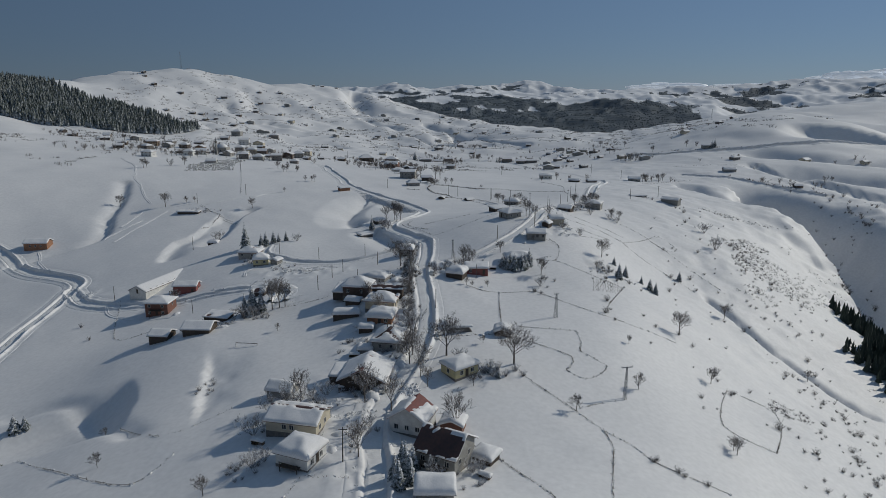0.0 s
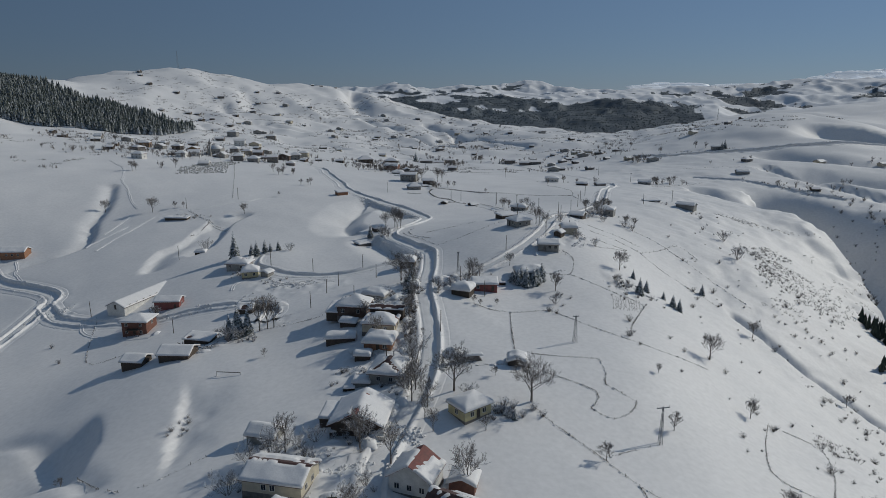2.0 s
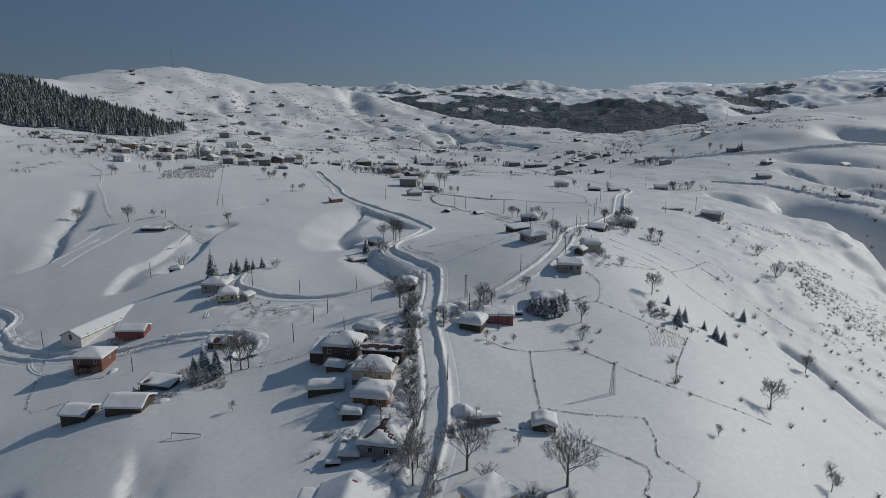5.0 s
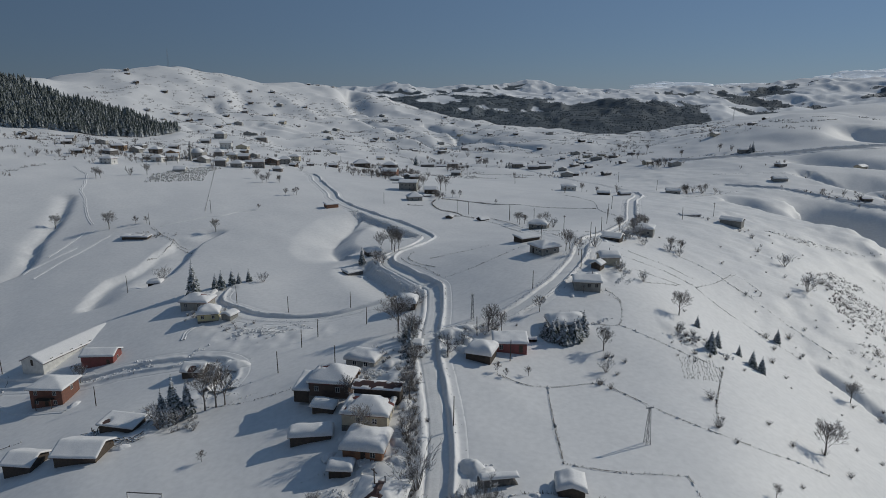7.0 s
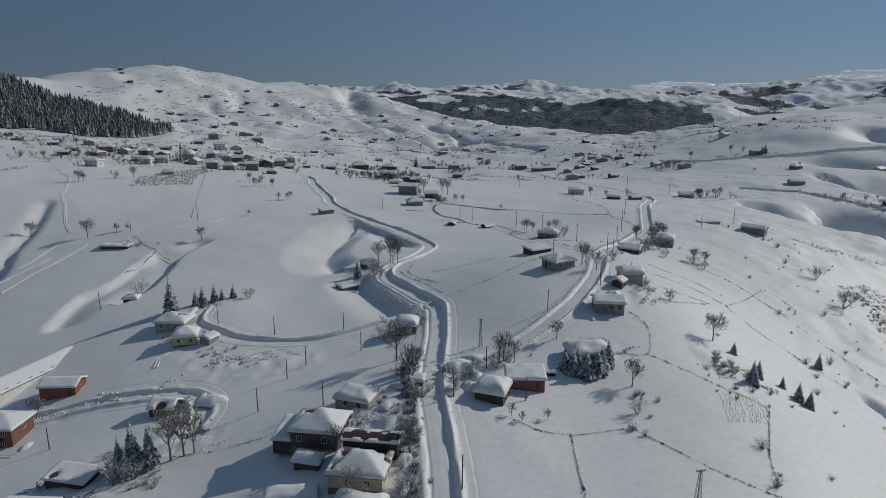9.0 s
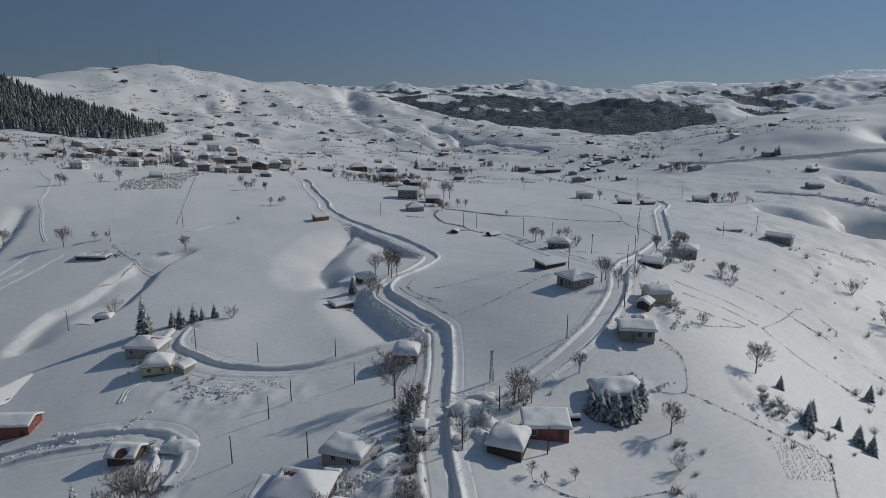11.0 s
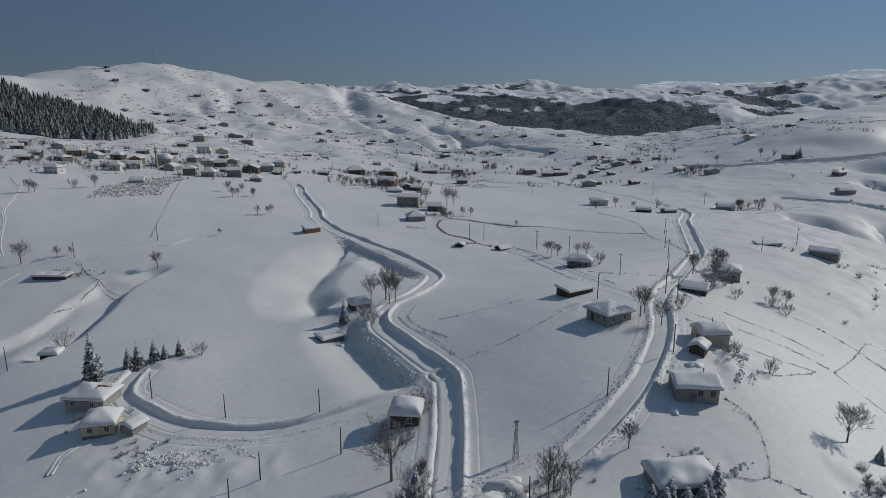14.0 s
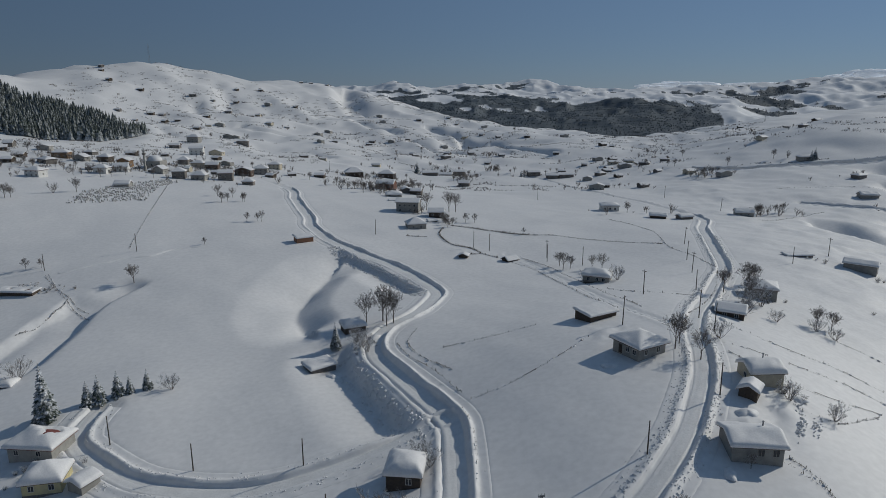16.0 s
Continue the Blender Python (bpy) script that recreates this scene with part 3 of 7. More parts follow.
# ---------------------------------------------------------------- building blocks
class Buf:
    """Vertices and faces of one mesh in the making."""
    def __init__(self):
        self.v, self.f, self.m = [], [], []

    def add(self, verts, faces, slot=0):
        k = len(self.v)
        self.v += [tuple(p) for p in verts]
        self.f += [tuple(i + k for i in f) for f in faces]
        self.m += [slot] * len(faces)

    def box(self, x0, y0, z0, x1, y1, z1, slot=0, bev=0.0):
        if bev:
            b = bev
            ring = [(x0 + b, y0), (x1 - b, y0), (x1, y0 + b), (x1, y1 - b), (x1 - b, y1), (x0 + b, y1), (x0, y1 - b), (x0, y0 + b)]
        else:
            ring = [(x0, y0), (x1, y0), (x1, y1), (x0, y1)]
        n = len(ring)
        verts = [(*p, z0) for p in ring] + [(*p, z1) for p in ring]
        faces = [tuple(range(n - 1, -1, -1)), tuple(range(n, 2 * n))] + [(i, (i + 1) % n, n + (i + 1) % n, n + i) for i in range(n)]
        self.add(verts, faces, slot)

    def tube(self, pts, radii, sides=5, slot=0, cap=True):
        pts = [Vector(p) for p in pts]
        k = len(self.v)
        for i, p in enumerate(pts):
            d = (pts[min(i + 1, len(pts) - 1)] - pts[max(i - 1, 0)]).normalized()
            u = d.cross(Vector((0.31, 0.95, 0.05)) if abs(d.z) > 0.5 else Vector((0, 0, 1))).normalized()
            w = d.cross(u)
            for s in range(sides):
                a = 2 * math.pi * s / sides
                q = p + (u * math.cos(a) + w * math.sin(a)) * radii[i]
                self.v.append((q.x, q.y, q.z))
        n0 = len(self.f)
        for i in range(len(pts) - 1):
            for s in range(sides):
                t = (s + 1) % sides
                self.f.append((k + i * sides + s, k + i * sides + t, k + (i + 1) * sides + t, k + (i + 1) * sides + s))
        if cap and radii[-1] > 0.01:
            self.f.append(tuple(k + (len(pts) - 1) * sides + s for s in range(sides)))
        self.m += [slot] * (len(self.f) - n0)

    def mesh(self, name, mats, smooth=False):
        me = mesh_from(name, self.v, self.f, mats, smooth)
        if any(self.m):
            me.polygons.foreach_set("material_index", self.m)
        return me


def part(name, buf, mat, parent, label="", smooth=False, at=None):
    """One mesh object under a thing or a part."""
    ob = new(name, buf if isinstance(buf, bpy.types.Mesh) else buf.mesh(name, mat, smooth))
    ob.parent = parent
    if at is not None:
        ob.matrix_basis = at
    if label:
        tagged(ob, label)
    return ob


def thing(name, m, label, category, group=""):
    ob = new(name)
    ob.empty_display_size = 0.5
    ob.matrix_basis = m
    return tagged(ob, label, category, group)


def footing(x, y, yaw, w, d):
    """Lowest and middle ground height under a footprint."""
    c, s = math.cos(radians(yaw)), math.sin(radians(yaw))
    px = [x + c * a * w / 2 - s * b * d / 2 for a in (-1, 0, 1) for b in (-1, 0, 1)]
    py = [y + s * a * w / 2 + c * b * d / 2 for a in (-1, 0, 1) for b in (-1, 0, 1)]
    z = height(px, py)
    return float(z.min()), float(np.median(z))


# ---------------------------------------------------------------- houses
def roof_z(kind, x, y, w, d, rise):
    """Height of the roof over its eaves; x, y in the roof's plan of w by d."""
    ax, ay = np.sqrt(x * x + 0.02), np.sqrt(y * y + 0.02)
    if kind == "hip":
        return rise * np.clip(np.minimum(w / 2 - ax, d / 2 - ay) / (min(w, d) / 2), 0, 1)
    if kind == "gable_x":
        return rise * np.clip(1 - ay / (d / 2), 0, 1)
    if kind == "gable_y":
        return rise * np.clip(1 - ax / (w / 2), 0, 1)
    return rise * np.clip(0.5 + y / d, 0, 1)


def roof_slab(kind, w, d, h, rise, over, thick=0.14):
    """The boarded roof under the snow, with a soffit."""
    W, D = w + 2 * over, d + 2 * over
    b = Buf()
    n = 12
    gx, gy = np.meshgrid(np.linspace(-W / 2, W / 2, n + 1), np.linspace(-D / 2, D / 2, n + 1))
    top = h + roof_z(kind, gx, gy, W, D, rise)
    k = n + 1
    up = np.stack([gx, gy, top], -1).reshape(-1, 3)
    low = up - [0, 0, thick]
    faces = [(j * k + i, j * k + i + 1, (j + 1) * k + i + 1, (j + 1) * k + i) for j in range(n) for i in range(n)]
    rim = [i for i in range(k)] + [j * k + n for j in range(1, k)] + [n * k + i for i in range(n - 1, -1, -1)] + [j * k for j in range(n - 1, 0, -1)]
    q = k * k
    b.add(list(up) + list(low), faces + [tuple(i + q for i in f[::-1]) for f in faces] + [(rim[i], q + rim[i], q + rim[(i + 1) % len(rim)], rim[(i + 1) % len(rim)]) for i in range(len(rim))])
    return b


def roof_snow(kind, w, d, h, rise, over, depth, seed, bare):
    """The settled snow as one rounded blanket; bare: spots (x, y, reach) where it has slid off."""
    W, D = w + 2 * over + 0.12, d + 2 * over + 0.12
    nx, ny = max(10, min(34, int(W / 0.45))), max(10, min(34, int(D / 0.45)))
    sx = np.sign(np.linspace(-1, 1, nx + 1)) * (1 - (1 - np.abs(np.linspace(-1, 1, nx + 1))) ** 1.35)
    sy = np.sign(np.linspace(-1, 1, ny + 1)) * (1 - (1 - np.abs(np.linspace(-1, 1, ny + 1))) ** 1.35)
    gx, gy = np.meshgrid(sx * W / 2, sy * D / 2)
    under = h + roof_z(kind, gx, gy, W, D, rise)
    soft = h + np.mean([roof_z(kind, np.clip(gx + a, -W / 2, W / 2), np.clip(gy + b, -D / 2, D / 2), W, D, rise) for a in (-0.5, 0, 0.5) for b in (-0.5, 0, 0.5)], axis=0)
    edge = np.minimum(W / 2 - np.abs(gx), D / 2 - np.abs(gy))
    fall = np.sqrt(np.clip(1 - (1 - np.clip(edge / (depth * 0.9 + 0.1), 0, 1)) ** 2, 0, 1))
    lump = 1 + 0.24 * vnoise(gx + seed * 13.7, gy + seed * 7.1, 2.3, 61) + 0.1 * vnoise(gx + seed * 5.7, gy, 0.9, 62)
    t = depth * lump * fall
    top = np.maximum(soft, under) + t
    for bx, by, br in bare:
        r = np.hypot(gx - bx * W / 2, gy - by * D / 2) + 0.35 * vnoise(gx + seed, gy - seed, 0.8, 63)
        top = np.where(r < br, under - 0.12, top)
    # the blanket bulges a little over the eaves
    gx2 = gx * (1 + 0.10 / (W / 2) * (edge < 0.25) * (edge > 0.001))
    gy2 = gy * (1 + 0.10 / (D / 2) * (edge < 0.25) * (edge > 0.001))
    k = nx + 1
    up = np.stack([gx2, gy2, top], -1).reshape(-1, 3)
    b = Buf()
    faces = [(j * k + i, j * k + i + 1, (j + 1) * k + i + 1, (j + 1) * k + i) for j in range(ny) for i in range(nx)]
    b.add(up, faces)
    rim = [i for i in range(k)] + [j * k + nx for j in range(1, ny + 1)] + [ny * k + i for i in range(nx - 1, -1, -1)] + [j * k for j in range(ny - 1, 0, -1)]
    q = len(b.v)
    b.v += [(up[i][0] * 0.985, up[i][1] * 0.985, up[i][2] - 0.10) for i in rim]
    m = len(rim)
    for i in range(m):
        b.f.append((rim[i], q + i, q + (i + 1) % m, rim[(i + 1) % m]))
        b.m.append(0)
    return b


def window_pane(house_ob, face, u, z, w, d, ww=0.95, wh=1.15, frame_mat=None):
    """A window set on a wall: frame, and two panes behind a mullion."""
    rot, off = {"f": (0, d / 2), "r": (90, w / 2), "b": (180, d / 2), "l": (270, w / 2)}[face]
    m = pose(0, 0, 0, 0, 0, rot) @ Matrix.Translation((u, -off, z))
    b = Buf()
    t = 0.06
    for x0, x1, z0, z1 in ((-ww / 2 - t, -ww / 2, -t, wh + t), (ww / 2, ww / 2 + t, -t, wh + t), (-ww / 2, ww / 2, wh, wh + t), (-ww / 2 - 0.06, ww / 2 + 0.06, -t - 0.03, 0), (-0.03, 0.03, 0, wh)):
        b.box(x0, -0.07, z0, x1, 0.02, z1)
    win = part("window", b, frame_mat or M_FRAME, house_ob, at=m)
    for s in (-1, 1):
        g = Buf()
        x0, x1 = sorted((s * 0.03, s * ww / 2))
        g.box(x0, -0.025, 0, x1, 0.015, wh)
        part("pane", g, M_GLASS, win)
    return win


def house(name, x, y, yaw, w, d, h, kind, rise, wall, label, roof=None, snow=0.8, over=0.45, wins=(), door=None, chimney=None, bare=(), base=None, category="house", plinth=0.0, group="", deck=None, z=None, frames=None):
    """A building: walls up into the gables, boarded roof, snow blanket, windows, door, chimney."""
    lo, mid = footing(x, y, yaw, w, d)
    z0 = z if z is not None else mid - 0.25
    ob = thing(name, pose(x, y, z0, 0, 0, yaw), label, category, group)
    b = Buf()
    foot = min(lo - z0 - 0.4, -0.4)
    b.box(-w / 2, -d / 2, foot, w / 2, d / 2, h, bev=0.05)
    if kind == "gable_x":
        for s in (-1, 1):
            xx = s * (w / 2 - 0.002)
            g = rise * (1 - (d / 2) / (d / 2 + over))
            b.add([(xx, -d / 2, h - 0.01), (xx, d / 2, h - 0.01), (xx, d / 2, h + g), (xx, 0, h + rise - 0.1), (xx, -d / 2, h + g), (xx - s * 0.3, -d / 2, h - 0.01), (xx - s * 0.3, d / 2, h - 0.01), (xx - s * 0.3, d / 2, h + g), (xx - s * 0.3, 0, h + rise - 0.1), (xx - s * 0.3, -d / 2, h + g)],
                  [(0, 1, 2, 3, 4), (9, 8, 7, 6, 5), (2, 7, 8, 3), (3, 8, 9, 4), (1, 6, 7, 2), (4, 9, 5, 0)])
    if kind == "gable_y":
        for s in (-1, 1):
            yy = s * (d / 2 - 0.002)
            g = rise * (1 - (w / 2) / (w / 2 + over))
            b.add([(-w / 2, yy, h - 0.01), (w / 2, yy, h - 0.01), (w / 2, yy, h + g), (0, yy, h + rise - 0.1), (-w / 2, yy, h + g), (-w / 2, yy - s * 0.3, h - 0.01), (w / 2, yy - s * 0.3, h - 0.01), (w / 2, yy - s * 0.3, h + g), (0, yy - s * 0.3, h + rise - 0.1), (-w / 2, yy - s * 0.3, h + g)],
                  [(0, 1, 2, 3, 4), (9, 8, 7, 6, 5), (2, 7, 8, 3), (3, 8, 9, 4), (1, 6, 7, 2), (4, 9, 5, 0)])
    if kind == "shed":
        b.add([(-w / 2, d / 2, h - 0.01), (w / 2, d / 2, h - 0.01), (w / 2, d / 2, h + rise * 0.9), (-w / 2, d / 2, h + rise * 0.9), (-w / 2, -d / 2, h), (w / 2, -d / 2, h)],
              [(0, 1, 2, 3), (0, 3, 4), (1, 5, 2)])
    part("wall", b, wall, ob)
    if plinth:
        b = Buf()
        b.box(-w / 2 - 0.04, -d / 2 - 0.04, foot, w / 2 + 0.04, d / 2 + 0.04, plinth)
        part("plinth", b, base or M_STONE, ob)
    part("roof", roof_slab(kind, w, d, h, rise, over), roof or M_DARKROOF, ob)
    part("roof_snow", roof_snow(kind, w, d, h, rise, over, snow, x * 0.37 + y * 0.11, bare), M_ROOFSNOW, ob, "thick rounded snow blanket", True)
    for face, us, zz in wins:
        for u in us:
            window_pane(ob, face, u, zz, w, d, frame_mat=frames)
    if door:
        face, u = door
        rot, off = {"f": (0, d / 2), "r": (90, w / 2), "b": (180, d / 2), "l": (270, w / 2)}[face]
        b = Buf()
        b.box(-0.5, -0.06, 0, 0.5, 0.02, 2.05)
        for px in (-0.3, 0.05):
            b.box(px, -0.085, 0.2, px + 0.25, -0.055, 1.85)
        dr = part("door", b, M_TIMBER, ob, "dark wooden door", at=pose(0, 0, 0, 0, 0, rot) @ Matrix.Translation((u, -off, max(plinth, 0.2))))
        b = Buf()
        b.box(0.36, -0.14, 0.98, 0.42, -0.06, 1.06)
        part("handle", b, M_STEEL, dr)
    for cx, cy in chimney or ():
        zt = h + float(roof_z(kind, np.array(cx), np.array(cy), w + 2 * over, d + 2 * over, rise))
        b = Buf()
        b.tube([(cx, cy, zt - 0.4), (cx, cy, zt + snow + 0.75)], [0.13, 0.13], 8)
        b.tube([(cx, cy, zt + snow + 0.85), (cx, cy, zt + snow + 0.98)], [0.24, 0.05], 8)
        part("stovepipe", b, M_STEEL, ob, "thin grey stovepipe with a cap")
    if deck:
        face_w, dp, dh = deck
        b = Buf()
        b.box(-face_w / 2, -d / 2 - dp, dh - 0.15, face_w / 2, -d / 2, dh)
        for px in (-face_w / 2 + 0.1, face_w / 2 - 0.22):
            b.box(px, -d / 2 - dp + 0.05, foot, px + 0.14, -d / 2 - dp + 0.19, dh + 0.95)
        b.box(-face_w / 2, -d / 2 - dp, dh + 0.85, face_w / 2, -d / 2 - dp + 0.08, dh + 0.95)
        part("balcony", b, M_TIMBER, ob, "timber balcony with rail")
    return ob


def lean(ob, x0, x1, y0, y1, h, rise, wall):
    """A lower annex with its own snowy roof, against a building."""
    w, d = x1 - x0, y1 - y0
    m = Matrix.Translation(((x0 + x1) / 2, (y0 + y1) / 2, 0))
    b = Buf()
    b.box(-w / 2, -d / 2, -1.0, w / 2, d / 2, h)
    an = part("annex", b, wall, ob, "low annex under deep snow", at=m)
    part("annex_roof", roof_slab("shed", w, d, h, rise, 0.3), M_DARKROOF, an)
    part("annex_snow", roof_snow("shed", w, d, h, rise, 0.3, 0.6, x0 * 1.3 + y1, ()), M_ROOFSNOW, an, smooth=True)


# ---------------------------------------------------------------- trees
def grow(buf, rng, start, way, length, radius, level, kids, spread, twig=0.022):
    """A limb that curves up, tapers and forks; the last level is fine twigs."""
    last = level == len(kids)
    n = 1 if last else 3 if level < 2 else 2
    pts, rad = [start], [radius]
    p, d = start.copy(), way.normalized()
    for i in range(n):
        d = (d + Vector((rng.uniform(-1, 1), rng.uniform(-1, 1), rng.uniform(-0.3, 0.9))) * (0.2 + 0.06 * level)).normalized()
        p = p + d * length / n
        pts.append(p.copy())
        rad.append(max(radius * (1 - 0.7 * (i + 1) / n), twig))
    buf[0 if level < 1 else 1].tube(pts, rad, (6, 4, 3, 3, 3)[level], cap=False)
    if last:
        return
    for k in range(kids[level]):
        f = 0.22 + 0.78 * (k + rng.random()) / kids[level]
        i = min(int(f * n), n - 1)
        q = pts[i].lerp(pts[i + 1], f * n - i)
        side = d.orthogonal().normalized()
        side.rotate(Matrix.Rotation(rng.uniform(0, 2 * math.pi), 3, d))
        nd = d * rng.uniform(0.5, 1.0) + side * spread * rng.uniform(0.7, 1.3) + Vector((0, 0, 0.22))
        grow(buf, rng, q, nd, length * rng.uniform(0.46, 0.68) * (1.15 - 0.4 * f), max(rad[i] * rng.uniform(0.38, 0.52), twig * 1.4), level + 1, kids, spread, twig)


def bare_tree(seed, tall, stems, spread, kids, open_out, twig=0.022, mat=None):
    """Trunk with limbs, and the crown of leafless twigs, as two meshes."""
    rng = random.Random(seed)
    b = (Buf(), Buf())
    if stems == 1:
        top = tall * 0.62
        pts = [Vector((0, 0, -0.5)), Vector((0.05, 0.03, tall * 0.2)), Vector((0.02, -0.05, tall * 0.42)), Vector((0.08, 0.02, top))]
        rr0 = tall * (0.013 + 0.011 * open_out)
        b[0].tube(pts, [rr0 * 1.25, rr0, rr0 * 0.7, rr0 * 0.3], 7, cap=False)
        for k in range(9):
            f = 0.2 + 0.42 * (k + rng.random()) / 9
            a = k * 2.4 + rng.uniform(-0.4, 0.4)
            tilt = open_out * rng.uniform(0.7, 1.25) * (1.25 - f)
            grow(b, rng, Vector((0.05 * math.cos(a), 0.05 * math.sin(a), tall * f)), Vector((math.cos(a) * tilt, math.sin(a) * tilt, 1)), tall * (0.62 - 0.35 * f) * rng.uniform(0.85, 1.15), rr0 * rng.uniform(0.3, 0.46), 0, kids, spread, twig)
    else:
        for s in range(stems):
            a = s * 2.4 + rng.uniform(-0.4, 0.4)
            tilt = open_out * rng.uniform(0.35, 1.2)
            grow(b, rng, Vector((0.15 * math.cos(a), 0.15 * math.sin(a), -0.4)), Vector((math.cos(a) * tilt, math.sin(a) * tilt, 1)), tall * rng.uniform(0.6, 0.85), tall * 0.012, 0, kids, spread, twig)
    return b[0].mesh("trunk", M_BARK), b[1].mesh("crown", mat or M_BARK)


def conifer(seed, tall, wide, tiers=17):
    """Trunk and drooping, snow-laden boughs in whorls."""
    rng = random.Random(seed)
    t = Buf()
    t.tube([(0, 0, -0.5), (0.03, 0, tall * 0.5), (0, 0.02, tall * 0.97)], [tall * 0.02, tall * 0.012, 0.02], 6)
    c = Buf()
    for i in range(tiers):
        f = i / (tiers - 1)
        z = tall * (0.07 + 0.90 * f)
        r = wide * (1 - f) ** 0.85 * rng.uniform(0.82, 1.12) + 0.12
        n = max(5, int(11 * (1 - f) + 5))
        for k in range(n):
            a = 2 * math.pi * (k + rng.uniform(-0.35, 0.35)) / n + i * 0.7
            l = r * rng.uniform(0.7, 1.12)
            drop = l * rng.uniform(0.28, 0.5) * (1 - 0.5 * f)
            wd = l * rng.uniform(0.24, 0.34) + 0.06
            ca, sa = math.cos(a), math.sin(a)
            th = 0.10 * l + 0.05

            def at(u, v, h):
                return (ca * u - sa * v, sa * u + ca * v, z + h)
            c.add([at(0, -0.05, 0.1), at(0, 0.05, 0.1), at(l * 0.55, -wd, -drop * 0.45), at(l * 0.5, 0, -drop * 0.15 + th), at(l * 0.55, wd, -drop * 0.45), at(l, 0, -drop), at(l * 0.86, -wd * 0.55, -drop * 0.95), at(l * 0.86, wd * 0.55, -drop * 0.95), at(l * 0.5, 0, -drop * 0.75)],
                  [(0, 2, 3), (0, 3, 1), (1, 3, 4), (2, 6, 3), (3, 6, 5), (3, 5, 7), (3, 7, 4), (2, 8, 6), (6, 8, 5), (5, 8, 7), (7, 8, 4), (0, 8, 2), (1, 4, 8)])
    return t.mesh("trunk", M_BARK), c.mesh("crown", M_NEEDLE)


def shrub_mesh(seed, tall, n=22, mat=None):
    rng = random.Random(seed)
    b = Buf()
    for i in range(n):
        a, tilt = rng.uniform(0, 2 * math.pi), rng.uniform(0.1, 1.0)
        l = tall * rng.uniform(0.55, 1.1)
        p = Vector((rng.uniform(-0.3, 0.3) * tall * 0.5, rng.uniform(-0.3, 0.3) * tall * 0.5, -0.15))
        d = Vector((math.cos(a) * tilt, math.sin(a) * tilt, 1)).normalized()
        q = p + d * l * 0.5 + Vector((0, 0, 0.05))
        e = q + (d + Vector((rng.uniform(-0.4, 0.4), rng.uniform(-0.4, 0.4), 0))).normalized() * l * 0.5
        b.tube([p, q, e], [0.035, 0.022, 0.008], 3, cap=False)
        for k in range(3):
            s = q.lerp(e, rng.random())
            f = s + Vector((rng.uniform(-1, 1), rng.uniform(-1, 1), rng.uniform(0, 1))) * l * 0.25
            b.tube([s, f], [0.024, 0.01], 3, cap=False)
    return b.mesh("stem_clump", mat or M_SHRUB)


PLANTED = {}


def plant(kind, variants, x, y, scale, turn, label, category, group):
    """A tree of a kind: the first is built, the rest are copies."""
    key = (kind, variants[0])
    m = Matrix.Translation((x, y, ground_z(x, y) - 0.05)) @ Matrix.Rotation(turn, 4, 'Z') @ Matrix.Diagonal((scale, scale, scale, 1))
    if key in PLANTED:
        ob = PLANTED[key]
        made = copy_thing(ob, m @ Matrix.Diagonal((*(1 / s for s in ob.scale), 1)))
        return tagged(made, label)
    ob = thing(kind, m, label, category, group)
    for name, me in variants[1]:
        part(name, me, None, ob)
    PLANTED[key] = ob
    return ob


def scatter(name, variants, spots, label, category):
    """Copies of plant meshes as one object, for growth nobody would count: spots of x, y, scale, turn."""
    zs = height([q[0] for q in spots], [q[1] for q in spots])
    flat = []
    for v in variants:
        co, loops, starts = [], [], []
        for pn, me in v[1]:
            base = sum(len(c) for c in co)
            a = np.empty(len(me.vertices) * 3, np.float32)
            me.vertices.foreach_get("co", a)
            l = np.empty(len(me.loops), np.int32)
            me.loops.foreach_get("vertex_index", l)
            t = np.empty(len(me.polygons), np.int32)
            me.polygons.foreach_get("loop_total", t)
            co.append(a.reshape(-1, 3))
            loops.append(l + base)
            starts.append(t)
        flat.append((np.concatenate(co), np.concatenate(loops), np.concatenate(starts)))
    vs, ls, ts, k = [], [], [], 0
    for i, ((x, y, s, turn), z) in enumerate(zip(spots, zs)):
        co, lo, to = flat[i % len(flat)]
        c, n = math.cos(turn) * s, math.sin(turn) * s
        vs.append(np.stack([x + c * co[:, 0] - n * co[:, 1], y + n * co[:, 0] + c * co[:, 1], z - 0.05 + s * co[:, 2]], 1))
        ls.append(lo + k)
        ts.append(to)
        k += len(co)
    vs, ls, ts = np.concatenate(vs), np.concatenate(ls), np.concatenate(ts)
    me = bpy.data.meshes.new(name)
    me.vertices.add(len(vs))
    me.vertices.foreach_set("co", vs.astype(np.float32).ravel())
    me.loops.add(len(ls))
    me.loops.foreach_set("vertex_index", ls.astype(np.int32))
    me.polygons.add(len(ts))
    me.polygons.foreach_set("loop_start", np.concatenate([[0], np.cumsum(ts)[:-1]]).astype(np.int32))
    me.polygons.foreach_set("loop_total", ts)
    me.materials.append(variants[0][1][0][1].materials[0])
    me.update()
    me.validate()
    return tagged(new(name, me), label, category, kind="stuff")


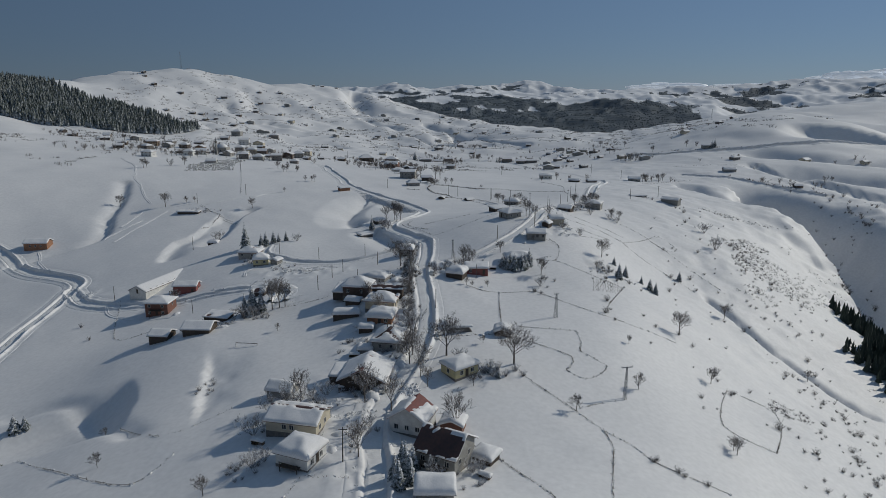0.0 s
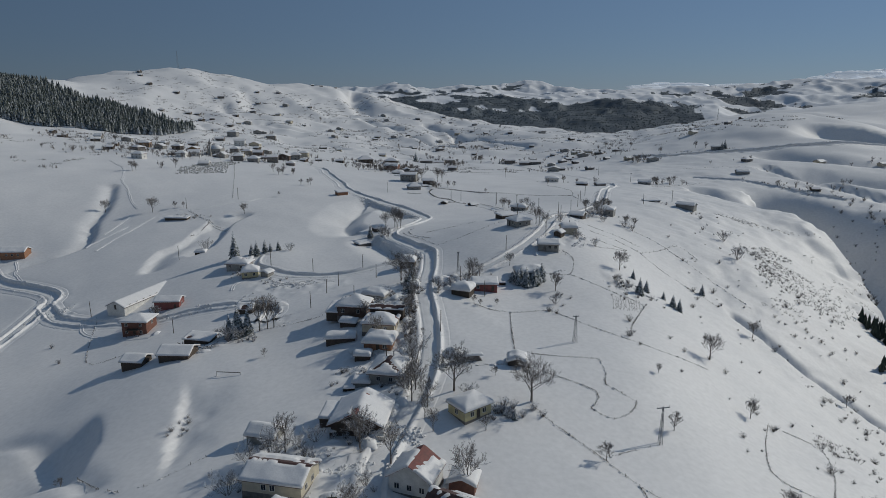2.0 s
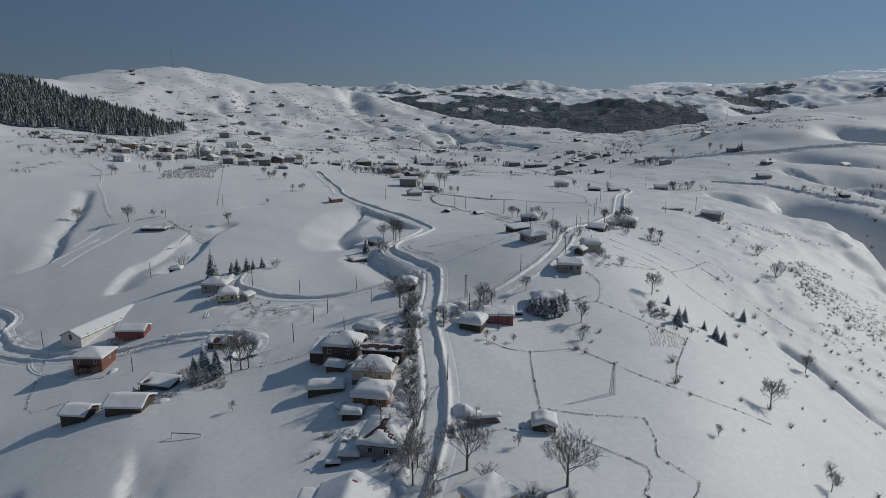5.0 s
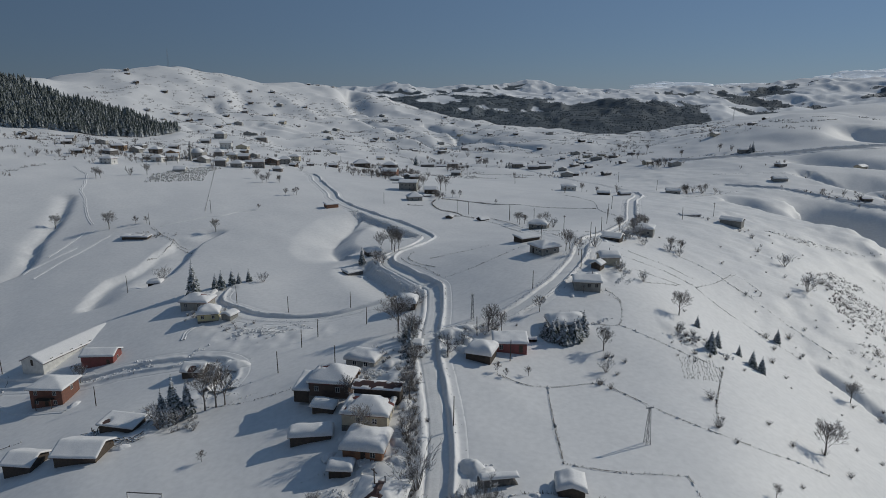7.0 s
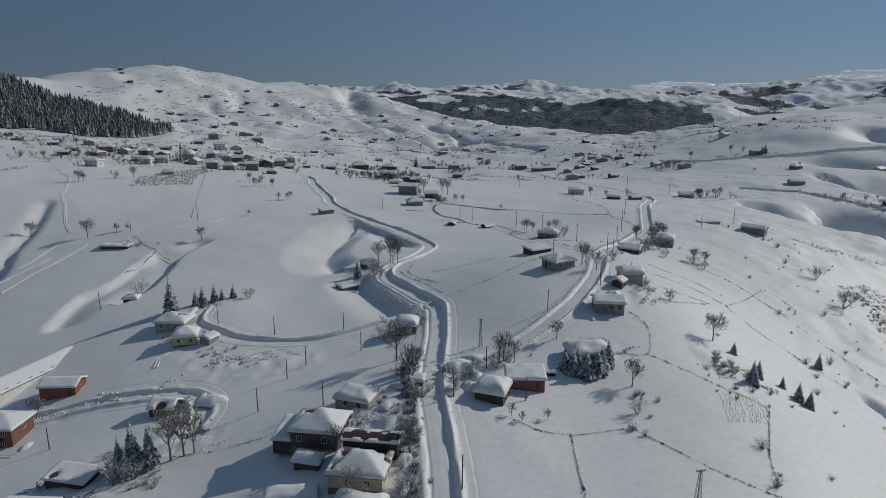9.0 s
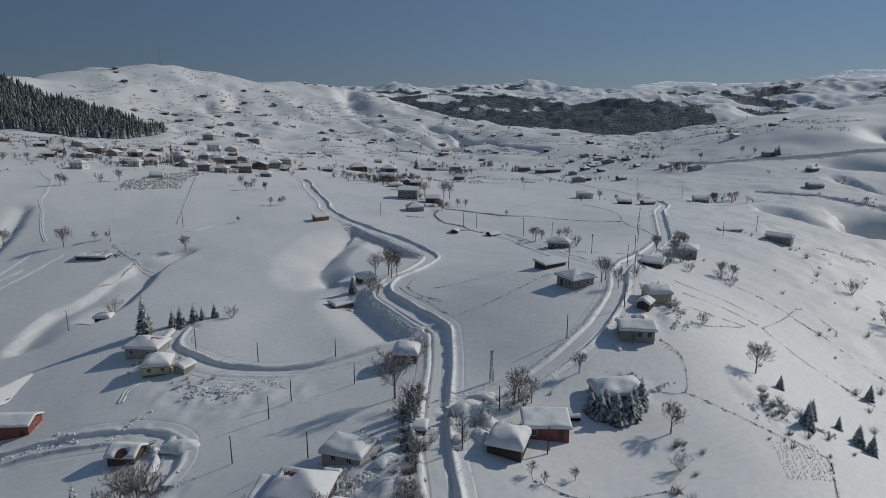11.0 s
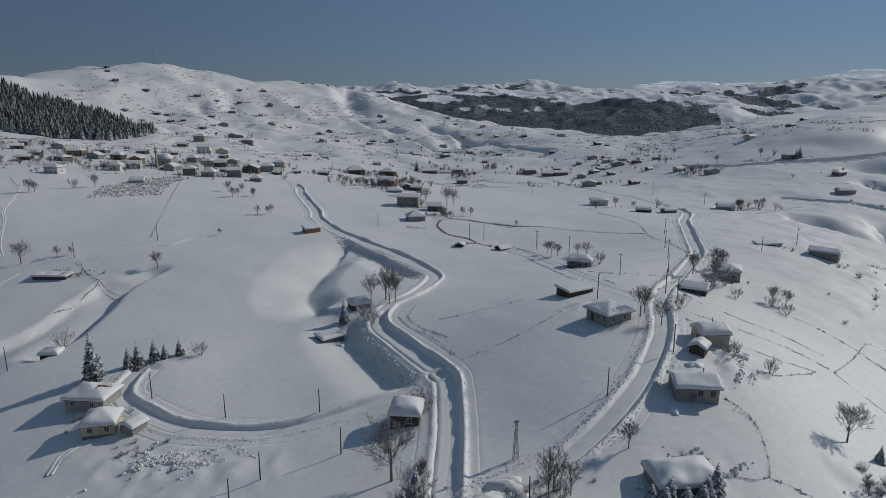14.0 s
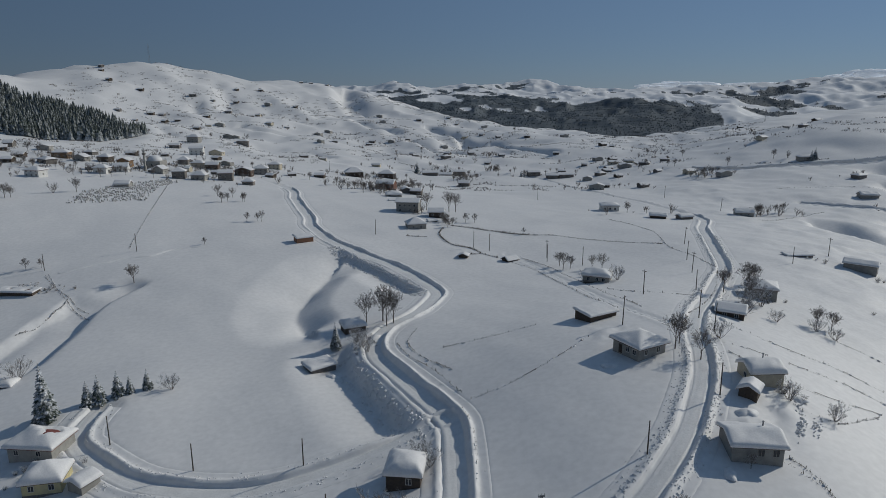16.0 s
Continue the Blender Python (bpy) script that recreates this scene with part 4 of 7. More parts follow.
def lumps(name, spots, mat, label, seed=5):
    """Many small broken snow blocks as one mesh."""
    rng = np.random.RandomState(seed)
    base = np.array([(1, 0, 0), (-1, 0, 0), (0, 1, 0), (0, -1, 0), (0, 0, 1), (0, 0, -0.5), (0.7, 0.7, 0.55), (-0.7, 0.7, 0.5), (0.7, -0.7, 0.5), (-0.7, -0.7, 0.55)])
    tri = [(4, 0, 6), (4, 6, 2), (4, 2, 7), (4, 7, 1), (4, 1, 9), (4, 9, 3), (4, 3, 8), (4, 8, 0), (0, 5, 2), (2, 5, 1), (1, 5, 3), (3, 5, 0), (0, 2, 6), (2, 1, 7), (1, 3, 9), (3, 0, 8)]
    v, f = [], []
    zs = height([s[0] for s in spots], [s[1] for s in spots])
    for (x, y, r), z in zip(spots, zs):
        k = len(v)
        p = base * (r * rng.uniform(0.6, 1.3, (10, 1))) * rng.uniform(0.7, 1.3, (1, 3)) + [x, y, z + r * 0.2]
        v += p.tolist()
        f += [tuple(i + k for i in t) for t in tri]
    return tagged(new(name, mesh_from(name, v, f, mat, False)), label, "snow", kind="stuff")

# ---------------------------------------------------------------- the lower hamlet
house("house", -30, 119.5, -22, 7.8, 7.2, 3.2, "hip", 1.5, M_WHITE, "white plastered house under a thick rounded snow roof", snow=1.15, wins=[("r", (-1.8, 1.6), 1.2)], door=("r", 0.2), plinth=0.6, deck=(4.5, 1.3, 1.1))
house("house", -33.5, 133, -12, 12.2, 8.5, 3.6, "gable_x", 2.0, M_CREAM, "cream plastered house with a partly slid snow roof", roof=M_DARKROOF, snow=0.5, wins=[("f", (-1.6, 0.2), 1.9), ("r", (-2, 1), 1.7)], plinth=1.1, base=M_STONE, bare=[(-0.9 + 0.15 * k, 0.1 + 0.04 * (k % 3), 0.85 + 0.2 * (k % 2)) for k in range(13)] + [(0.9, 0.6, 1.3), (0.5, 0.55, 1.0)])
house("shed", -42.5, 154, -14, 6.8, 5.0, 2.2, "gable_x", 1.7, M_GREY, "small grey shed with a steep snow roof", snow=0.55, category="shed", bare=((0.9, 0.1, 0.7),))
a4 = house("barn", -20.5, 156.5, -6, 11.8, 11.4, 2.8, "gable_y", 3.4, M_TIMBER, "big dark timber barn house with a snowy gable roof", roof=M_REDROOF, snow=0.45, over=0.7, wins=[("f", (1.2,), 3.2), ("f", (3.6,), 0.9)], category="barn", bare=[(-0.06 + 0.03 * (k % 2), -1.0 + 0.09 * k, 0.8) for k in range(5)] + [(-0.35, -0.97, 0.5), (-0.6, -0.99, 0.45), (-0.2, -0.98, 0.5), (0.1, 0.55, 0.5)])
lean(a4, -9.8, -6.1, -1.5, 5, 1.9, 0.6, M_TIMBER)
house("house", -7, 133.5, -20, 8.6, 7.4, 3.9, "gable_y", 3.3, M_WHITE, "white two-storey house with a half-bare red tiled roof", roof=M_REDROOF, snow=0.45, wins=[("f", (-2.6, 0, 2.6), 1.6), ("l", (-1.8, 1.8), 1.6)], plinth=0.7, bare=[(0.16 + 0.02 * (k % 3), -0.95 + 0.13 * k, 0.8 + 0.05 * k) for k in range(14)] + [(-0.2, 0.85, 0.9), (-0.55, 0.9, 0.6), (0.6, 0.9, 0.7)])
# shade put into the colours: walls greyer, roof darker than the house's own
house("house", 0.5, 119.8, -28, 9.2, 9.4, 4.7, "gable_x", 3.6, M_GREY, "tall house with a dark red-brown bare roof", roof=M_DARKROOF, snow=0.3, over=0.6, wins=[("f", (-2.8, 0, 2.8), 2.6), ("r", (-2.4, 2.0), 2.6), ("f", (-2.8, 2.4), 0.5)], plinth=0.6, bare=((-0.7, -0.5, 2.6), (0, -0.5, 2.8), (0.6, -0.5, 2.4), (-0.3, 0.4, 2.6), (0.5, 0.5, 2.2), (-0.8, 0.7, 1.8)), door=("f", 0.6), deck=(6.0, 1.2, 2.4))
house("shed", 2.4, 134.5, -14, 5.2, 4.6, 2.2, "gable_y", 1.3, M_BRICK, "small brick shed under a square snow roof", snow=0.8, category="shed")
house("shed", 9.2, 121.8, -32, 4.6, 4.4, 1.9, "hip", 0.9, M_TIMBER, "low timber shed at a field fence under snow", snow=0.8, category="shed")
house("shed", -1.5, 105, 0, 7, 5.5, 2.2, "gable_x", 1.3, M_GREY, "low outbuilding almost buried in snow", snow=0.9, category="shed")

# the row along the road
b1 = house("house", -31.4, 225.2, -8, 9.8, 8.4, 4.4, "hip", 2.9, M_BROWN, "brown brick house with a snowy hip roof showing red tiles", roof=M_REDROOF, snow=0.5, wins=[("f", (-3.0, 2.2), 2.3), ("r", (-2, 1.6), 2.3)], plinth=0.9, bare=[(-0.16, 0.0, 0.7), (-0.24, -0.12, 0.5), (-0.3, 0.1, 0.9), (-0.42, 0.2, 0.9), (-0.55, 0.3, 1.0)])
lean(b1, -8.7, -5.0, -4.2, 3.4, 2.2, 1.2, M_TIMBER)
b2 = house("house", -21.4, 212.0, -8, 10.2, 8.0, 3.3, "hip", 2.4, M_CREAM, "cream plastered house with a patchy snow roof", roof=M_REDROOF, snow=0.55, wins=[("f", (-1.4, 2.3), 1.3), ("r", (-1.6, 1.2), 1.3)], plinth=0.5, bare=[(-0.5 - 0.1 * k, -0.1 - 0.16 * k, 0.65) for k in range(5)] + [(-0.5, 0.0, 1.0), (-0.6, 0.2, 1.2), (-0.55, 0.45, 1.7), (0.55, 0.7, 1.7), (0.1, 0.75, 1.4), (0.85, 0.3, 0.9)])
house("shed", -19.8, 218.2, -8, 10.8, 3.8, 4.3, "gable_x", 1.0, M_TIMBER, "timber lean-to with a dark bare roof behind the cream house", roof=M_DARKROOF, snow=0.2, over=0.4, category="shed", bare=[(-0.8 + 0.2 * k, -0.4 + 0.1 * (k % 3), 1.0) for k in range(9)] + [(-0.5, 0.5, 1.2), (0.4, 0.5, 1.3)])
house("house", -20.6, 200.8, -9, 8.2, 7.2, 2.4, "hip", 1.7, M_ORANGE, "low brick house under a huge domed snow roof", snow=1.35, over=0.6, wins=[("f", (2.2,), 0.9)], door=("f", 0.2))
house("shed", -33.6, 207.8, 6, 8.8, 3.6, 1.7, "gable_x", 0.6, M_TIMBER, "long low woodshed with a loaf of snow on top", snow=1.1, category="shed")
house("house", -16.2, 182.0, -10, 8.6, 10.4, 3.0, "hip", 2.9, M_GREY, "grey house whose dark roof ridge shows through the snow", roof=M_DARKROOF, snow=0.6, over=0.6, bare=[(0.02 * (k % 2), -0.28 + 0.08 * k, 0.95) for k in range(9)] + [(sx * (0.06 + 0.13 * k), -0.25 - 0.1 * k, 0.72) for k in range(6) for sx in (-1, 1)] + [(-0.16, 0.1, 0.6), (-0.14, -0.1, 0.5)], wins=[("f", (-1.8, 1.6), 1.1)], chimney=((0.9, 1.2),))
house("shed", -25.2, 195.6, -4, 4.4, 3.0, 1.6, "gable_x", 0.5, M_TIMBER, "small timber hen house capped with snow", snow=1.0, category="shed")
house("shed", -23.4, 178.6, -4, 4.2, 3.0, 1.5, "gable_x", 0.4, M_GREY, "small grey outhouse capped with snow", snow=0.9, category="shed")
house("house", -25.6, 239.5, -18, 8.0, 6.2, 2.3, "hip", 1.3, M_GREY, "low grey house half buried in snow", snow=1.0, wins=[("f", (-1.5, 1.7), 0.9)])
house("shed", -32.4, 217.4, -14, 5.2, 2.4, 1.7, "shed", 0.5, M_TIMBER, "porch shed with a flat loaf of snow", snow=0.9, category="shed")
house("shed", -12.5, 246, -5, 3.8, 3.2, 1.7, "gable_x", 0.8, M_TIMBER, "little timber hut among roadside trees", snow=0.7, category="shed")

# along the side road
house("house", 13.6, 246, -1, 8.8, 5.6, 2.9, "shed", 0.9, M_REDPAINT, "red painted house with a flat snow roof", snow=0.6, over=0.5, wins=[("f", (-2.6,), 1.2)], door=("f", 2.8))
house("shed", 5.4, 239.5, -20, 6.6, 6.4, 2.4, "hip", 1.3, M_TIMBER, "dark timber shed under a bulging snow dome", snow=1.5, category="shed")
house("house", 31.5, 259, 6, 10.5, 7.0, 2.6, "hip", 1.5, M_GREY, "low grey house behind snow-laden spruces", snow=1.0, wins=[("f", (2.6,), 1.1)])
house("house", -17, 289.6, -6, 6.2, 6.2, 3.1, "hip", 1.3, M_TIMBER, "square dark storehouse with a tall snow hat", snow=1.4, over=0.5, wins=[("f", (1.0,), 1.3)])
d1 = house("house", 42.8, 284.4, -5, 8.4, 6.6, 3.0, "gable_x", 1.3, M_GREY, "grey rendered house with a long snow roof", snow=0.6, over=0.55, wins=[("f", (0.5, 2.9), 1.25)], door=("r", 1.0), chimney=((2.0, 0.9),), frames=M_GREY)
house("house", 34.6, 321.7, 29, 8.2, 8.0, 3.1, "hip", 2.1, M_GREY, "square grey house with a snowy pyramid roof", snow=0.45, over=0.75, wins=[("l", (0.6,), 1.2), ("f", (-2.0, 1.8), 1.2), ("l", (2.6,), 1.2)], door=("l", -1.6))
house("shed", 31.3, 349.2, 30, 9.4, 6.0, 2.1, "shed", 0.5, M_TIMBER, "low timber stable with a flat snow roof", snow=0.6, over=0.5, category="shed", door=("f", 1.0))
house("house", 56, 308.6, 3, 7.0, 5.6, 2.9, "gable_x", 1.4, M_CREAM, "pale rendered house with a drifted snow roof", snow=0.95, over=0.4, wins=[("l", (0.5,), 1.1)], chimney=((0.6, 0.8),))
house("shed", 50.6, 301.6, -36, 3.4, 3.9, 1.9, "gable_y", 1.2, M_TIMBER, "small gabled hut with snow on its roof", snow=0.6, category="shed", door=("f", 0.0))
house("cabin", 69.5, 352.5, -28, 7.0, 6.6, 2.0, "gable_x", 1.5, M_TIMBER, "log cabin with a thin snow roof", snow=0.4, over=0.6, category="cabin", wins=[("f", (-1.4, 1.6), 0.7)])
house("house", 92, 381, -24, 9.0, 8.2, 3.8, "hip", 1.6, M_GREY, "grey house beside a clump of bare trees", snow=0.6, wins=[("f", (-2.5, 2.4), 1.5), ("r", (0.0,), 1.5)])
house("house", 45, 404, -22, 9.2, 7.0, 2.8, "hip", 1.6, M_GREY, "grey house by the lane with snow-covered roof", snow=0.8, wins=[("f", (-2.6, 0.4, 2.6), 1.2)], deck=(8.0, 1.6, 0.5))
house("shed", 157, 430.7, -39, 11.4, 6.4, 3.2, "gable_x", 1.3, M_GREY, "grey stable on the slope with a flat snow roof", snow=0.5, category="shed", over=0.5)
house("shed", 137.5, 442, 4, 11, 4, 0.9, "shed", 0.3, M_STONE, "collapsed stone sheepfold under snow", snow=0.5, category="sheepfold")
house("shed", 18.8, 451, 34, 5.6, 4.2, 0.9, "gable_x", 1.7, M_TIMBER, "small timber hay hut sunk in the snow", snow=0.15, category="shed")
house("shed", -1.0, 455.5, -15, 3.8, 3.4, 1.2, "gable_y", 1.1, M_TIMBER, "low timber hut buried in snow", snow=0.2, category="shed")
house("house", 94, 578, -6, 11, 8, 3.6, "hip", 1.6, M_WHITE, "pale house at the road junction under snow", snow=0.7, wins=[("f", (-3, 0, 3), 1.4)])
house("shed", 113, 543, -20, 9, 5, 1.8, "gable_x", 1.2, M_TIMBER, "timber sheds standing by the road junction", snow=0.7, category="shed")
house("shed", 127, 540, 15, 8, 5, 1.8, "gable_x", 1.1, M_STONE, "stone barn with snow roof at the junction", snow=0.7, category="shed")
house("house", 169, 558, -14, 10, 7, 2.6, "gable_x", 1.8, M_GREY, "grey house beside a row of bare trees", snow=0.7, wins=[("f", (-2, 2), 1.1)])
house("house", 274, 606, -10, 11, 7, 2.2, "gable_x", 1.7, M_GREY, "low house on the far slope under snow", snow=0.8)
house("house", 312, 752, -5, 13, 8, 3.2, "hip", 1.8, M_GREY, "dark house beside a dark spruce on the far road", snow=0.6, wins=[("f", (-3, 0, 3), 1.3)])

# houses along the upper road
house("house", -30.4, 556, -8, 13, 10, 6.0, "gable_x", 1.7, M_GREY, "two-storey grey house above the road bend", snow=0.3, over=0.7, wins=[("f", (-4.2, -1.4, 1.4, 4.2), 3.6), ("f", (-4.2, 1.4, 4.2), 0.8), ("l", (-2.2, 2.2), 3.6)], plinth=0.6)
house("gazebo", -24.2, 507, 14, 9.4, 8, 2.6, "hip", 2.9, M_GREY, "low grey house with a pointed snow roof", snow=0.35, category="house", wins=[("f", (-2, 2), 0.7)])
house("house", -13.8, 540, -3, 8.4, 7.5, 3.4, "gable_x", 2.0, M_TIMBER, "dark timber house beside tall bare trees", snow=0.35, over=0.6, wins=[("f", (-2, 2), 1.4)])
house("shed", -16, 524, 20, 5, 3.4, 0.8, "shed", 0.4, M_STONE, "collapsed stone outhouse under snow", snow=0.5, category="shed")
house("shed", -73.5, 467, 30, 7.6, 5.0, 2.4, "shed", 0.6, M_ORANGE, "brick roadside hut with a flat snow roof", snow=0.5, category="shed")
house("house", -45, 632, 5, 11, 8, 2.0, "hip", 1.8, M_GREY, "grey house in a grove with a snow roof", snow=0.8, wins=[("f", (-3, 3), 1.1)])
house("house", -54.8, 683, -12, 14, 10, 4.6, "gable_x", 2.6, M_BRICK, "brown brick house in a grove of bare trees", snow=0.7, wins=[("f", (-3, 0, 3), 1.8)])
house("house", -96, 797, 12, 17, 12, 4.6, "hip", 4.4, M_TIMBER, "dark timber house with thin snow on its roof", snow=0.25, over=0.9, wins=[("f", (-4, 0, 4), 2.0)])
house("house", -65, 805, -8, 15, 11, 4.6, "hip", 3.2, M_TIMBER, "dark house among bare trees uphill", snow=0.3, over=0.8, wins=[("f", (-3, 3), 2.0)])
house("house", -38, 662, 10, 9, 7, 2.8, "gable_y", 2.0, M_STONE, "stone house with a steep snow gable", snow=0.4, wins=[("f", (0.0,), 1.2)])
house("house", -30, 655, -10, 8, 7, 3.2, "gable_x", 1.6, M_TIMBER, "dark timber house crowded among other roofs", snow=0.3)
house("shed", -40, 603, 6, 12, 4, 0.8, "shed", 0.3, M_STONE, "low stone fold buried in snow", snow=0.5, category="sheepfold")
for x, y, turn, wide in ((-24, 862, 6, 16), (-6, 872, -10, 12), (6, 880, 4, 15), (10, 782, -12, 10), (87, 866, 5, 13), (102, 836, -6, 12), (116, 838, 8, 15)):
    house("house", x, y, turn, wide, 8, 3.6, "gable_x", 2.0, M_STONE, "low stone house beyond the snowfield", snow=0.3, over=0.6, wins=[("f", (-wide / 4, wide / 4), 1.4)], group="houses beyond the snowfield")

# ---------------------------------------------------------------- the western farm
house("barn", -135, 290, 74, 31, 9.0, 1.3, "gable_x", 2.5, M_WHITE, "long white barn with an even snow roof", snow=0.3, over=0.4, wins=[("f", (-12, -8, -4, 0, 4, 8, 12), 0.9)], category="barn", door=("l", 0.0))
house("house", -117.2, 277, 3, 10.2, 6.4, 3.4, "gable_x", 1.5, M_REDPAINT, "red painted house with a pale snow roof", snow=0.36, wins=[("r", (0.0,), 1.4)], door=("f", 3.4))
house("house", -120, 255.5, -2, 9.6, 8.4, 5.4, "hip", 2.0, M_BRICK, "two-storey red brick house with a snowy hip roof", snow=0.38, over=0.8, wins=[("f", (-3.0, 2.6), 3.6), ("f", (-3.0, 2.6), 0.8), ("r", (0.5,), 3.4)], door=("f", 0.0), deck=(5.0, 1.8, 2.7))
house("barn", -100.5, 212.5, -6, 6.8, 6.2, 2.7, "gable_x", 1.6, M_TIMBER, "dark timber barn on the slope with a snow roof", snow=0.28, category="barn", door=("r", 0.5))
house("barn", -86.5, 212, -2, 9.6, 7.6, 2.2, "gable_x", 1.9, M_TIMBER, "wide timber barn with smooth snow roof", snow=0.28, category="barn", over=0.6)
house("shed", -84.5, 225.5, -12, 9.5, 5.0, 2.2, "shed", 0.8, M_TIMBER, "ramshackle open timber shed with snow", snow=0.3, category="shed", bare=((-0.6, -0.4, 1.0),))
house("house", -97.0, 309.6, -5, 10.0, 7.6, 3.0, "hip", 2.3, M_GREY, "grey house with red roof tiles showing through snow", roof=M_REDROOF, snow=0.65, over=0.6, wins=[("f", (-3, 2), 1.2)], bare=((0.3, 0.1, 1.3), (0.5, 0.2, 1.1), (0.15, 0.1, 0.8)))
house("house", -88.6, 297.6, 12, 7.0, 6.4, 3.0, "hip", 2.0, M_YELLOW, "ochre house under a rounded snow roof", snow=1.1, wins=[("f", (-1.8, 1.8), 1.3)], plinth=0.5)
house("shed", -80.8, 296.6, -24, 4.0, 4.2, 2.0, "gable_y", 0.9, M_GREY, "small shed with a smooth snow roof", snow=0.6, category="shed")
house("house", -242, 368, 6, 13, 7.5, 3.6, "gable_x", 2.0, M_ORANGE, "orange brick house by the valley road", snow=0.5, wins=[("f", (-3, 0, 3), 1.5)])
house("shed", -37.5, 368, 24, 6.4, 5.4, 2.2, "hip", 1.2, M_TIMBER, "timber hut with snow dome beside roadside trees", snow=0.9, category="shed")
house("shed", -44, 347.5, 39, 7.4, 5.0, 1.6, "shed", 0.4, M_STONE, "low stone shed with a flat snow slab", snow=0.7, category="shed")
house("shed", -166.5, 409, -4, 14, 4.5, 1.3, "shed", 0.4, M_TIMBER, "broken timber sheep shed under snow", snow=0.45, category="shed", bare=((0.5, 0, 1.2), (-0.4, 0.3, 1.0)))
house("shed", -78, 256.5, -4, 6.2, 5.2, 2.0, "gable_x", 1.6, M_TIMBER, "dark timber hut with snow on one slope", snow=0.5, category="shed", bare=((0, -0.6, 1.4),))
house("shed", -128, 343, 5, 5, 4, 0.9, "hip", 0.8, M_TIMBER, "hut buried to the eaves in snow", snow=0.8, category="shed")
house("house", -215, 590, 8, 9, 7, 2.2, "gable_x", 2, M_GREY, "small grey cottage at the village edge", snow=0.7)
house("house", -345, 372, 10, 12, 8, 3, "gable_x", 2, M_GREY, "grey farmhouse on the western slope", snow=0.7)

# beside the meadow
house("house", 4.5, 159.3, 37, 7.8, 6.4, 3.0, "hip", 1.3, M_YELLOW, "yellow plastered cottage with a snowy hip roof", snow=0.75, wins=[("l", (0.0,), 1.2), ("f", (-1.8, 1.8), 1.2)], door=("f", 0.0), plinth=0.4)
house("shed", 18.6, 185.2, -6, 4.8, 4.4, 1.7, "gable_y", 1.0, M_TIMBER, "small field hut wrapped in snow", snow=1.1, category="shed")

# ---------------------------------------------------------------- the upper village
VILLAGE = ([(-280, 606, 13, 9, 5.0, M_WHITE, "pale"), (-256, 643, 11, 8, 4.5, M_WHITE, "white"), (-249, 657, 12, 8, 4.2, M_WHITE, "white"), (-262, 690, 11, 9, 5.5, M_WARM, "pale timber"),
           (-203, 649, 10.5, 9, 5.8, M_STONE, "grey"), (-187, 646, 12, 9, 4.2, M_GREY, "grey"), (-171, 655, 12, 9, 6.2, M_STONE, "grey"), (-170, 696, 15, 9, 5.2, M_BROWN, "brown"),
           (-162, 715, 13, 9, 6.0, M_GREY, "grey"), (-166, 775, 13, 9, 5.5, M_CREAM, "cream"), (-256, 824, 15, 10, 7.5, M_WHITE, "white"), (-241, 837, 16, 9, 4.0, M_CREAM, "cream"),
           (-320, 704, 15, 10, 5.0, M_WARM, "pale timber"), (-284, 703, 11, 9, 4.5, M_TIMBER, "dark timber"), (-392, 750, 9, 8, 3.5, M_STONE, "grey"), (-289, 1022, 15, 10, 5.5, M_GREY, "grey")]
        + [(-259, 982, 16, 10, 5, M_STONE, "grey"), (-295, 920, 16, 10, 7.0, M_GREY, "grey"), (-294, 864, 12, 9, 3.5, M_STONE, "grey"), (-300, 697, 12, 8, 3.5, M_GREY, "grey"),
           (-236, 741, 10, 9, 5.0, M_STONE, "grey"), (-217, 725, 13, 9, 4.5, M_CREAM, "cream"), (-204, 721, 12, 9, 5.0, M_BROWN, "brown"), (-225, 668, 10, 8, 4.0, M_GREY, "grey"), (-150, 640, 9, 7, 3.0, M_STONE, "grey")])
for i, (x, y, w, d, h, wall, tone) in enumerate(VILLAGE):
    kind = ("hip", "gable_y", "gable_x", "hip")[(i * 7) % 4]
    n = 2 if w < 11.5 else 3
    us = [(-0.5 + (k + 0.5) / n) * w * 0.85 for k in range(n)]
    wins = [("f", us, 1.0)] + ([("f", us, 3.4)] if h > 4.6 else []) + [("r", (0.0,), 1.2)]
    house("house", x, y, ((i * 37) % 25) - 12, w * 0.85, d * 0.85, h * 0.92, kind, 2.2 + 0.3 * (i % 3), wall, f"{tone} village house with windows and a snow-covered roof", snow=0.3, over=0.65, wins=wins, group="village houses", roof=M_REDROOF if i % 3 == 0 else None)

mosque = thing("mosque", pose(-240, 694, ground_z(-240, 694) - 0.3), "small grey village mosque with a snow-capped dome", "mosque")
b = Buf()
b.box(-6.5, -6.5, -2, 6.5, 6.5, 6.2, bev=0.1)
part("wall", b, M_GREY, mosque)
for fx in (-4, 0, 4):
    window_pane(mosque, "f", fx, 2.0, 13, 13, 1.1, 2.4)
b = Buf()
rings, seg = 7, 20
vs = [(5.6 * math.cos(t * math.pi / 2 / rings) * math.cos(2 * math.pi * s / seg), 5.6 * math.cos(t * math.pi / 2 / rings) * math.sin(2 * math.pi * s / seg), 6.2 + 4.2 * math.sin(t * math.pi / 2 / rings)) for t in range(rings) for s in range(seg)] + [(0, 0, 10.5)]
fs = [(t * seg + s, t * seg + (s + 1) % seg, (t + 1) * seg + (s + 1) % seg, (t + 1) * seg + s) for t in range(rings - 1) for s in range(seg)] + [((rings - 1) * seg + s, (rings - 1) * seg + (s + 1) % seg, rings * seg) for s in range(seg)]
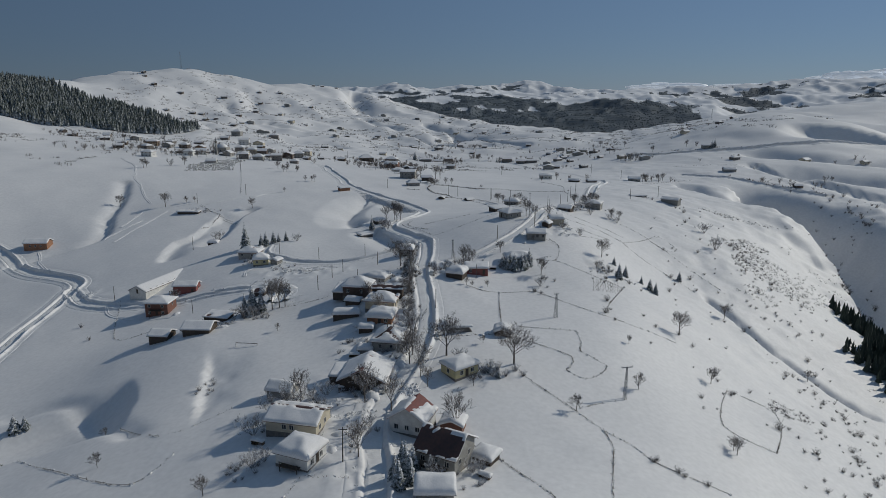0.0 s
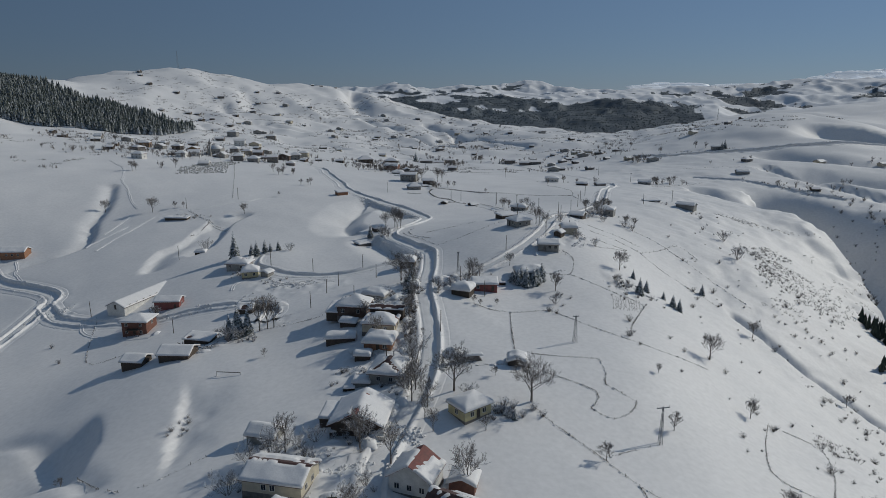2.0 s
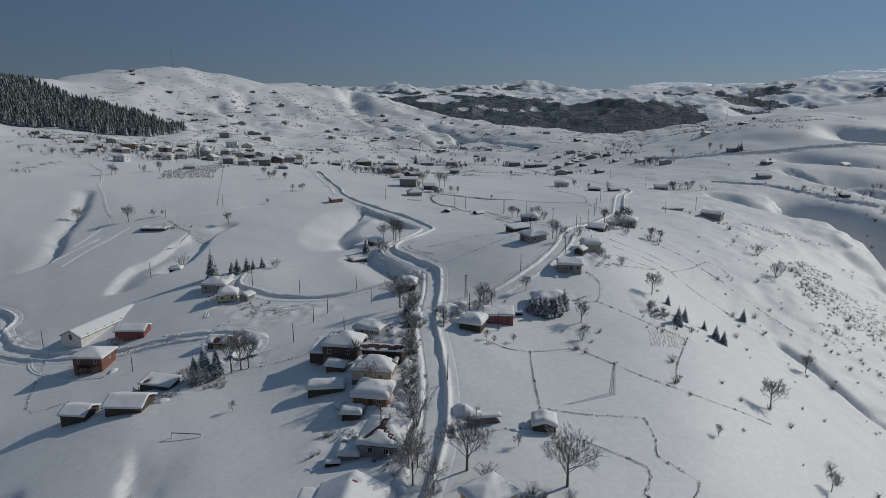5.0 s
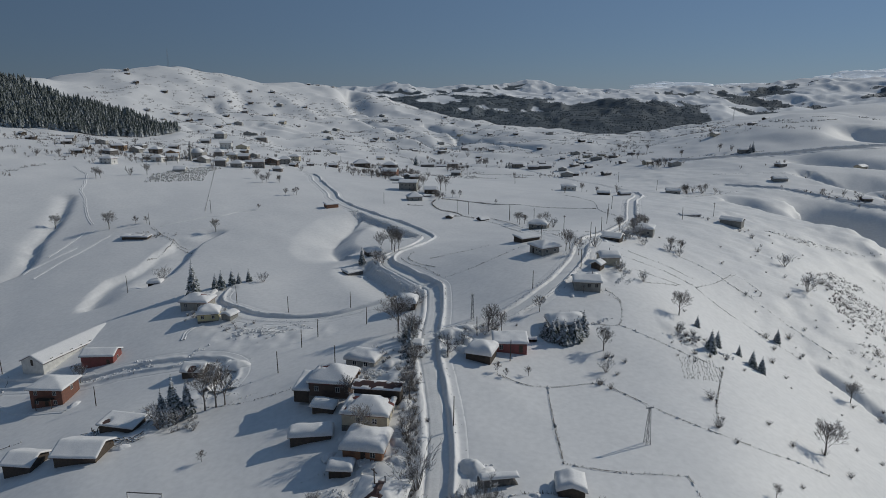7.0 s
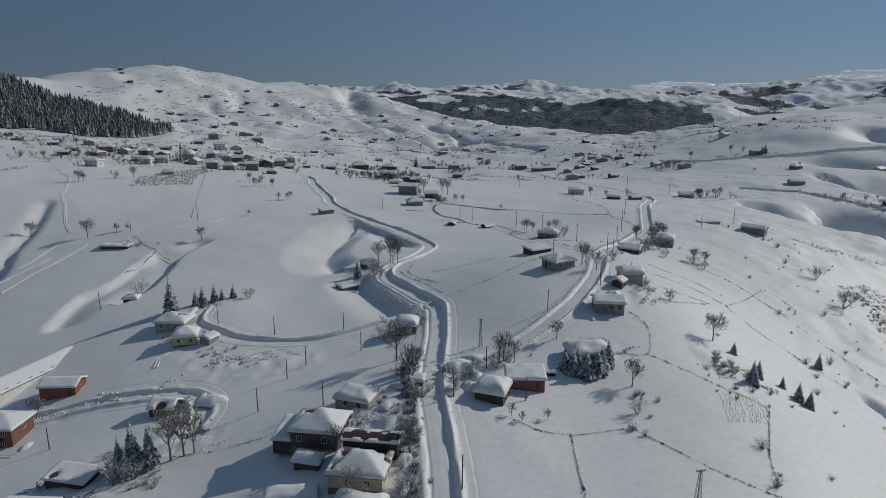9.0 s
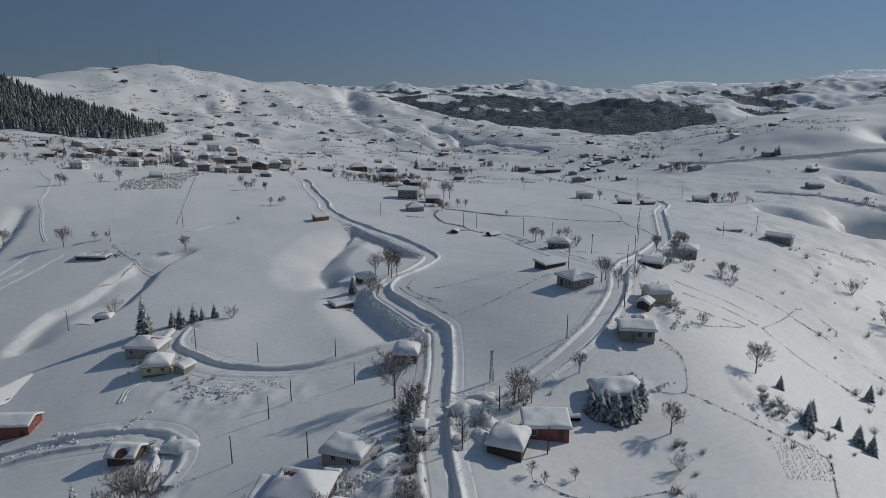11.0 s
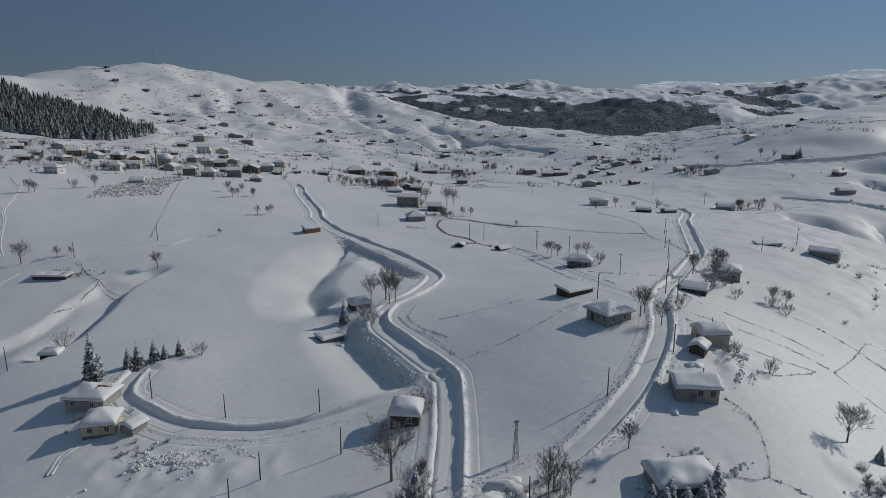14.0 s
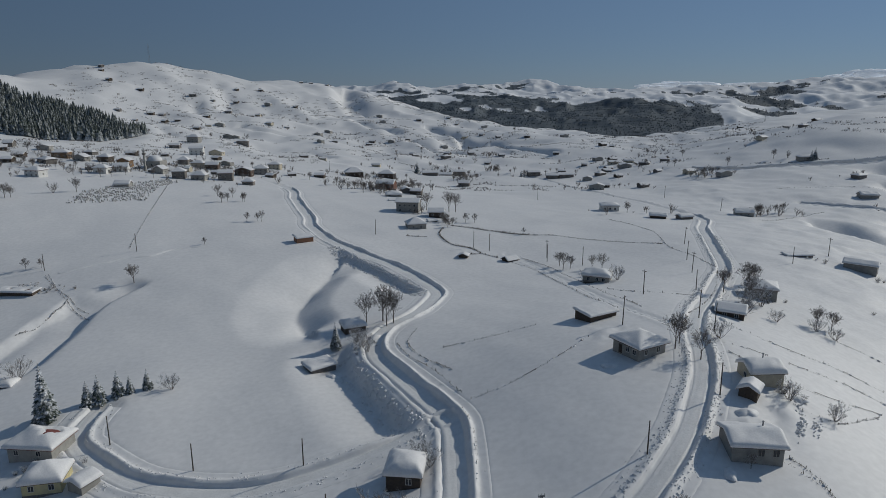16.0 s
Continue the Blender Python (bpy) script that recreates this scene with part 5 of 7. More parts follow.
b.add(vs, fs)
part("dome", b, M_ROOFSNOW, mosque, "dome white with snow", True)
minaret = thing("minaret", pose(-240, 676, ground_z(-240, 676) - 0.3), "slim grey minaret with a balcony and pointed top", "minaret")
b = Buf()
b.tube([(0, 0, -1), (0, 0, 4), (0, 0, 4.5), (0, 0, 15)], [1.1, 1.1, 0.8, 0.75], 12)
part("shaft", b, M_GREY, minaret, smooth=True)
b = Buf()
b.tube([(0, 0, 12.6), (0, 0, 13.2), (0, 0, 13.3), (0, 0, 14.2), (0, 0, 14.3)], [0.8, 1.35, 1.4, 1.4, 0.7], 12)
part("balcony", b, M_STONE, minaret)
b = Buf()
b.tube([(0, 0, 15), (0, 0, 15.1), (0, 0, 19)], [0.75, 0.9, 0.03], 12)
part("spire", b, M_STEEL, minaret)


# far homesteads on the hillside: small houses told apart only as dark specks with white roofs
def homestead(seed, w, d, h, wall, kind):
    return house("farmhouse", 0, -3000 - seed * 40, 0, w, d, h, kind, 1.9, wall, "small dark hillside farmhouse with a snow roof", snow=0.3, over=0.6, wins=[("f", (-w / 4, w / 4), 0.9)], category="house", group="hillside farmhouses")


FAR_A = [(-606, 1332), (-553, 1251), (-504, 1252), (-479, 1121), (-487, 1086), (-444, 1096), (-443, 1145), (-430, 1153), (-409, 1111), (-394, 1120), (-369, 1168), (-344, 1103), (-340, 1139), (-348, 1069), (-293, 1037), (-281, 1022),
         (-399, 1285), (-376, 1296), (-373, 1327), (-432, 1284), (-321, 1341), (-357, 1234), (-319, 1225), (-316, 1257), (-395, 1402), (-358, 1432), (-278, 1183), (-254, 1193), (-319, 1610), (-300, 1622), (-270, 1650), (-620, 1360)]
FAR_B = [(-125, 1356), (-114, 1303), (-271, 1332), (-201, 1172), (-191, 1201), (-176, 1054), (-163, 1091), (-116, 1142), (-117, 1111), (-64, 1161), (-87, 1139), (-51, 1036), (-8, 1137), (-4, 1024), (25, 1217), (52, 1215), (75, 1174), (0, 1366),
         (14, 1334), (-53, 1329), (-168, 910), (60, 1280), (171, 1144), (116, 1148), (65, 1005), (133, 993)]
FAR_C = ([(200, 1029), (210, 1019), (171, 932), (177, 886), (197, 895), (202, 855), (198, 801), (226, 864), (160, 845), (215, 765), (231, 729), (458, 1200), (400, 1150), (322, 855), (413, 917), (306, 667), (376, 877), (150, 905), (188, 930), (160, 800),
         (120, 720), (132, 742), (-146, 906), (160, 722), (44, 960), (120, 880), (378, 664), (308, 546), (425, 640), (-335, 660), (-310, 668), (-345, 690), (-272, 660), (-232, 672), (-215, 690), (-190, 690), (-180, 722), (-205, 760), (-225, 790), (-265, 770), (-290, 760), (-310, 730)]
        + [(-355, 740), (-380, 720), (-150, 700), (-140, 730),
         (-118, 740), (-84, 890), (-46, 1010), (-6, 1004), (28, 1056), (133, 812), (166, 862), (150, 830), (180, 850), (212, 880), (-430, 745), (-455, 770)])
kinds = [(0, 9, 7, 2.6, M_TIMBER, "gable_x"), (1, 11, 8, 3.2, M_STONE, "hip"), (2, 8, 6, 2.2, M_STONE, "gable_x"), (3, 12, 8, 4.2, M_GREY, "gable_y"), (4, 10, 7, 3.0, M_CREAM, "gable_x")]
protos = [None] * 5
rng = random.Random(8)
for i, (x, y) in enumerate(FAR_A + FAR_B + FAR_C):
    k = rng.choice((0, 0, 1, 2, 3, 4))
    s = rng.uniform(0.7, 1.05)
    m = Matrix.Translation((x, y, ground_z(x, y) - 0.2)) @ Matrix.Rotation(rng.uniform(-0.6, 0.6), 4, 'Z') @ Matrix.Diagonal((s, s, s, 1))
    if protos[k] is None:
        protos[k] = homestead(*kinds[k])
        protos[k].matrix_basis = m
    else:
        q = protos[k]
        copy_thing(q, m @ Matrix.Diagonal((*(1 / v for v in q.scale), 1)))

# ---------------------------------------------------------------- trees and shrubs
T_BIG = ("big", list(zip(("trunk", "crown"), bare_tree(3, 11.0, 1, 0.75, (7, 6, 6), 0.95, 0.015))))
T_MID = ("mid", list(zip(("trunk", "crown"), bare_tree(8, 9.0, 1, 0.7, (6, 5, 5), 0.8, 0.018))))
T_TALL = ("tall", list(zip(("trunk", "crown"), bare_tree(14, 10.5, 1, 0.65, (5, 4, 4), 0.55))))
T_MULTI = ("multi", list(zip(("trunk", "crown"), bare_tree(21, 7.5, 9, 0.6, (4, 4, 4), 0.75, 0.02, M_TWIG))))
T_SMALL = ("small", list(zip(("trunk", "crown"), bare_tree(33, 5.0, 1, 0.7, (5, 5, 4), 0.7, 0.014))))
C_TALL = ("tall_spruce", list(zip(("trunk", "crown"), conifer(1, 12.0, 2.6, 20))))
C_MID = ("mid_spruce", list(zip(("trunk", "crown"), conifer(2, 7.0, 2.0, 14))))
C_WIDE = ("wide_spruce", list(zip(("trunk", "crown"), conifer(4, 6.0, 2.6, 13))))
S_A = ("shrub_a", [("stem_clump", shrub_mesh(5, 1.5, 26))])
S_B = ("shrub_b", [("stem_clump", shrub_mesh(6, 1.0, 20))])
S_C = ("shrub_c", [("stem_clump", shrub_mesh(7, 2.4, 34))])
S_D = ("shrub_d", [("stem_clump", shrub_mesh(11, 1.9, 36, M_TWIG))])
S_E = ("shrub_e", [("stem_clump", shrub_mesh(12, 1.2, 30, M_TWIG))])
T_FAR = ("far", list(zip(("trunk", "crown"), bare_tree(41, 8.0, 1, 0.75, (5, 4), 0.8, 0.045))))
T_GROVE = ("grove", list(zip(("trunk", "crown"), bare_tree(44, 8.5, 6, 0.5, (4, 4), 0.5, 0.045))))
LABELS = {"big": "large spreading leafless tree standing in snow", "mid": "leafless broad tree in a snowy field", "tall": "slender leafless tree with upright twigs", "multi": "many-stemmed leafless tree with snow on its limbs",
          "small": "small leafless fruit tree in snow", "tall_spruce": "tall narrow spruce dusted with snow", "mid_spruce": "young spruce with snow on its boughs", "wide_spruce": "broad spruce weighed down with snow",
          "shrub_a": "dry brown shrub poking out of snow", "shrub_b": "low dry scrub in the snow", "shrub_c": "tall leafless bush in the snow", "shrub_d": "bush weighed down with clinging snow", "shrub_e": "low thicket half covered by snow",
          "far": "small leafless tree on a distant snowfield", "grove": "thin upright leafless trees in a grove"}
rng = random.Random(12)


def tree(v, x, y, s=1.0):
    kind = "spruce" if "spruce" in v[0] else "shrub" if "shrub" in v[0] else "bare_tree"
    return plant(kind, v, x, y, s * rng.uniform(0.94, 1.06), rng.uniform(0, 6.28), LABELS[v[0]], "shrub" if kind == "shrub" else "tree", {"spruce": "spruces", "shrub": "shrubs", "bare_tree": "bare trees"}[kind])


for x, y, s in [(20, 165.5, 1.0), (1, 169, 0.95), (-18.5, 266.5, 1.05)]:
    tree(T_BIG, x, y, s)
for x, y, s in [(87, 219, 0.95), (60, 191, 0.3), (87, 189, 0.55), (75, 144, 0.5), (127, 270, 0.75), (72, 278, 0.9), (40, 248, 0.75), (25, 268, 0.55), (-188, 423, 0.95), (-224.1, 433.7, 0.9), (97, 395, 0.7), (-251, 531, 0.8),
                (8, 153, 0.4), (-127, 416, 0.75), (66, 262, 0.35), (-249, 533, 0.6), (-118, 265, 0.7), (93, 392, 0.9), (84, 372, 0.85), (80, 381, 0.8), (96.6, 357, 0.6), (101, 357, 0.55), (37.8, 438, 0.6), (41, 432, 0.55)]:
    tree(T_MID, x, y, s)
for x, y, s in ([(-12.5, 217, 0.7), (-12, 231, 0.6), (-13, 246, 0.75), (-27.5, 370, 0.95), (-25.5, 372, 0.9), (-34, 373, 0.8), (-29, 374, 1.0), (8.5, 256.5, 0.6), (9.6, 258, 0.7),
                (-12, 201, 0.65), (-22, 205, 0.7), (-27, 219, 0.6), (3, 133, 0.85), (-18, 120, 0.7), (-12.5, 139, 0.75), (-19.5, 144, 0.9), (-36, 146, 0.75), (-9.5, 166, 0.8), (-8.8, 172, 0.75), (-5.5, 162, 0.6), (-6, 157, 0.55), (-4, 152, 0.5), (-65.5, 230, 0.95), (-63, 231, 1.0), (-61, 232, 0.8),
                (12.3, 257, 0.5), (-6.6, 558, 1.05), (-2.6, 560, 0.95), (-20, 562, 0.9), (-24, 566, 0.8), (-103, 504, 0.5), (49, 429, 0.5)]
        + [(38, 431, 0.6), (52, 425, 0.55), (47, 317, 0.6), (43, 322, 0.7), (45, 325, 0.6)]):
    tree(T_TALL, x, y, s)
for x, y, s in ([(-9.8, 187, 1.25), (-14.5, 260, 0.8), (-15, 255, 0.7), (-38, 144, 0.9), (-42, 141, 0.7), (-20.5, 148.5, 0.85), (-30, 149, 0.55), (-17, 133, 0.5), (-44, 132, 0.7), (-11, 171, 0.8), (-10.5, 176, 0.7), (-74, 222, 0.8), (-33, 147, 0.5), (4.5, 166, 0.5), (59, 302, 0.6), (66, 298, 0.5), (56, 329, 0.65), (95, 354, 0.55), (98, 350, 0.5), (84, 355, 0.5), (76, 357, 0.7),
                (157, 372, 0.9), (152, 343, 1.1), (38, 237, 0.5)]
        + [(10.6, 256, 0.6), (7.4, 254, 0.45), (-12, 208, 0.55), (-12.5, 224, 0.5), (-12, 236, 0.55), (-14, 183, 0.6), (-20, 127, 0.55), (-22, 241, 0.5), (-24, 229, 0.5), (-40, 118, 0.6), (-38, 120, 0.5), (-3, 241, 0.5), (-4, 247, 0.5), (1, 249, 0.5), (42, 407, 0.6), (52, 403, 0.7), (-126, 346, 0.8),
                (-33, 353, 0.7), (-31, 350, 0.6), (-35, 358, 0.6), (-14, 295, 0.6), (-12.5, 292, 0.5), (-79, 334, 0.6), (-71, 224, 0.7), (86, 368, 0.9), (80, 364, 0.8), (-2, 112, 0.6), (6, 115, 0.5)]
        + [(8, 117, 0.45)]):
    tree(T_MULTI, x, y, s)
for x, y, s in [(55, 163.5, 0.85), (34, 146.5, 0.8), (75, 146, 0.7), (2.5, 160, 0.5), (12, 177, 0.5), (-176, 429, 0.8), (-171, 431, 0.7), (-137, 555, 0.9), (-129, 558, 0.9), (2, 525, 0.9), (7, 526, 0.9), (30, 494, 0.6), (-8, 508, 0.8), (-5, 511, 0.9), (-9, 515, 0.8), (-116, 460, 0.6), (-110, 503, 0.9), (-105, 505, 0.8), (17, 232, 0.5), (9, 232, 0.5), (11, 230, 0.45), (41, 280, 0.5), (-57, 205, 0.5), (-90.3, 152.3, 0.5), (152, 243, 0.9), (-48, 111, 0.8), (-80, 130, 0.7)]:
    tree(T_SMALL, x, y, s)
for v, x, y, s in ([(C_TALL, -103, 321, 1.2), (C_MID, -96.5, 327, 0.85), (C_MID, -94.5, 328.5, 0.95), (C_MID, -91, 331, 0.9), (C_MID, -88.5, 332, 0.7), (C_MID, -85, 334, 0.8), (C_MID, 75, 259, 0.95), (C_MID, 79.5, 265, 0.8), (C_MID, 77, 275, 0.6), (C_MID, 87, 266, 0.55), (C_MID, 89, 261, 0.8), (C_MID, 91.5, 260, 0.75), (C_MID, 90, 263, 0.7),
                   (C_MID, 115, 295.5, 0.7), (C_TALL, -41, 357, 0.72), (C_WIDE, 26.5, 252.5, 1.0), (C_WIDE, 29.5, 251.5, 1.15), (C_WIDE, 32.5, 252.5, 1.1), (C_WIDE, 28, 254.5, 1.0), (C_MID, 36, 256, 1.05), (C_WIDE, 34, 254.5, 1.0), (C_WIDE, 24.8, 254, 0.8), (C_TALL, -13.6, 256, 0.72), (C_TALL, -13.4, 251.5, 0.62), (C_TALL, -13.8, 246, 0.66), (C_MID, -15.5, 253.5, 0.8), (C_WIDE, -13.5, 239.5, 0.9), (C_WIDE, -14, 254.5, 0.95), (C_TALL, -72, 227, 0.95)]
        + [(C_TALL, -69, 228, 0.85), (C_TALL, -75, 227, 0.7), (C_MID, -72.5, 224.5, 1.1), (C_WIDE, -126, 168, 0.9), (C_WIDE, -123.5, 169, 0.7),
                   (C_TALL, -8.5, 117.5, 0.5), (C_TALL, -7.5, 113, 0.72), (C_TALL, -6.5, 109.5, 0.66), (C_MID, -9.5, 111, 0.8), (C_MID, -6, 116, 0.7), (C_TALL, -8.5, 107, 0.6), (C_MID, 318, 748, 1.6), (C_MID, 314, 746, 1.3), (C_MID, 43, 415, 0.5), (C_WIDE, -5.5, 250, 0.35), (C_MID, -38, 868, 2.0), (C_MID, -22, 875, 1.7), (C_MID, 72, 850, 1.4), (C_MID, 76, 853, 1.2), (C_WIDE, 13, 160, 0.45), (C_WIDE, 15, 158, 0.4)]):
    tree(v, x, y, s)
# village and far trees
FAR_TREES = [(-237, 552), (-228, 560), (-266, 624), (-286, 647), (-311, 670), (-361, 726), (-348, 719), (-337, 774), (-333, 667), (-317, 652), (-218, 640), (-150, 576), (-141, 576), (-139, 551), (-128, 558), (-331, 940), (-356, 942), (-281, 1071), (-311, 1018), (-239, 793),
             (-40, 1066), (1, 1060), (25, 1066), (29, 970), (8, 971), (43, 897), (52, 896), (17, 855), (-37, 897), (-25, 924), (77, 862), (-47, 820), (-54, 762), (-69, 650), (-86, 655), (103, 1207), (-35, 700), (-237, 1263)]
EAST_TREES = [(211, 734), (215, 730), (227, 749), (232, 744), (256, 780), (331, 889), (439, 1036), (495, 988), (249, 876), (214, 819), (218, 812), (234, 948), (243, 947), (294, 772), (303, 765), (431, 951), (180, 560), (186, 563), (192, 566), (198, 569), (176, 556)]
for x, y in FAR_TREES + EAST_TREES:
    tree(rng.choice((T_FAR, T_FAR, T_GROVE)), x, y, rng.uniform(0.6, 0.95))
GROVES = []
for cx, cy, rx, ry, n in ([(-66, 672, 15, 12, 60), (-90, 690, 16, 10, 24), (-44, 700, 18, 14, 40), (-80, 785, 26, 14, 40), (-8, 522, 3, 10, 12), (-22, 548, 6, 6, 8), (-45, 640, 12, 10, 14), (14, 824, 12, 10, 44), (-5, 885, 30, 10, 30), (45, 905, 8, 10, 20), (90, 860, 22, 10, 16), (55, 1010, 14, 10, 20), (-300, 640, 75, 18, 80), (-240, 690, 75, 42, 90), (-330, 700, 50, 20, 26), (175, 880, 55, 35, 40), (221, 745, 14, 9, 26), (100, 565, 28, 10, 10), (310, 560, 40, 12, 14),
                          (20, 860, 45, 20, 18), (-200, 730, 55, 34, 50), (120, 735, 40, 12, 14), (186, 562, 14, 5, 14), (-20, 900, 60, 30, 20), (60, 1000, 90, 30, 20)]
        + [(230, 940, 60, 20, 14), (-180, 660, 30, 10, 12), (-420, 720, 60, 15, 14)]):
    for k in range(n * 3 // 4):
        GROVES.append((cx + rng.gauss(0, rx * 0.6), cy + rng.gauss(0, ry * 0.6), rng.uniform(0.35, 0.8), rng.uniform(0, 6.28)))
for x, y in FAR_A + FAR_B + FAR_C + [v[:2] for v in VILLAGE]:
    for k in range(rng.choice((2, 3, 4, 6))):
        GROVES.append((x + rng.gauss(0, 12), y + rng.gauss(0, 9), rng.uniform(0.18, 0.55), rng.uniform(0, 6.28)))
scatter("far_groves", (T_FAR, T_GROVE, S_C, T_GROVE), GROVES, "groves of thin bare trees about the far houses", "trees")

# scrub on the eastern slope and along field edges
SCRUB = []
for k in range(70):
    f = rng.random()
    x, y = 100 + 75 * f + rng.gauss(0, 12), 235 + 150 * rng.random() + rng.gauss(0, 8)
    if x > 84 + 0.16 * (y - 200):
        SCRUB.append((x, y))
for cx, cy, r, n in [(117, 189, 7, 12), (129, 181, 8, 16), (122, 159, 8, 16), (150, 200, 12, 22), (147, 218, 9, 16), (103, 163, 6, 6), (153, 238, 10, 14), (108, 140, 8, 12), (165, 290, 10, 18), (187, 318, 9, 16), (160, 318, 8, 12), (172, 345, 8, 12)]:
    for k in range(n):
        SCRUB.append((cx + rng.gauss(0, r), cy + rng.gauss(0, r)))
for k in range(20):
    SCRUB.append((72 + rng.gauss(0, 6), 262 + rng.gauss(0, 7)))
for k in range(15):
    SCRUB.append((162 + rng.gauss(0, 8), 395 + rng.gauss(0, 22)))
for k in range(15):
    SCRUB.append((rng.uniform(55, 95), rng.uniform(150, 245)))
SCRUB.sort(key=lambda q: math.hypot(q[0], q[1] - 100))
for i, (x, y) in enumerate(SCRUB[:130]):
    tree((S_A, S_B, S_B, S_C)[i % 4], x, y, rng.uniform(0.55, 1.15))
scatter("slope_bushes", (S_A, S_B, S_B, S_C), [(x, y, rng.uniform(0.55, 1.15), rng.uniform(0, 6.28)) for x, y in SCRUB[130:]], "dry bushes scattered down the steep snowy slope", "bushes")
for x, y, s in [(48, 128, 1.1), (49, 129, 0.9), (53, 126, 1.2), (54, 125, 1), (59, 124, 1.1), (93, 187, 1.3), (95, 189, 1.1), (35, 230, 1.4), (37, 228, 1.2), (20, 162, 1.2), (22, 160, 1.0), (60, 208, 0.9), (13, 163, 1.4), (11, 160, 1.5), (15, 162, 1.3), (17, 159, 1.2), (10, 157, 1.0), (-140.5, 235.4, 1.2), (-153, 251.5, 1.2)]:
    tree(S_D if 5 < x < 25 and 150 < y < 170 else S_A, x, y, s)
for k in range(34):
    t = rng.random()
    tree(rng.choice((S_A, S_B, S_C)), -11.8 + rng.gauss(0, 1.3), 178 + 90 * t, rng.uniform(0.5, 1.0))
HEDGE = []
for k in range(150):
    y = rng.uniform(176, 272)
    x = float(np.interp(y, [p[1] for p in MAIN_ROAD], [p[0] for p in MAIN_ROAD])) - 4.2 - abs(rng.gauss(0, 0.9))
    HEDGE.append((x, y, rng.uniform(0.45, 0.95), rng.uniform(0, 6.28)))
scatter("roadside_hedge", (S_C, S_A, S_D), HEDGE, "dense leafless hedge along the ploughed road", "hedge")
# snow-laden thickets in the yards
YARDS = ([(-33, 143, 7, 3.5, 22), (-22, 149, 4, 2, 12), (-41, 137, 4, 4, 12), (-42, 118, 4, 4, 12), (-18, 125, 2.5, 7, 9), (-40, 150, 4, 3, 10), (5, 112, 4, 4, 12), (11, 160, 3.5, 2.5, 16), (-14.5, 176, 2, 6, 12), (-14, 195, 1.8, 8, 14), (-14.5, 222, 2, 9, 16), (-17, 240, 3, 5, 12),
         (-29, 190, 4, 6, 10), (-15.5, 258, 2.5, 5, 14), (-68, 222, 5, 3, 14), (-77, 234, 8, 4, 18)]
        + [(-84, 217, 5, 3, 10), (-92, 301, 6, 4, 12), (-72, 288, 10, 3, 10), (0, 246, 3, 5, 14), (6, 259, 5, 2, 12), (33, 262, 5, 3, 10), (40, 243, 3, 4, 8), (-31, 356, 3, 5, 12), (60, 305, 4, 4, 10), (70, 263, 4, 6, 16), (-68, 168, 2, 5, 8), (90, 376, 6, 5, 12), (-160, 412, 7, 3, 10)])
THICKET = []
for i, (cx, cy, rx, ry, n) in enumerate(YARDS):
    for k in range(n):
        x, y, s = cx + rng.gauss(0, rx * 0.7), cy + rng.gauss(0, ry * 0.7), rng.uniform(0.5, 1.05)
        if i < 8:
            tree(rng.choice((S_D, S_D, S_E)), x, y, s)
        else:
            THICKET.append((x, y, s, rng.uniform(0, 6.28)))
scatter("yard_thickets", (S_D, S_E), THICKET, "thickets weighed down with snow around the yards", "bushes")

# tufts and low scrub too small to tell apart, on the steep eastern slope
b = Buf()
pts = []
while len(pts) < 950:
    y = rng.uniform(105, 430)
    x = 92 + 0.26 * (y - 130) + abs(rng.gauss(0, 40))
    if vnoise(np.array([x]), np.array([y]), 16, 73)[0] + vnoise(np.array([x]), np.array([y]), 45, 74)[0] > 0.42 - 0.006 * (x - 0.26 * (y - 130) - 95):
        pts.append((x, y))
zs = height([p[0] for p in pts], [p[1] for p in pts])
for (x, y), z in zip(pts, zs):
    big = rng.choice((0.6, 0.8, 1.0, 1.6))
    for k in range(10):
        p = Vector((x + rng.gauss(0, 0.5) * big, y + rng.gauss(0, 0.5) * big, z - 0.1))
        b.tube([p, p + Vector((rng.gauss(0, 0.35), rng.gauss(0, 0.35), rng.uniform(0.3, 1.0) * big))], [0.055, 0.016], 3, cap=False)
tagged(new("slope_scrub", b.mesh("slope_scrub", M_SHRUB)), "tufts of dry scrub on the steep snowy slope", "scrub", kind="stuff")

# far scattered bushes, told apart only as specks
b = Buf()
pts = [(rng.uniform(-620, 520), rng.uniform(520, 1600)) for k in range(5200)]
zs = height([p[0] for p in pts], [p[1] for p in pts])
thick = vnoise(np.array([p[0] for p in pts]), np.array([p[1] for p in pts]), 130, 71) + 0.7 * vnoise(np.array([p[0] for p in pts]), np.array([p[1] for p in pts]), 40, 72)
for (x, y), z, th in zip(pts, zs, thick):
    if th < 0.2 or (-90 < x < 310 and y < 730) or (-310 < x < -60 and y < 650) or z < -40:
        continue
    s = rng.uniform(0.6, 1.5)
    for k in range(11):
        p = Vector((x + rng.gauss(0, 2.2) * s, y + rng.gauss(0, 1.6) * s, z - 0.2))
        b.tube([p, p + Vector((rng.gauss(0, 0.9), rng.gauss(0, 0.9), rng.uniform(0.6, 1.9) * s))], [0.24, 0.06], 3, cap=False)
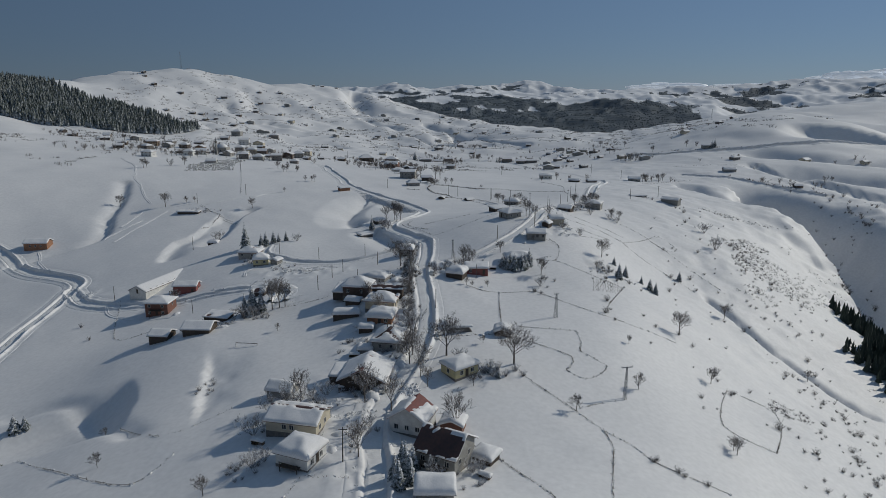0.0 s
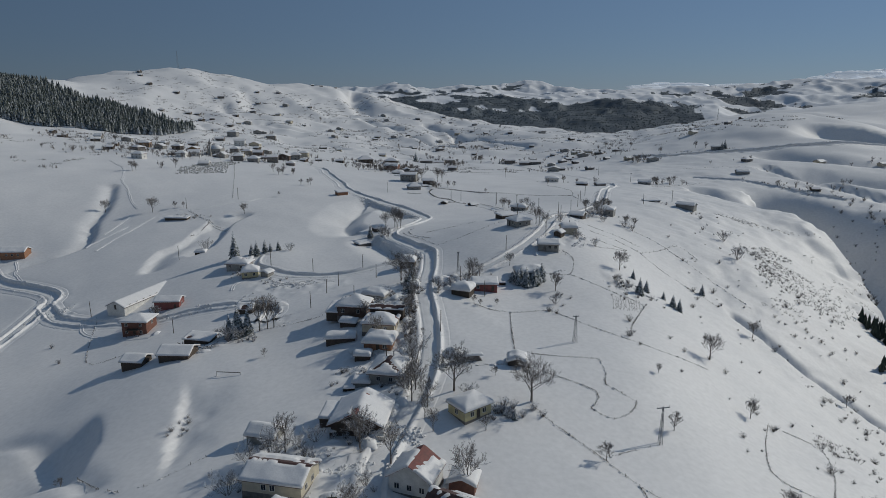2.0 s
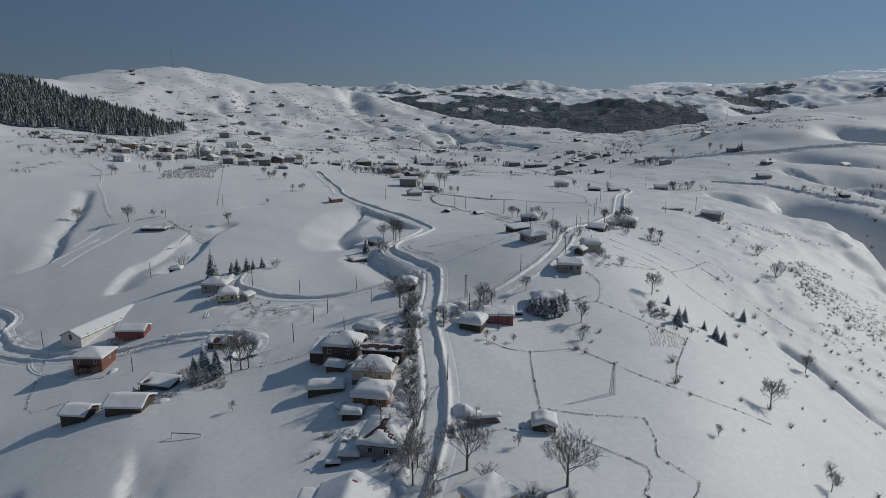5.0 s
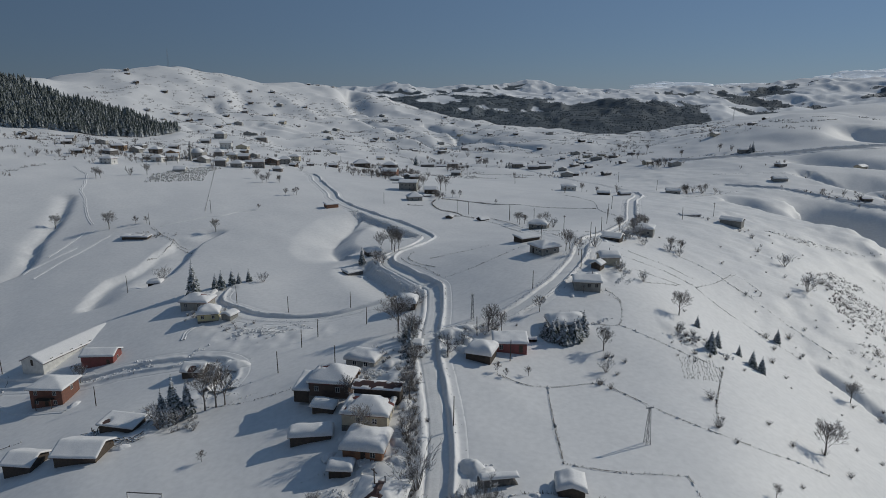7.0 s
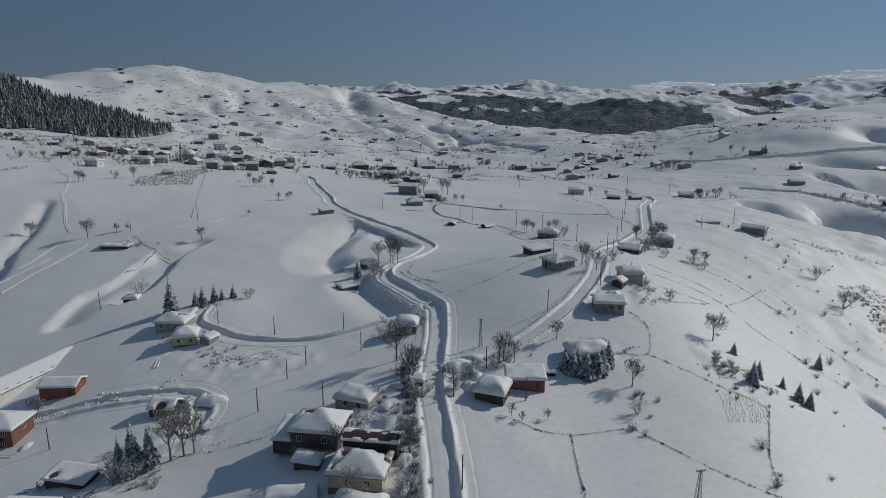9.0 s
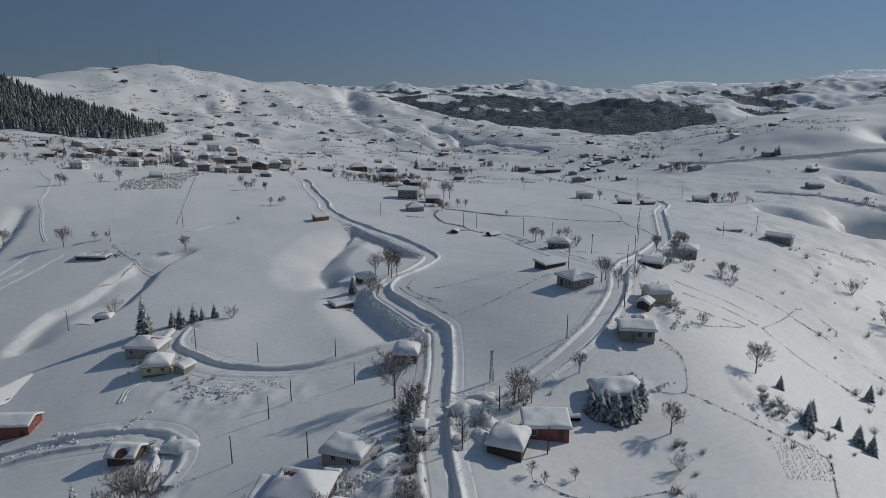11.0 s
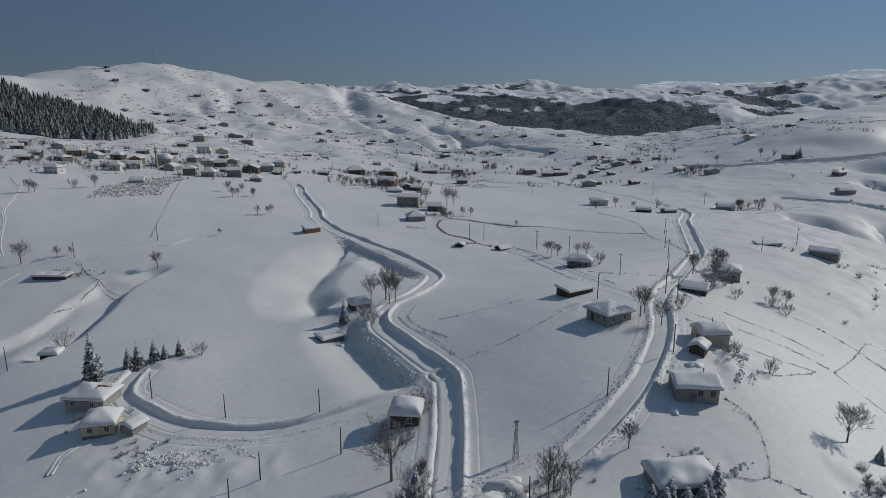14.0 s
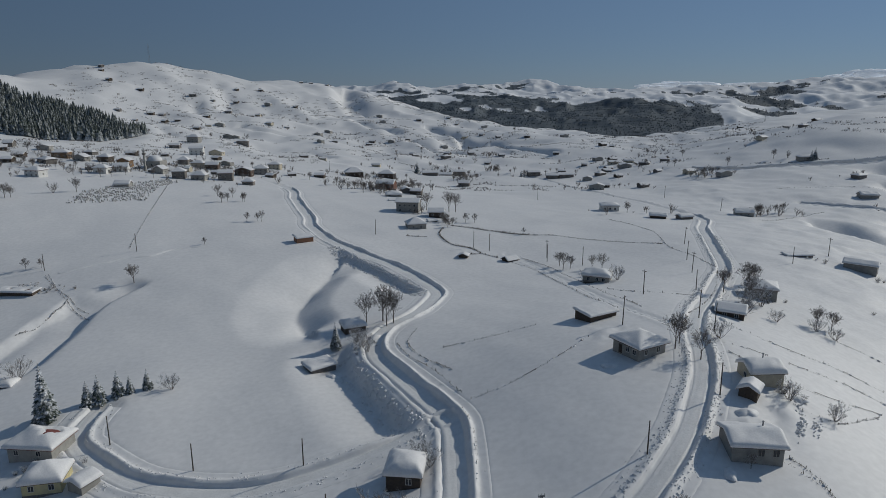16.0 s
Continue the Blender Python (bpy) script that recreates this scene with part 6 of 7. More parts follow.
# rows of tufts: hedges, and dark lines standing in for shaded terrace edges
for k in range(95):
    x, y = rng.uniform(-520, 430), rng.uniform(740, 1500)
    a, n = rng.gauss(0, 0.5), rng.randint(10, 34)
    line = [(x + 2.6 * i * math.cos(a), y + 2.6 * i * math.sin(a) + 3 * math.sin(i * 0.3 + k)) for i in range(n)]
    for (u, v), z in zip(line, height([q[0] for q in line], [q[1] for q in line])):
        if z < -40 or rng.random() < 0.25:
            continue
        for q in range(4):
            p = Vector((u + rng.gauss(0, 0.8), v + rng.gauss(0, 0.5), z - 0.2))
            b.tube([p, p + Vector((rng.gauss(0, 0.6), rng.gauss(0, 0.6), rng.uniform(0.5, 1.6)))], [0.28, 0.08], 3, cap=False)
# tufts added along the far roads, standing in for their dark shaded cuts
for line, off in ((EAST_ROAD, 5.0), (UPPER_LANE, 4.0), ([(120, 660), (105, 760), (90, 850)], 4.0), ([(-87, 546), (-103, 587), (-115, 625), (-136, 663)], 4.5)):
    line = smooth_line(line, 1.4)
    for (u, v), z in zip(line, height(line[:, 0], line[:, 1] + off)):
        if rng.random() < 0.75 or math.sin(u * 0.11 + v * 0.07) < 0.1:
            continue
        for q in range(4):
            p = Vector((u + rng.gauss(0, 1.2), v + off + rng.gauss(0, 0.7), z - 0.2))
            b.tube([p, p + Vector((rng.gauss(0, 0.6), rng.gauss(0, 0.6), rng.uniform(0.6, 1.8)))], [0.26, 0.08], 3, cap=False)
tagged(new("far_bushes", b.mesh("far_bushes", M_SHRUB)), "bare bushes scattered over the far snowy hillside", "bushes", kind="stuff")


def wood(name, spots, mat, label, tall, seed, layers=((0.05, 0.55, 1.0), (0.35, 0.8, 0.72), (0.62, 1.0, 0.45)), spread=(0.65, 1.25), n=6):
    """A far conifer wood as one mesh: jagged stacked cones."""
    r2 = np.random.RandomState(seed)
    zs = height([s[0] for s in spots], [s[1] for s in spots]) if len(spots[0]) == 2 else [s[2] for s in spots]
    v, f = [], []
    for s, z in zip(spots, zs):
        h = tall * r2.uniform(*spread)
        w = h * r2.uniform(0.17, 0.27)
        for lo, hi, rad in layers:
            k = len(v)
            turn, q, up = 2 * np.pi * np.arange(n) / n + r2.uniform(-0.3, 0.3, n), w * rad * r2.uniform(0.7, 1.25, n), h * (lo + r2.uniform(-0.05, 0.05, n))
            v += np.stack([s[0] + q * np.cos(turn), s[1] + q * np.sin(turn), z + up], 1).tolist()
            v.append([s[0] + r2.uniform(-0.2, 0.2), s[1], z + h * hi])
            f += [(k + i, k + (i + 1) % n, k + n) for i in range(n)]
    return tagged(new(name, mesh_from(name, v, f, mat, False)), label, "forest", kind="stuff")


def inside(x, y, poly):
    hit = False
    for (x0, y0), (x1, y1) in zip(poly, poly[1:] + poly[:1]):
        if (y0 > y) != (y1 > y) and x < (x1 - x0) * (y - y0) / (y1 - y0) + x0:
            hit = not hit
    return hit


WEST_WOOD = [(-350, 925), (-362, 850), (-405, 825), (-445, 812), (-510, 800), (-640, 790), (-800, 900), (-800, 1100), (-640, 1085), (-560, 1075), (-454, 1022), (-367, 948)]
spots = [p for p in ((rng.uniform(-800, -350), rng.uniform(785, 1110)) for k in range(9500)) if inside(*p, WEST_WOOD)]
wood("spruce_wood", spots, M_WOOD, "dense dark spruce wood on the hillside dusted with snow", 12.5, 3, spread=(0.5, 1.3))
spots = [(190 + 80 * rng.random() ** 0.8 + rng.gauss(0, 7), 175 + 170 * rng.random()) for k in range(2600)]
spots = [p for p in spots if p[0] > 176 + 0.36 * (p[1] - 200) + 14 * float(vnoise(np.array([p[0]]), np.array([p[1]]), 24, 77)[0])]
wood("gorge_wood", spots, M_NEEDLE, "dark conifers down in the gorge", 8.0, 4, spread=(0.35, 1.3))
# some scrub grows here; its number is raised to darken the shaded wall
spots = [(305 + rng.gauss(0, 34), 385 + rng.gauss(0, 62)) for k in range(800)]
spots = [q for q in spots if q[0] > 258 and vnoise(q[0], q[1], 22, 79) > -0.15]
scatter("gorge_scrub", (S_A, S_C, S_B), [(x, y, rng.uniform(0.6, 1.7), rng.uniform(0, 6.28)) for x, y in spots], "dry scrub on the shaded wall of the gorge", "bushes")
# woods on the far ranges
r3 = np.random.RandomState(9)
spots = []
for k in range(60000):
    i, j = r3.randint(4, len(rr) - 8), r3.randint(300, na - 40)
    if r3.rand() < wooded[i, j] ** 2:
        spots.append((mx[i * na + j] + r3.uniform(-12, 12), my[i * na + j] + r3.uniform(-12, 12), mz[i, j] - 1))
wood("far_woods", spots, M_HAZYWOOD, "dark wooded slopes across the valley", 5.5, 6, ((0.0, 1.0, 1.8),), n=4)

# ---------------------------------------------------------------- fences, poles, masts
b = Buf()
b.tube([(0, 0, -0.5), (0.01, 0, 0.45), (0, 0.01, 0.85)], [0.065, 0.055, 0.04], 5)
POST = b.mesh("post", M_POLE)


def fence(line, label, post_gap=2.6, brush=0.4):
    """Weathered posts with a low band of brushwood and rails half sunk in the snow."""
    pts = smooth_line(line, post_gap)
    z = height(pts[:, 0], pts[:, 1])
    x0, y0 = pts[0]
    ob = thing("fence", pose(x0, y0, z[0]), label, "fence", "field fences")
    for p, h in zip(pts, z):
        m = Matrix.Translation((p[0] - x0, p[1] - y0, h - z[0])) @ pose(0, 0, 0, rng.uniform(-9, 9), rng.uniform(-9, 9), rng.uniform(0, 360)) @ Matrix.Diagonal((1, 1, rng.uniform(0.3, 0.85), 1))
        part("post", POST, None, ob, at=m)
    b, cap = Buf(), Buf()
    for i in range(len(pts) - 1):
        a, c = Vector((pts[i][0] - x0, pts[i][1] - y0, z[i] - z[0])), Vector((pts[i + 1][0] - x0, pts[i + 1][1] - y0, z[i + 1] - z[0]))
        thick = max(0.45, 1 + 0.55 * float(vnoise(pts[i][0], pts[i][1], 7, 81)))
        if rng.random() < 0.35:
            b.tube([a + Vector((0, 0, 0.3)), a.lerp(c, 0.5) + Vector((0, 0, 0.16)), c + Vector((0, 0, 0.24))], [0.045] * 3, 4)
        for k in range(int(26 * thick * brush / 0.4)):
            q = a.lerp(c, rng.random())
            b.tube([q + Vector((rng.gauss(0, 0.1), rng.gauss(0, 0.1), -0.1)), q + Vector((rng.gauss(0, 0.24), rng.gauss(0, 0.24), rng.uniform(0.05, brush * thick + 0.05)))], [0.04, 0.014], 3, cap=False)
        for k in range(rng.choice((0, 1, 1, 2))):
            q, r = a.lerp(c, rng.random()) + Vector((rng.gauss(0, 0.18), rng.gauss(0, 0.18), brush * thick * rng.uniform(0.2, 0.7))), rng.uniform(0.14, 0.3)
            e = (c - a).normalized() * r * 1.6
            cap.tube([q - e, q - e * 0.6, q + e * 0.6, q + e], [0.02, r * 0.7, r * 0.65, 0.02], 6, cap=False)
    tagged(part("brushwood", b, M_BRUSH, ob), kind="stuff")
    if cap.v:
        tagged(part("snow_cap", cap, M_ROOFSNOW, ob, "snow lodged along the fence", True), kind="stuff")
    return ob


F1 = "low brushwood field fence half buried in snow"
F3 = "dark brushwood and stone field edge in snow"
for line in ([(-10, 506), (-12, 495), (-10.5, 485), (-6, 475), (2.4, 469.5), (8, 461), (14, 456)], [(-6, 514.5), (10.6, 504), (22, 497), (32.6, 492.5), (44, 491.5)], [(-1, 459), (4, 460), (9, 461.5)], [(-28, 488), (-22, 487), (-18, 487)]):
    fence(line, F3, 2.2, 0.85)
for line in ([(-164.7, 423), (-155.8, 413.2), (-146.4, 405), (-139.6, 399.6), (-134, 396)], [(-144.9, 404), (-143.5, 393), (-146.5, 376)]):
    fence(line, F1, 2.4, 0.26)
fence([(44, 491.5), (54, 485.6), (68, 475), (88, 462)], F1, 2.6, 0.4)
F2 = "thin post fence crossing the snowfield"
for line in ([[(35, 232), (40, 225), (48, 216), (57, 210), (66, 208), (75, 209), (82, 209)], [(21, 227), (20, 212), (19, 194)], [(19, 194), (28, 192), (43, 192)],
             [(43, 192), (43, 184), (41.5, 178), (45, 175), (48, 172), (45, 167), (40, 163), (37, 164), (35, 166)], [(35, 166), (38, 171), (38, 174), (35, 176), (31, 178), (25, 181)],
             [(59, 214), (62, 224), (73, 246)], [(9, 231), (14, 227.5), (21, 227), (35, 231)], [(6, 183), (10, 184), (16, 184)]]
        + [[(20, 164), (24, 158), (30, 151), (35, 145), (39, 139), (45, 133), (48, 128), (53, 126), (59, 124), (64, 123)], [(39, 139), (39.5, 132), (37, 122), (34, 111), (32, 100)],
             [(93, 190), (84, 174), (78, 159), (83, 155), (91, 154)], [(91, 154), (102, 172), (107, 186), (99, 190), (93, 190)], [(12, 123), (16, 116), (21, 108), (24, 98)],
             [(49, 283), (52, 277), (48, 262), (39, 262)], [(48, 262), (55, 258), (64, 252), (73, 248), (71, 243)]]):
    fence(line, F1, 2.6, 0.34)
for line in ([[(35, 148), (49, 156)], [(58, 326), (69, 321), (81, 319), (91, 316)], [(55, 321), (63, 310), (73, 308), (84, 310)], [(60, 299), (66, 297), (82, 308)],
             [(92, 315), (107, 330), (119, 341), (126, 331), (119, 325), (112, 332)], [(92, 315), (99, 304), (108, 298), (120, 288)], [(98, 349), (108, 339), (121, 320), (138, 296)],
             [(65, 339), (74, 331), (82, 329), (94, 324)], [(-10, 344), (3, 346), (15, 349)], [(-4, 314), (5, 317), (17, 325), (26, 334)]]
        + [[(83, 534), (93, 493), (89, 458), (93, 439), (94, 418)], [(44.5, 388), (51, 379.7), (62.4, 374.6), (70.8, 374.5)], [(93, 415.5), (80.3, 387.8), (66, 363), (56.7, 350)], [(17, 452), (27, 433), (32, 407), (35.5, 377), (39, 356)], [(24, 455), (34.5, 433), (39, 407), (42.5, 378), (46, 357)], [(-8, 330), (-16, 341), (-20, 352), (-18, 362)], [(-193, 604), (-168, 526), (-146, 453)], [(-164, 424), (-147, 404), (-129, 389)],
             [(-147, 274), (-127.8, 230.8), (-114, 230)]]
        + [[(-122.5, 155.2), (-96.5, 135.5), (-72, 121), (-65, 121), (-62, 130)], [(-86.1, 152.3), (-70, 140), (-61, 144), (-55, 150)], [(-28, 113.5), (-19, 112)], [(-31, 106), (-29, 113)],
             [(-80, 224), (-77, 230), (-65, 231), (-53, 231), (-44, 233)], [(224, 570), (203, 558), (179, 542), (169, 539)], [(300, 628), (281, 641), (237, 651)], [(47, 283), (52, 276)], [(-125, 266), (-112, 262), (-100, 262.9)],
             [(-178.7, 231.2), (-181.3, 251.5), (-182.5, 275.5), (-182.4, 290.6)], [(-6, 318), (-12, 331), (-19, 342), (-23, 352)], [(-4, 290), (-4, 300), (-6, 310)]]):
    fence(line, F2, 3.4, 0.22)


def utility_pole(x, y, tall, arm=False, tip=0.0):
    ob = thing("utility_pole", pose(x, y, ground_z(x, y) - 0.1, tip, rng.uniform(-2, 2), rng.uniform(0, 360)), "weathered wooden utility pole standing in snow", "utility pole", "utility poles")
    b = Buf()
    b.tube([(0, 0, -0.6), (0, 0, tall * 0.5), (0, 0, tall)], [0.15, 0.125, 0.10], 8)
    part("pole", b, M_POLE, ob, smooth=True)
    for k, zz in enumerate((tall - 0.35, tall - 0.95)):
        b = Buf()
        b.tube([(0.1, 0, zz), (0.28, 0, zz + 0.02), (0.28, 0, zz + 0.16)], [0.02, 0.02, 0.05], 5)
        part("insulator", b, M_FRAME, ob)
    if arm:
        b = Buf()
        b.box(-0.9, -0.06, tall - 0.6, 0.9, 0.06, tall - 0.46)
        part("crossarm", b, M_POLE, ob)
    return ob


for x, y, h in ([(-151, 277, 7), (-82.5, 310, 7), (-61, 301, 6.2), (-38, 299, 6.2), (-45, 274, 6), (-48.5, 266, 6), (-51, 247, 6.5), (-30, 280, 6), (-136, 334.5, 7.5), (-43, 488, 7.5), (-141, 449, 8), (25, 284, 6.5), (44.5, 301, 7), (36, 340, 8), (52, 374, 8),
                (72, 383, 7), (57, 334, 7.5), (34, 446, 8), (47, 437, 8), (97, 460, 8), (88, 433, 8), (82, 412, 8), (161, 571, 8), (153, 446, 8), (128, 428, 7), (4, 470, 8), (11, 467, 8), (-34, 242, 6)]
        + [(-2.5, 207, 7), (-3.5, 238, 6.5), (5, 254, 6), (-168, 428, 7), (58, 346, 8), (35, 453, 8),
                (-17, 183, 8), (-21, 118, 8), (-102.8, 246.1, 6), (13, 239, 6), (-70, 700, 9), (-20, 690, 9), (60, 650, 9), (150, 640, 9), (-120, 800, 9)]):
    utility_pole(x, y, h, arm=(h >= 8))


def lattice_mast(x, y, tall, foot, arm, label):
    """Four legs with cross bracing, and a crossarm."""
    ob = thing("lattice_mast", pose(x, y, ground_z(x, y) - 0.1, 0, 0, 12), label, "mast")
    b = Buf()
    n = max(4, int(tall / 1.2))
    half = lambda f: foot * (1 - 0.7 * f) / 2
    for sx in (-1, 1):
        for sy in (-1, 1):
            b.tube([(sx * half(0), sy * half(0), -0.4), (sx * half(1), sy * half(1), tall)], [0.055, 0.045], 4)
    part("leg_frame", b, M_STEEL, ob)
    b = Buf()
    for i in range(n):
        f0, f1 = i / n, (i + 1) / n
        a, c = half(f0), half(f1)
        for p, q in (((-a, -a), (c, -c)), ((a, -a), (-c, -c)), ((-a, a), (c, c)), ((a, a), (-c, c)), ((-a, -a), (-c, c)), ((a, -a), (c, c))):
            b.tube([(*p, tall * f0), (*q, tall * f1)], [0.028, 0.028], 3)
    part("bracing", b, M_STEEL, ob)
    if arm:
        b = Buf()
        b.box(-arm, -0.09, tall - 0.25, arm, 0.09, tall - 0.05)
        part("crossarm", b, M_STEEL, ob)
        for sx in (-1, 0, 1):
            b = Buf()
            b.tube([(sx * arm * 0.93, 0, tall - 0.05), (sx * arm * 0.93, 0, tall + 0.35)], [0.05, 0.07], 6)
            part("insulator", b, M_FRAME, ob)
    return ob


lattice_mast(38.2, 202.8, 8.5, 1.1, 0.9, "slim steel lattice power mast in the meadow")
lattice_mast(49.2, 156.5, 9.5, 0.8, 1.6, "steel power mast with a crossarm on the snowy slope")
mast = lattice_mast(4.3, 268, 8.0, 0.9, 0.5, "steel lattice mast plastered with snow at the road")
for k in range(16):
    b = Buf()
    zz = 1.0 + 0.43 * k + rng.uniform(-0.15, 0.15)
    u, w, r = rng.gauss(0, 0.22), rng.gauss(0, 0.22), rng.uniform(0.14, 0.36)
    b.tube([(u, w, zz - r), (u + 0.05, w, zz - r * 0.4), (u, w + 0.04, zz + r * 0.5), (u, w, zz + r)], [0.03, r, r * 0.8, 0.04], 7)
    part("snow_clump", b, M_ROOFSNOW, mast, "snow frozen onto the mast", True)
lattice_mast(-615, 1545, 42, 4.0, 0.0, "tall thin radio mast on the hilltop")
lattice_mast(520, 1250, 22, 2.0, 0.0, "thin mast on the far eastern hill")

# a football goal left in the field
goal = thing("football_goal", pose(-64.5, 194.2, ground_z(-64.5, 194.2)), "small football goal frame sunk in the snow", "goal")
for sx in (-1, 1):
    b = Buf()
    b.tube([(sx * 3.6, -0.3 * sx, -0.4), (sx * 3.6, -0.3 * sx, 1.0)], [0.16, 0.13], 6)
    part("goalpost", b, M_FRAME, goal)
b = Buf()
b.tube([(-3.65, 0.3, 0.98), (3.65, -0.3, 0.98)], [0.12, 0.12], 6)
part("crossbar", b, M_STONE, goal)

# ---------------------------------------------------------------- churned snow
spots = []
for (line, half, deep, bank), often in zip(ROADS[:4], (0.1, 0.95, 0.4, 0.3)):
    p = smooth_line([tuple(q) for q in line], 1.0)
    d = np.gradient(p, axis=0)
    d /= np.linalg.norm(d, axis=1)[:, None]
    for q, w in zip(p, d):
        if q[1] > 480 or q[1] < 70:
            continue
        for s in (-1, 1):
            for k in range(9):
                if rng.random() < often:
                    o = half + 0.9 + abs(rng.gauss(0, 1.0))
                    spots.append((q[0] + s * o * w[1] + rng.gauss(0, 0.3), q[1] - s * o * w[0] + rng.gauss(0, 0.3), rng.uniform(0.06, 0.2)))
for cx, cy, rx, ry, n in [(-62, 284, 16, 5, 420), (-72, 258, 9, 6, 160), (-92, 268, 14, 3, 160), (-70, 236, 12, 6, 200), (-27, 138, 12, 7, 240), (-22, 190, 7, 12, 220), (-24, 228, 8, 9, 200), (0, 250, 5, 6, 160), (2, 126, 6, 5, 100), (-118, 264, 8, 3, 80), (-170, 287, 9, 6, 120), (36, 262, 6, 5, 90), (70, 262, 7, 9, 90), (56, 297, 5, 4, 50), (-36, 352, 4, 5, 60)]:
    for k in range(max(3, n // 22)):
        x, y, a, size = cx + rng.gauss(0, rx * 0.5), cy + rng.gauss(0, ry * 0.5), rng.gauss(0.25, 0.5), rng.uniform(0.1, 0.24)
        for q in range(34):
            u, w = rng.gauss(0, 2.6), rng.gauss(0, 0.45)
            spots.append((x + u * math.cos(a) - w * math.sin(a), y + u * math.sin(a) + w * math.cos(a), size * rng.uniform(0.5, 1.7)))
for line, n, wide in (([(-16.5, 402), (-17, 409), (-24, 421.5), (-34, 435), (-50, 452.5), (-58, 461)], 900, 5.0), ([(-13.5, 303), (-15, 309), (-19.8, 319.5), (-26.5, 332), (-32.5, 344)], 420, 5.0)):
    p = smooth_line(line, 1.0)
    for k in range(n):
        i = rng.randrange(len(p) - 1)
        w = p[i + 1] - p[i]
        w = w / np.hypot(*w)
        o = rng.random() ** 1.5 * wide + rng.gauss(0, 0.6) + 0.5
        spots.append((p[i][0] - o * w[1] + rng.gauss(0, 0.4), p[i][1] + o * w[0] + rng.gauss(0, 0.4), rng.uniform(0.1, 0.42)))
for cx, cy, r, n in ((1.8, 191.8, 2.2, 70), (0.0, 256.5, 2.6, 90), (1.5, 250.5, 2.4, 60), (2.0, 243.5, 2.0, 40), (-9.5, 139, 3.5, 60), (-8.5, 150, 3.0, 50)):
    for k in range(n):
        spots.append((cx + rng.gauss(0, r * 0.5), cy + rng.gauss(0, r * 0.5), rng.uniform(0.15, 0.5)))
lumps("snow_rubble", spots, M_RUBBLE, "broken lumps of ploughed and trampled snow")

# graveyard below the village
GRAVES = [(-215, 526), (-225, 560), (-222, 590), (-206, 635), (-192, 625), (-196, 600), (-181, 546), (-200, 531)]
b = Buf()
for k in range(1300):
    x, y = rng.uniform(-226, -180), rng.uniform(525, 637)
    if not inside(x, y, GRAVES):
        continue
    z, h, w = ground_z(x, y), rng.uniform(0.3, 1.0), rng.uniform(0.3, 0.7)
    b.box(x - w / 2, y - 0.12, z - 0.3, x + w / 2, y + 0.12, z + h)
    b.box(x - w / 2 - 0.06, y - 0.2, z + h, x + w / 2 + 0.06, y + 0.2, z + h + 0.25, 1)
tagged(new("gravestones", b.mesh("gravestones", [M_GREY, M_ROOFSNOW])), "crowded grey gravestones capped with snow", "graveyard", kind="stuff")

# small heaps around the houses: buried carts, woodpiles and drifts
def snow_mound(seed):
    r5 = np.random.RandomState(seed)
    n, m = 18, 7
    v = [(0, 0, 1.0)]
    for j in range(1, m + 1):
        for i in range(n):
            a = 2 * math.pi * i / n
            q = (j / m) * (1 + 0.22 * math.sin(2 * a + seed) + 0.12 * math.sin(5 * a + seed * 2) + r5.uniform(-0.05, 0.05))
            v.append((q * 1.3 * math.cos(a), q * math.sin(a), math.cos(min(j / m, 1) * math.pi / 2) ** 0.8 * (1 + r5.uniform(-0.08, 0.08)) - 0.12 * (j == m)))
    f = [(0, 1 + i, 1 + (i + 1) % n) for i in range(n)]
    f += [(1 + j * n + i, 1 + (j + 1) * n + i, 1 + (j + 1) * n + (i + 1) % n, 1 + j * n + (i + 1) % n) for j in range(m - 1) for i in range(n)]
    return mesh_from("snow_mound", v, f, M_ROOFSNOW)


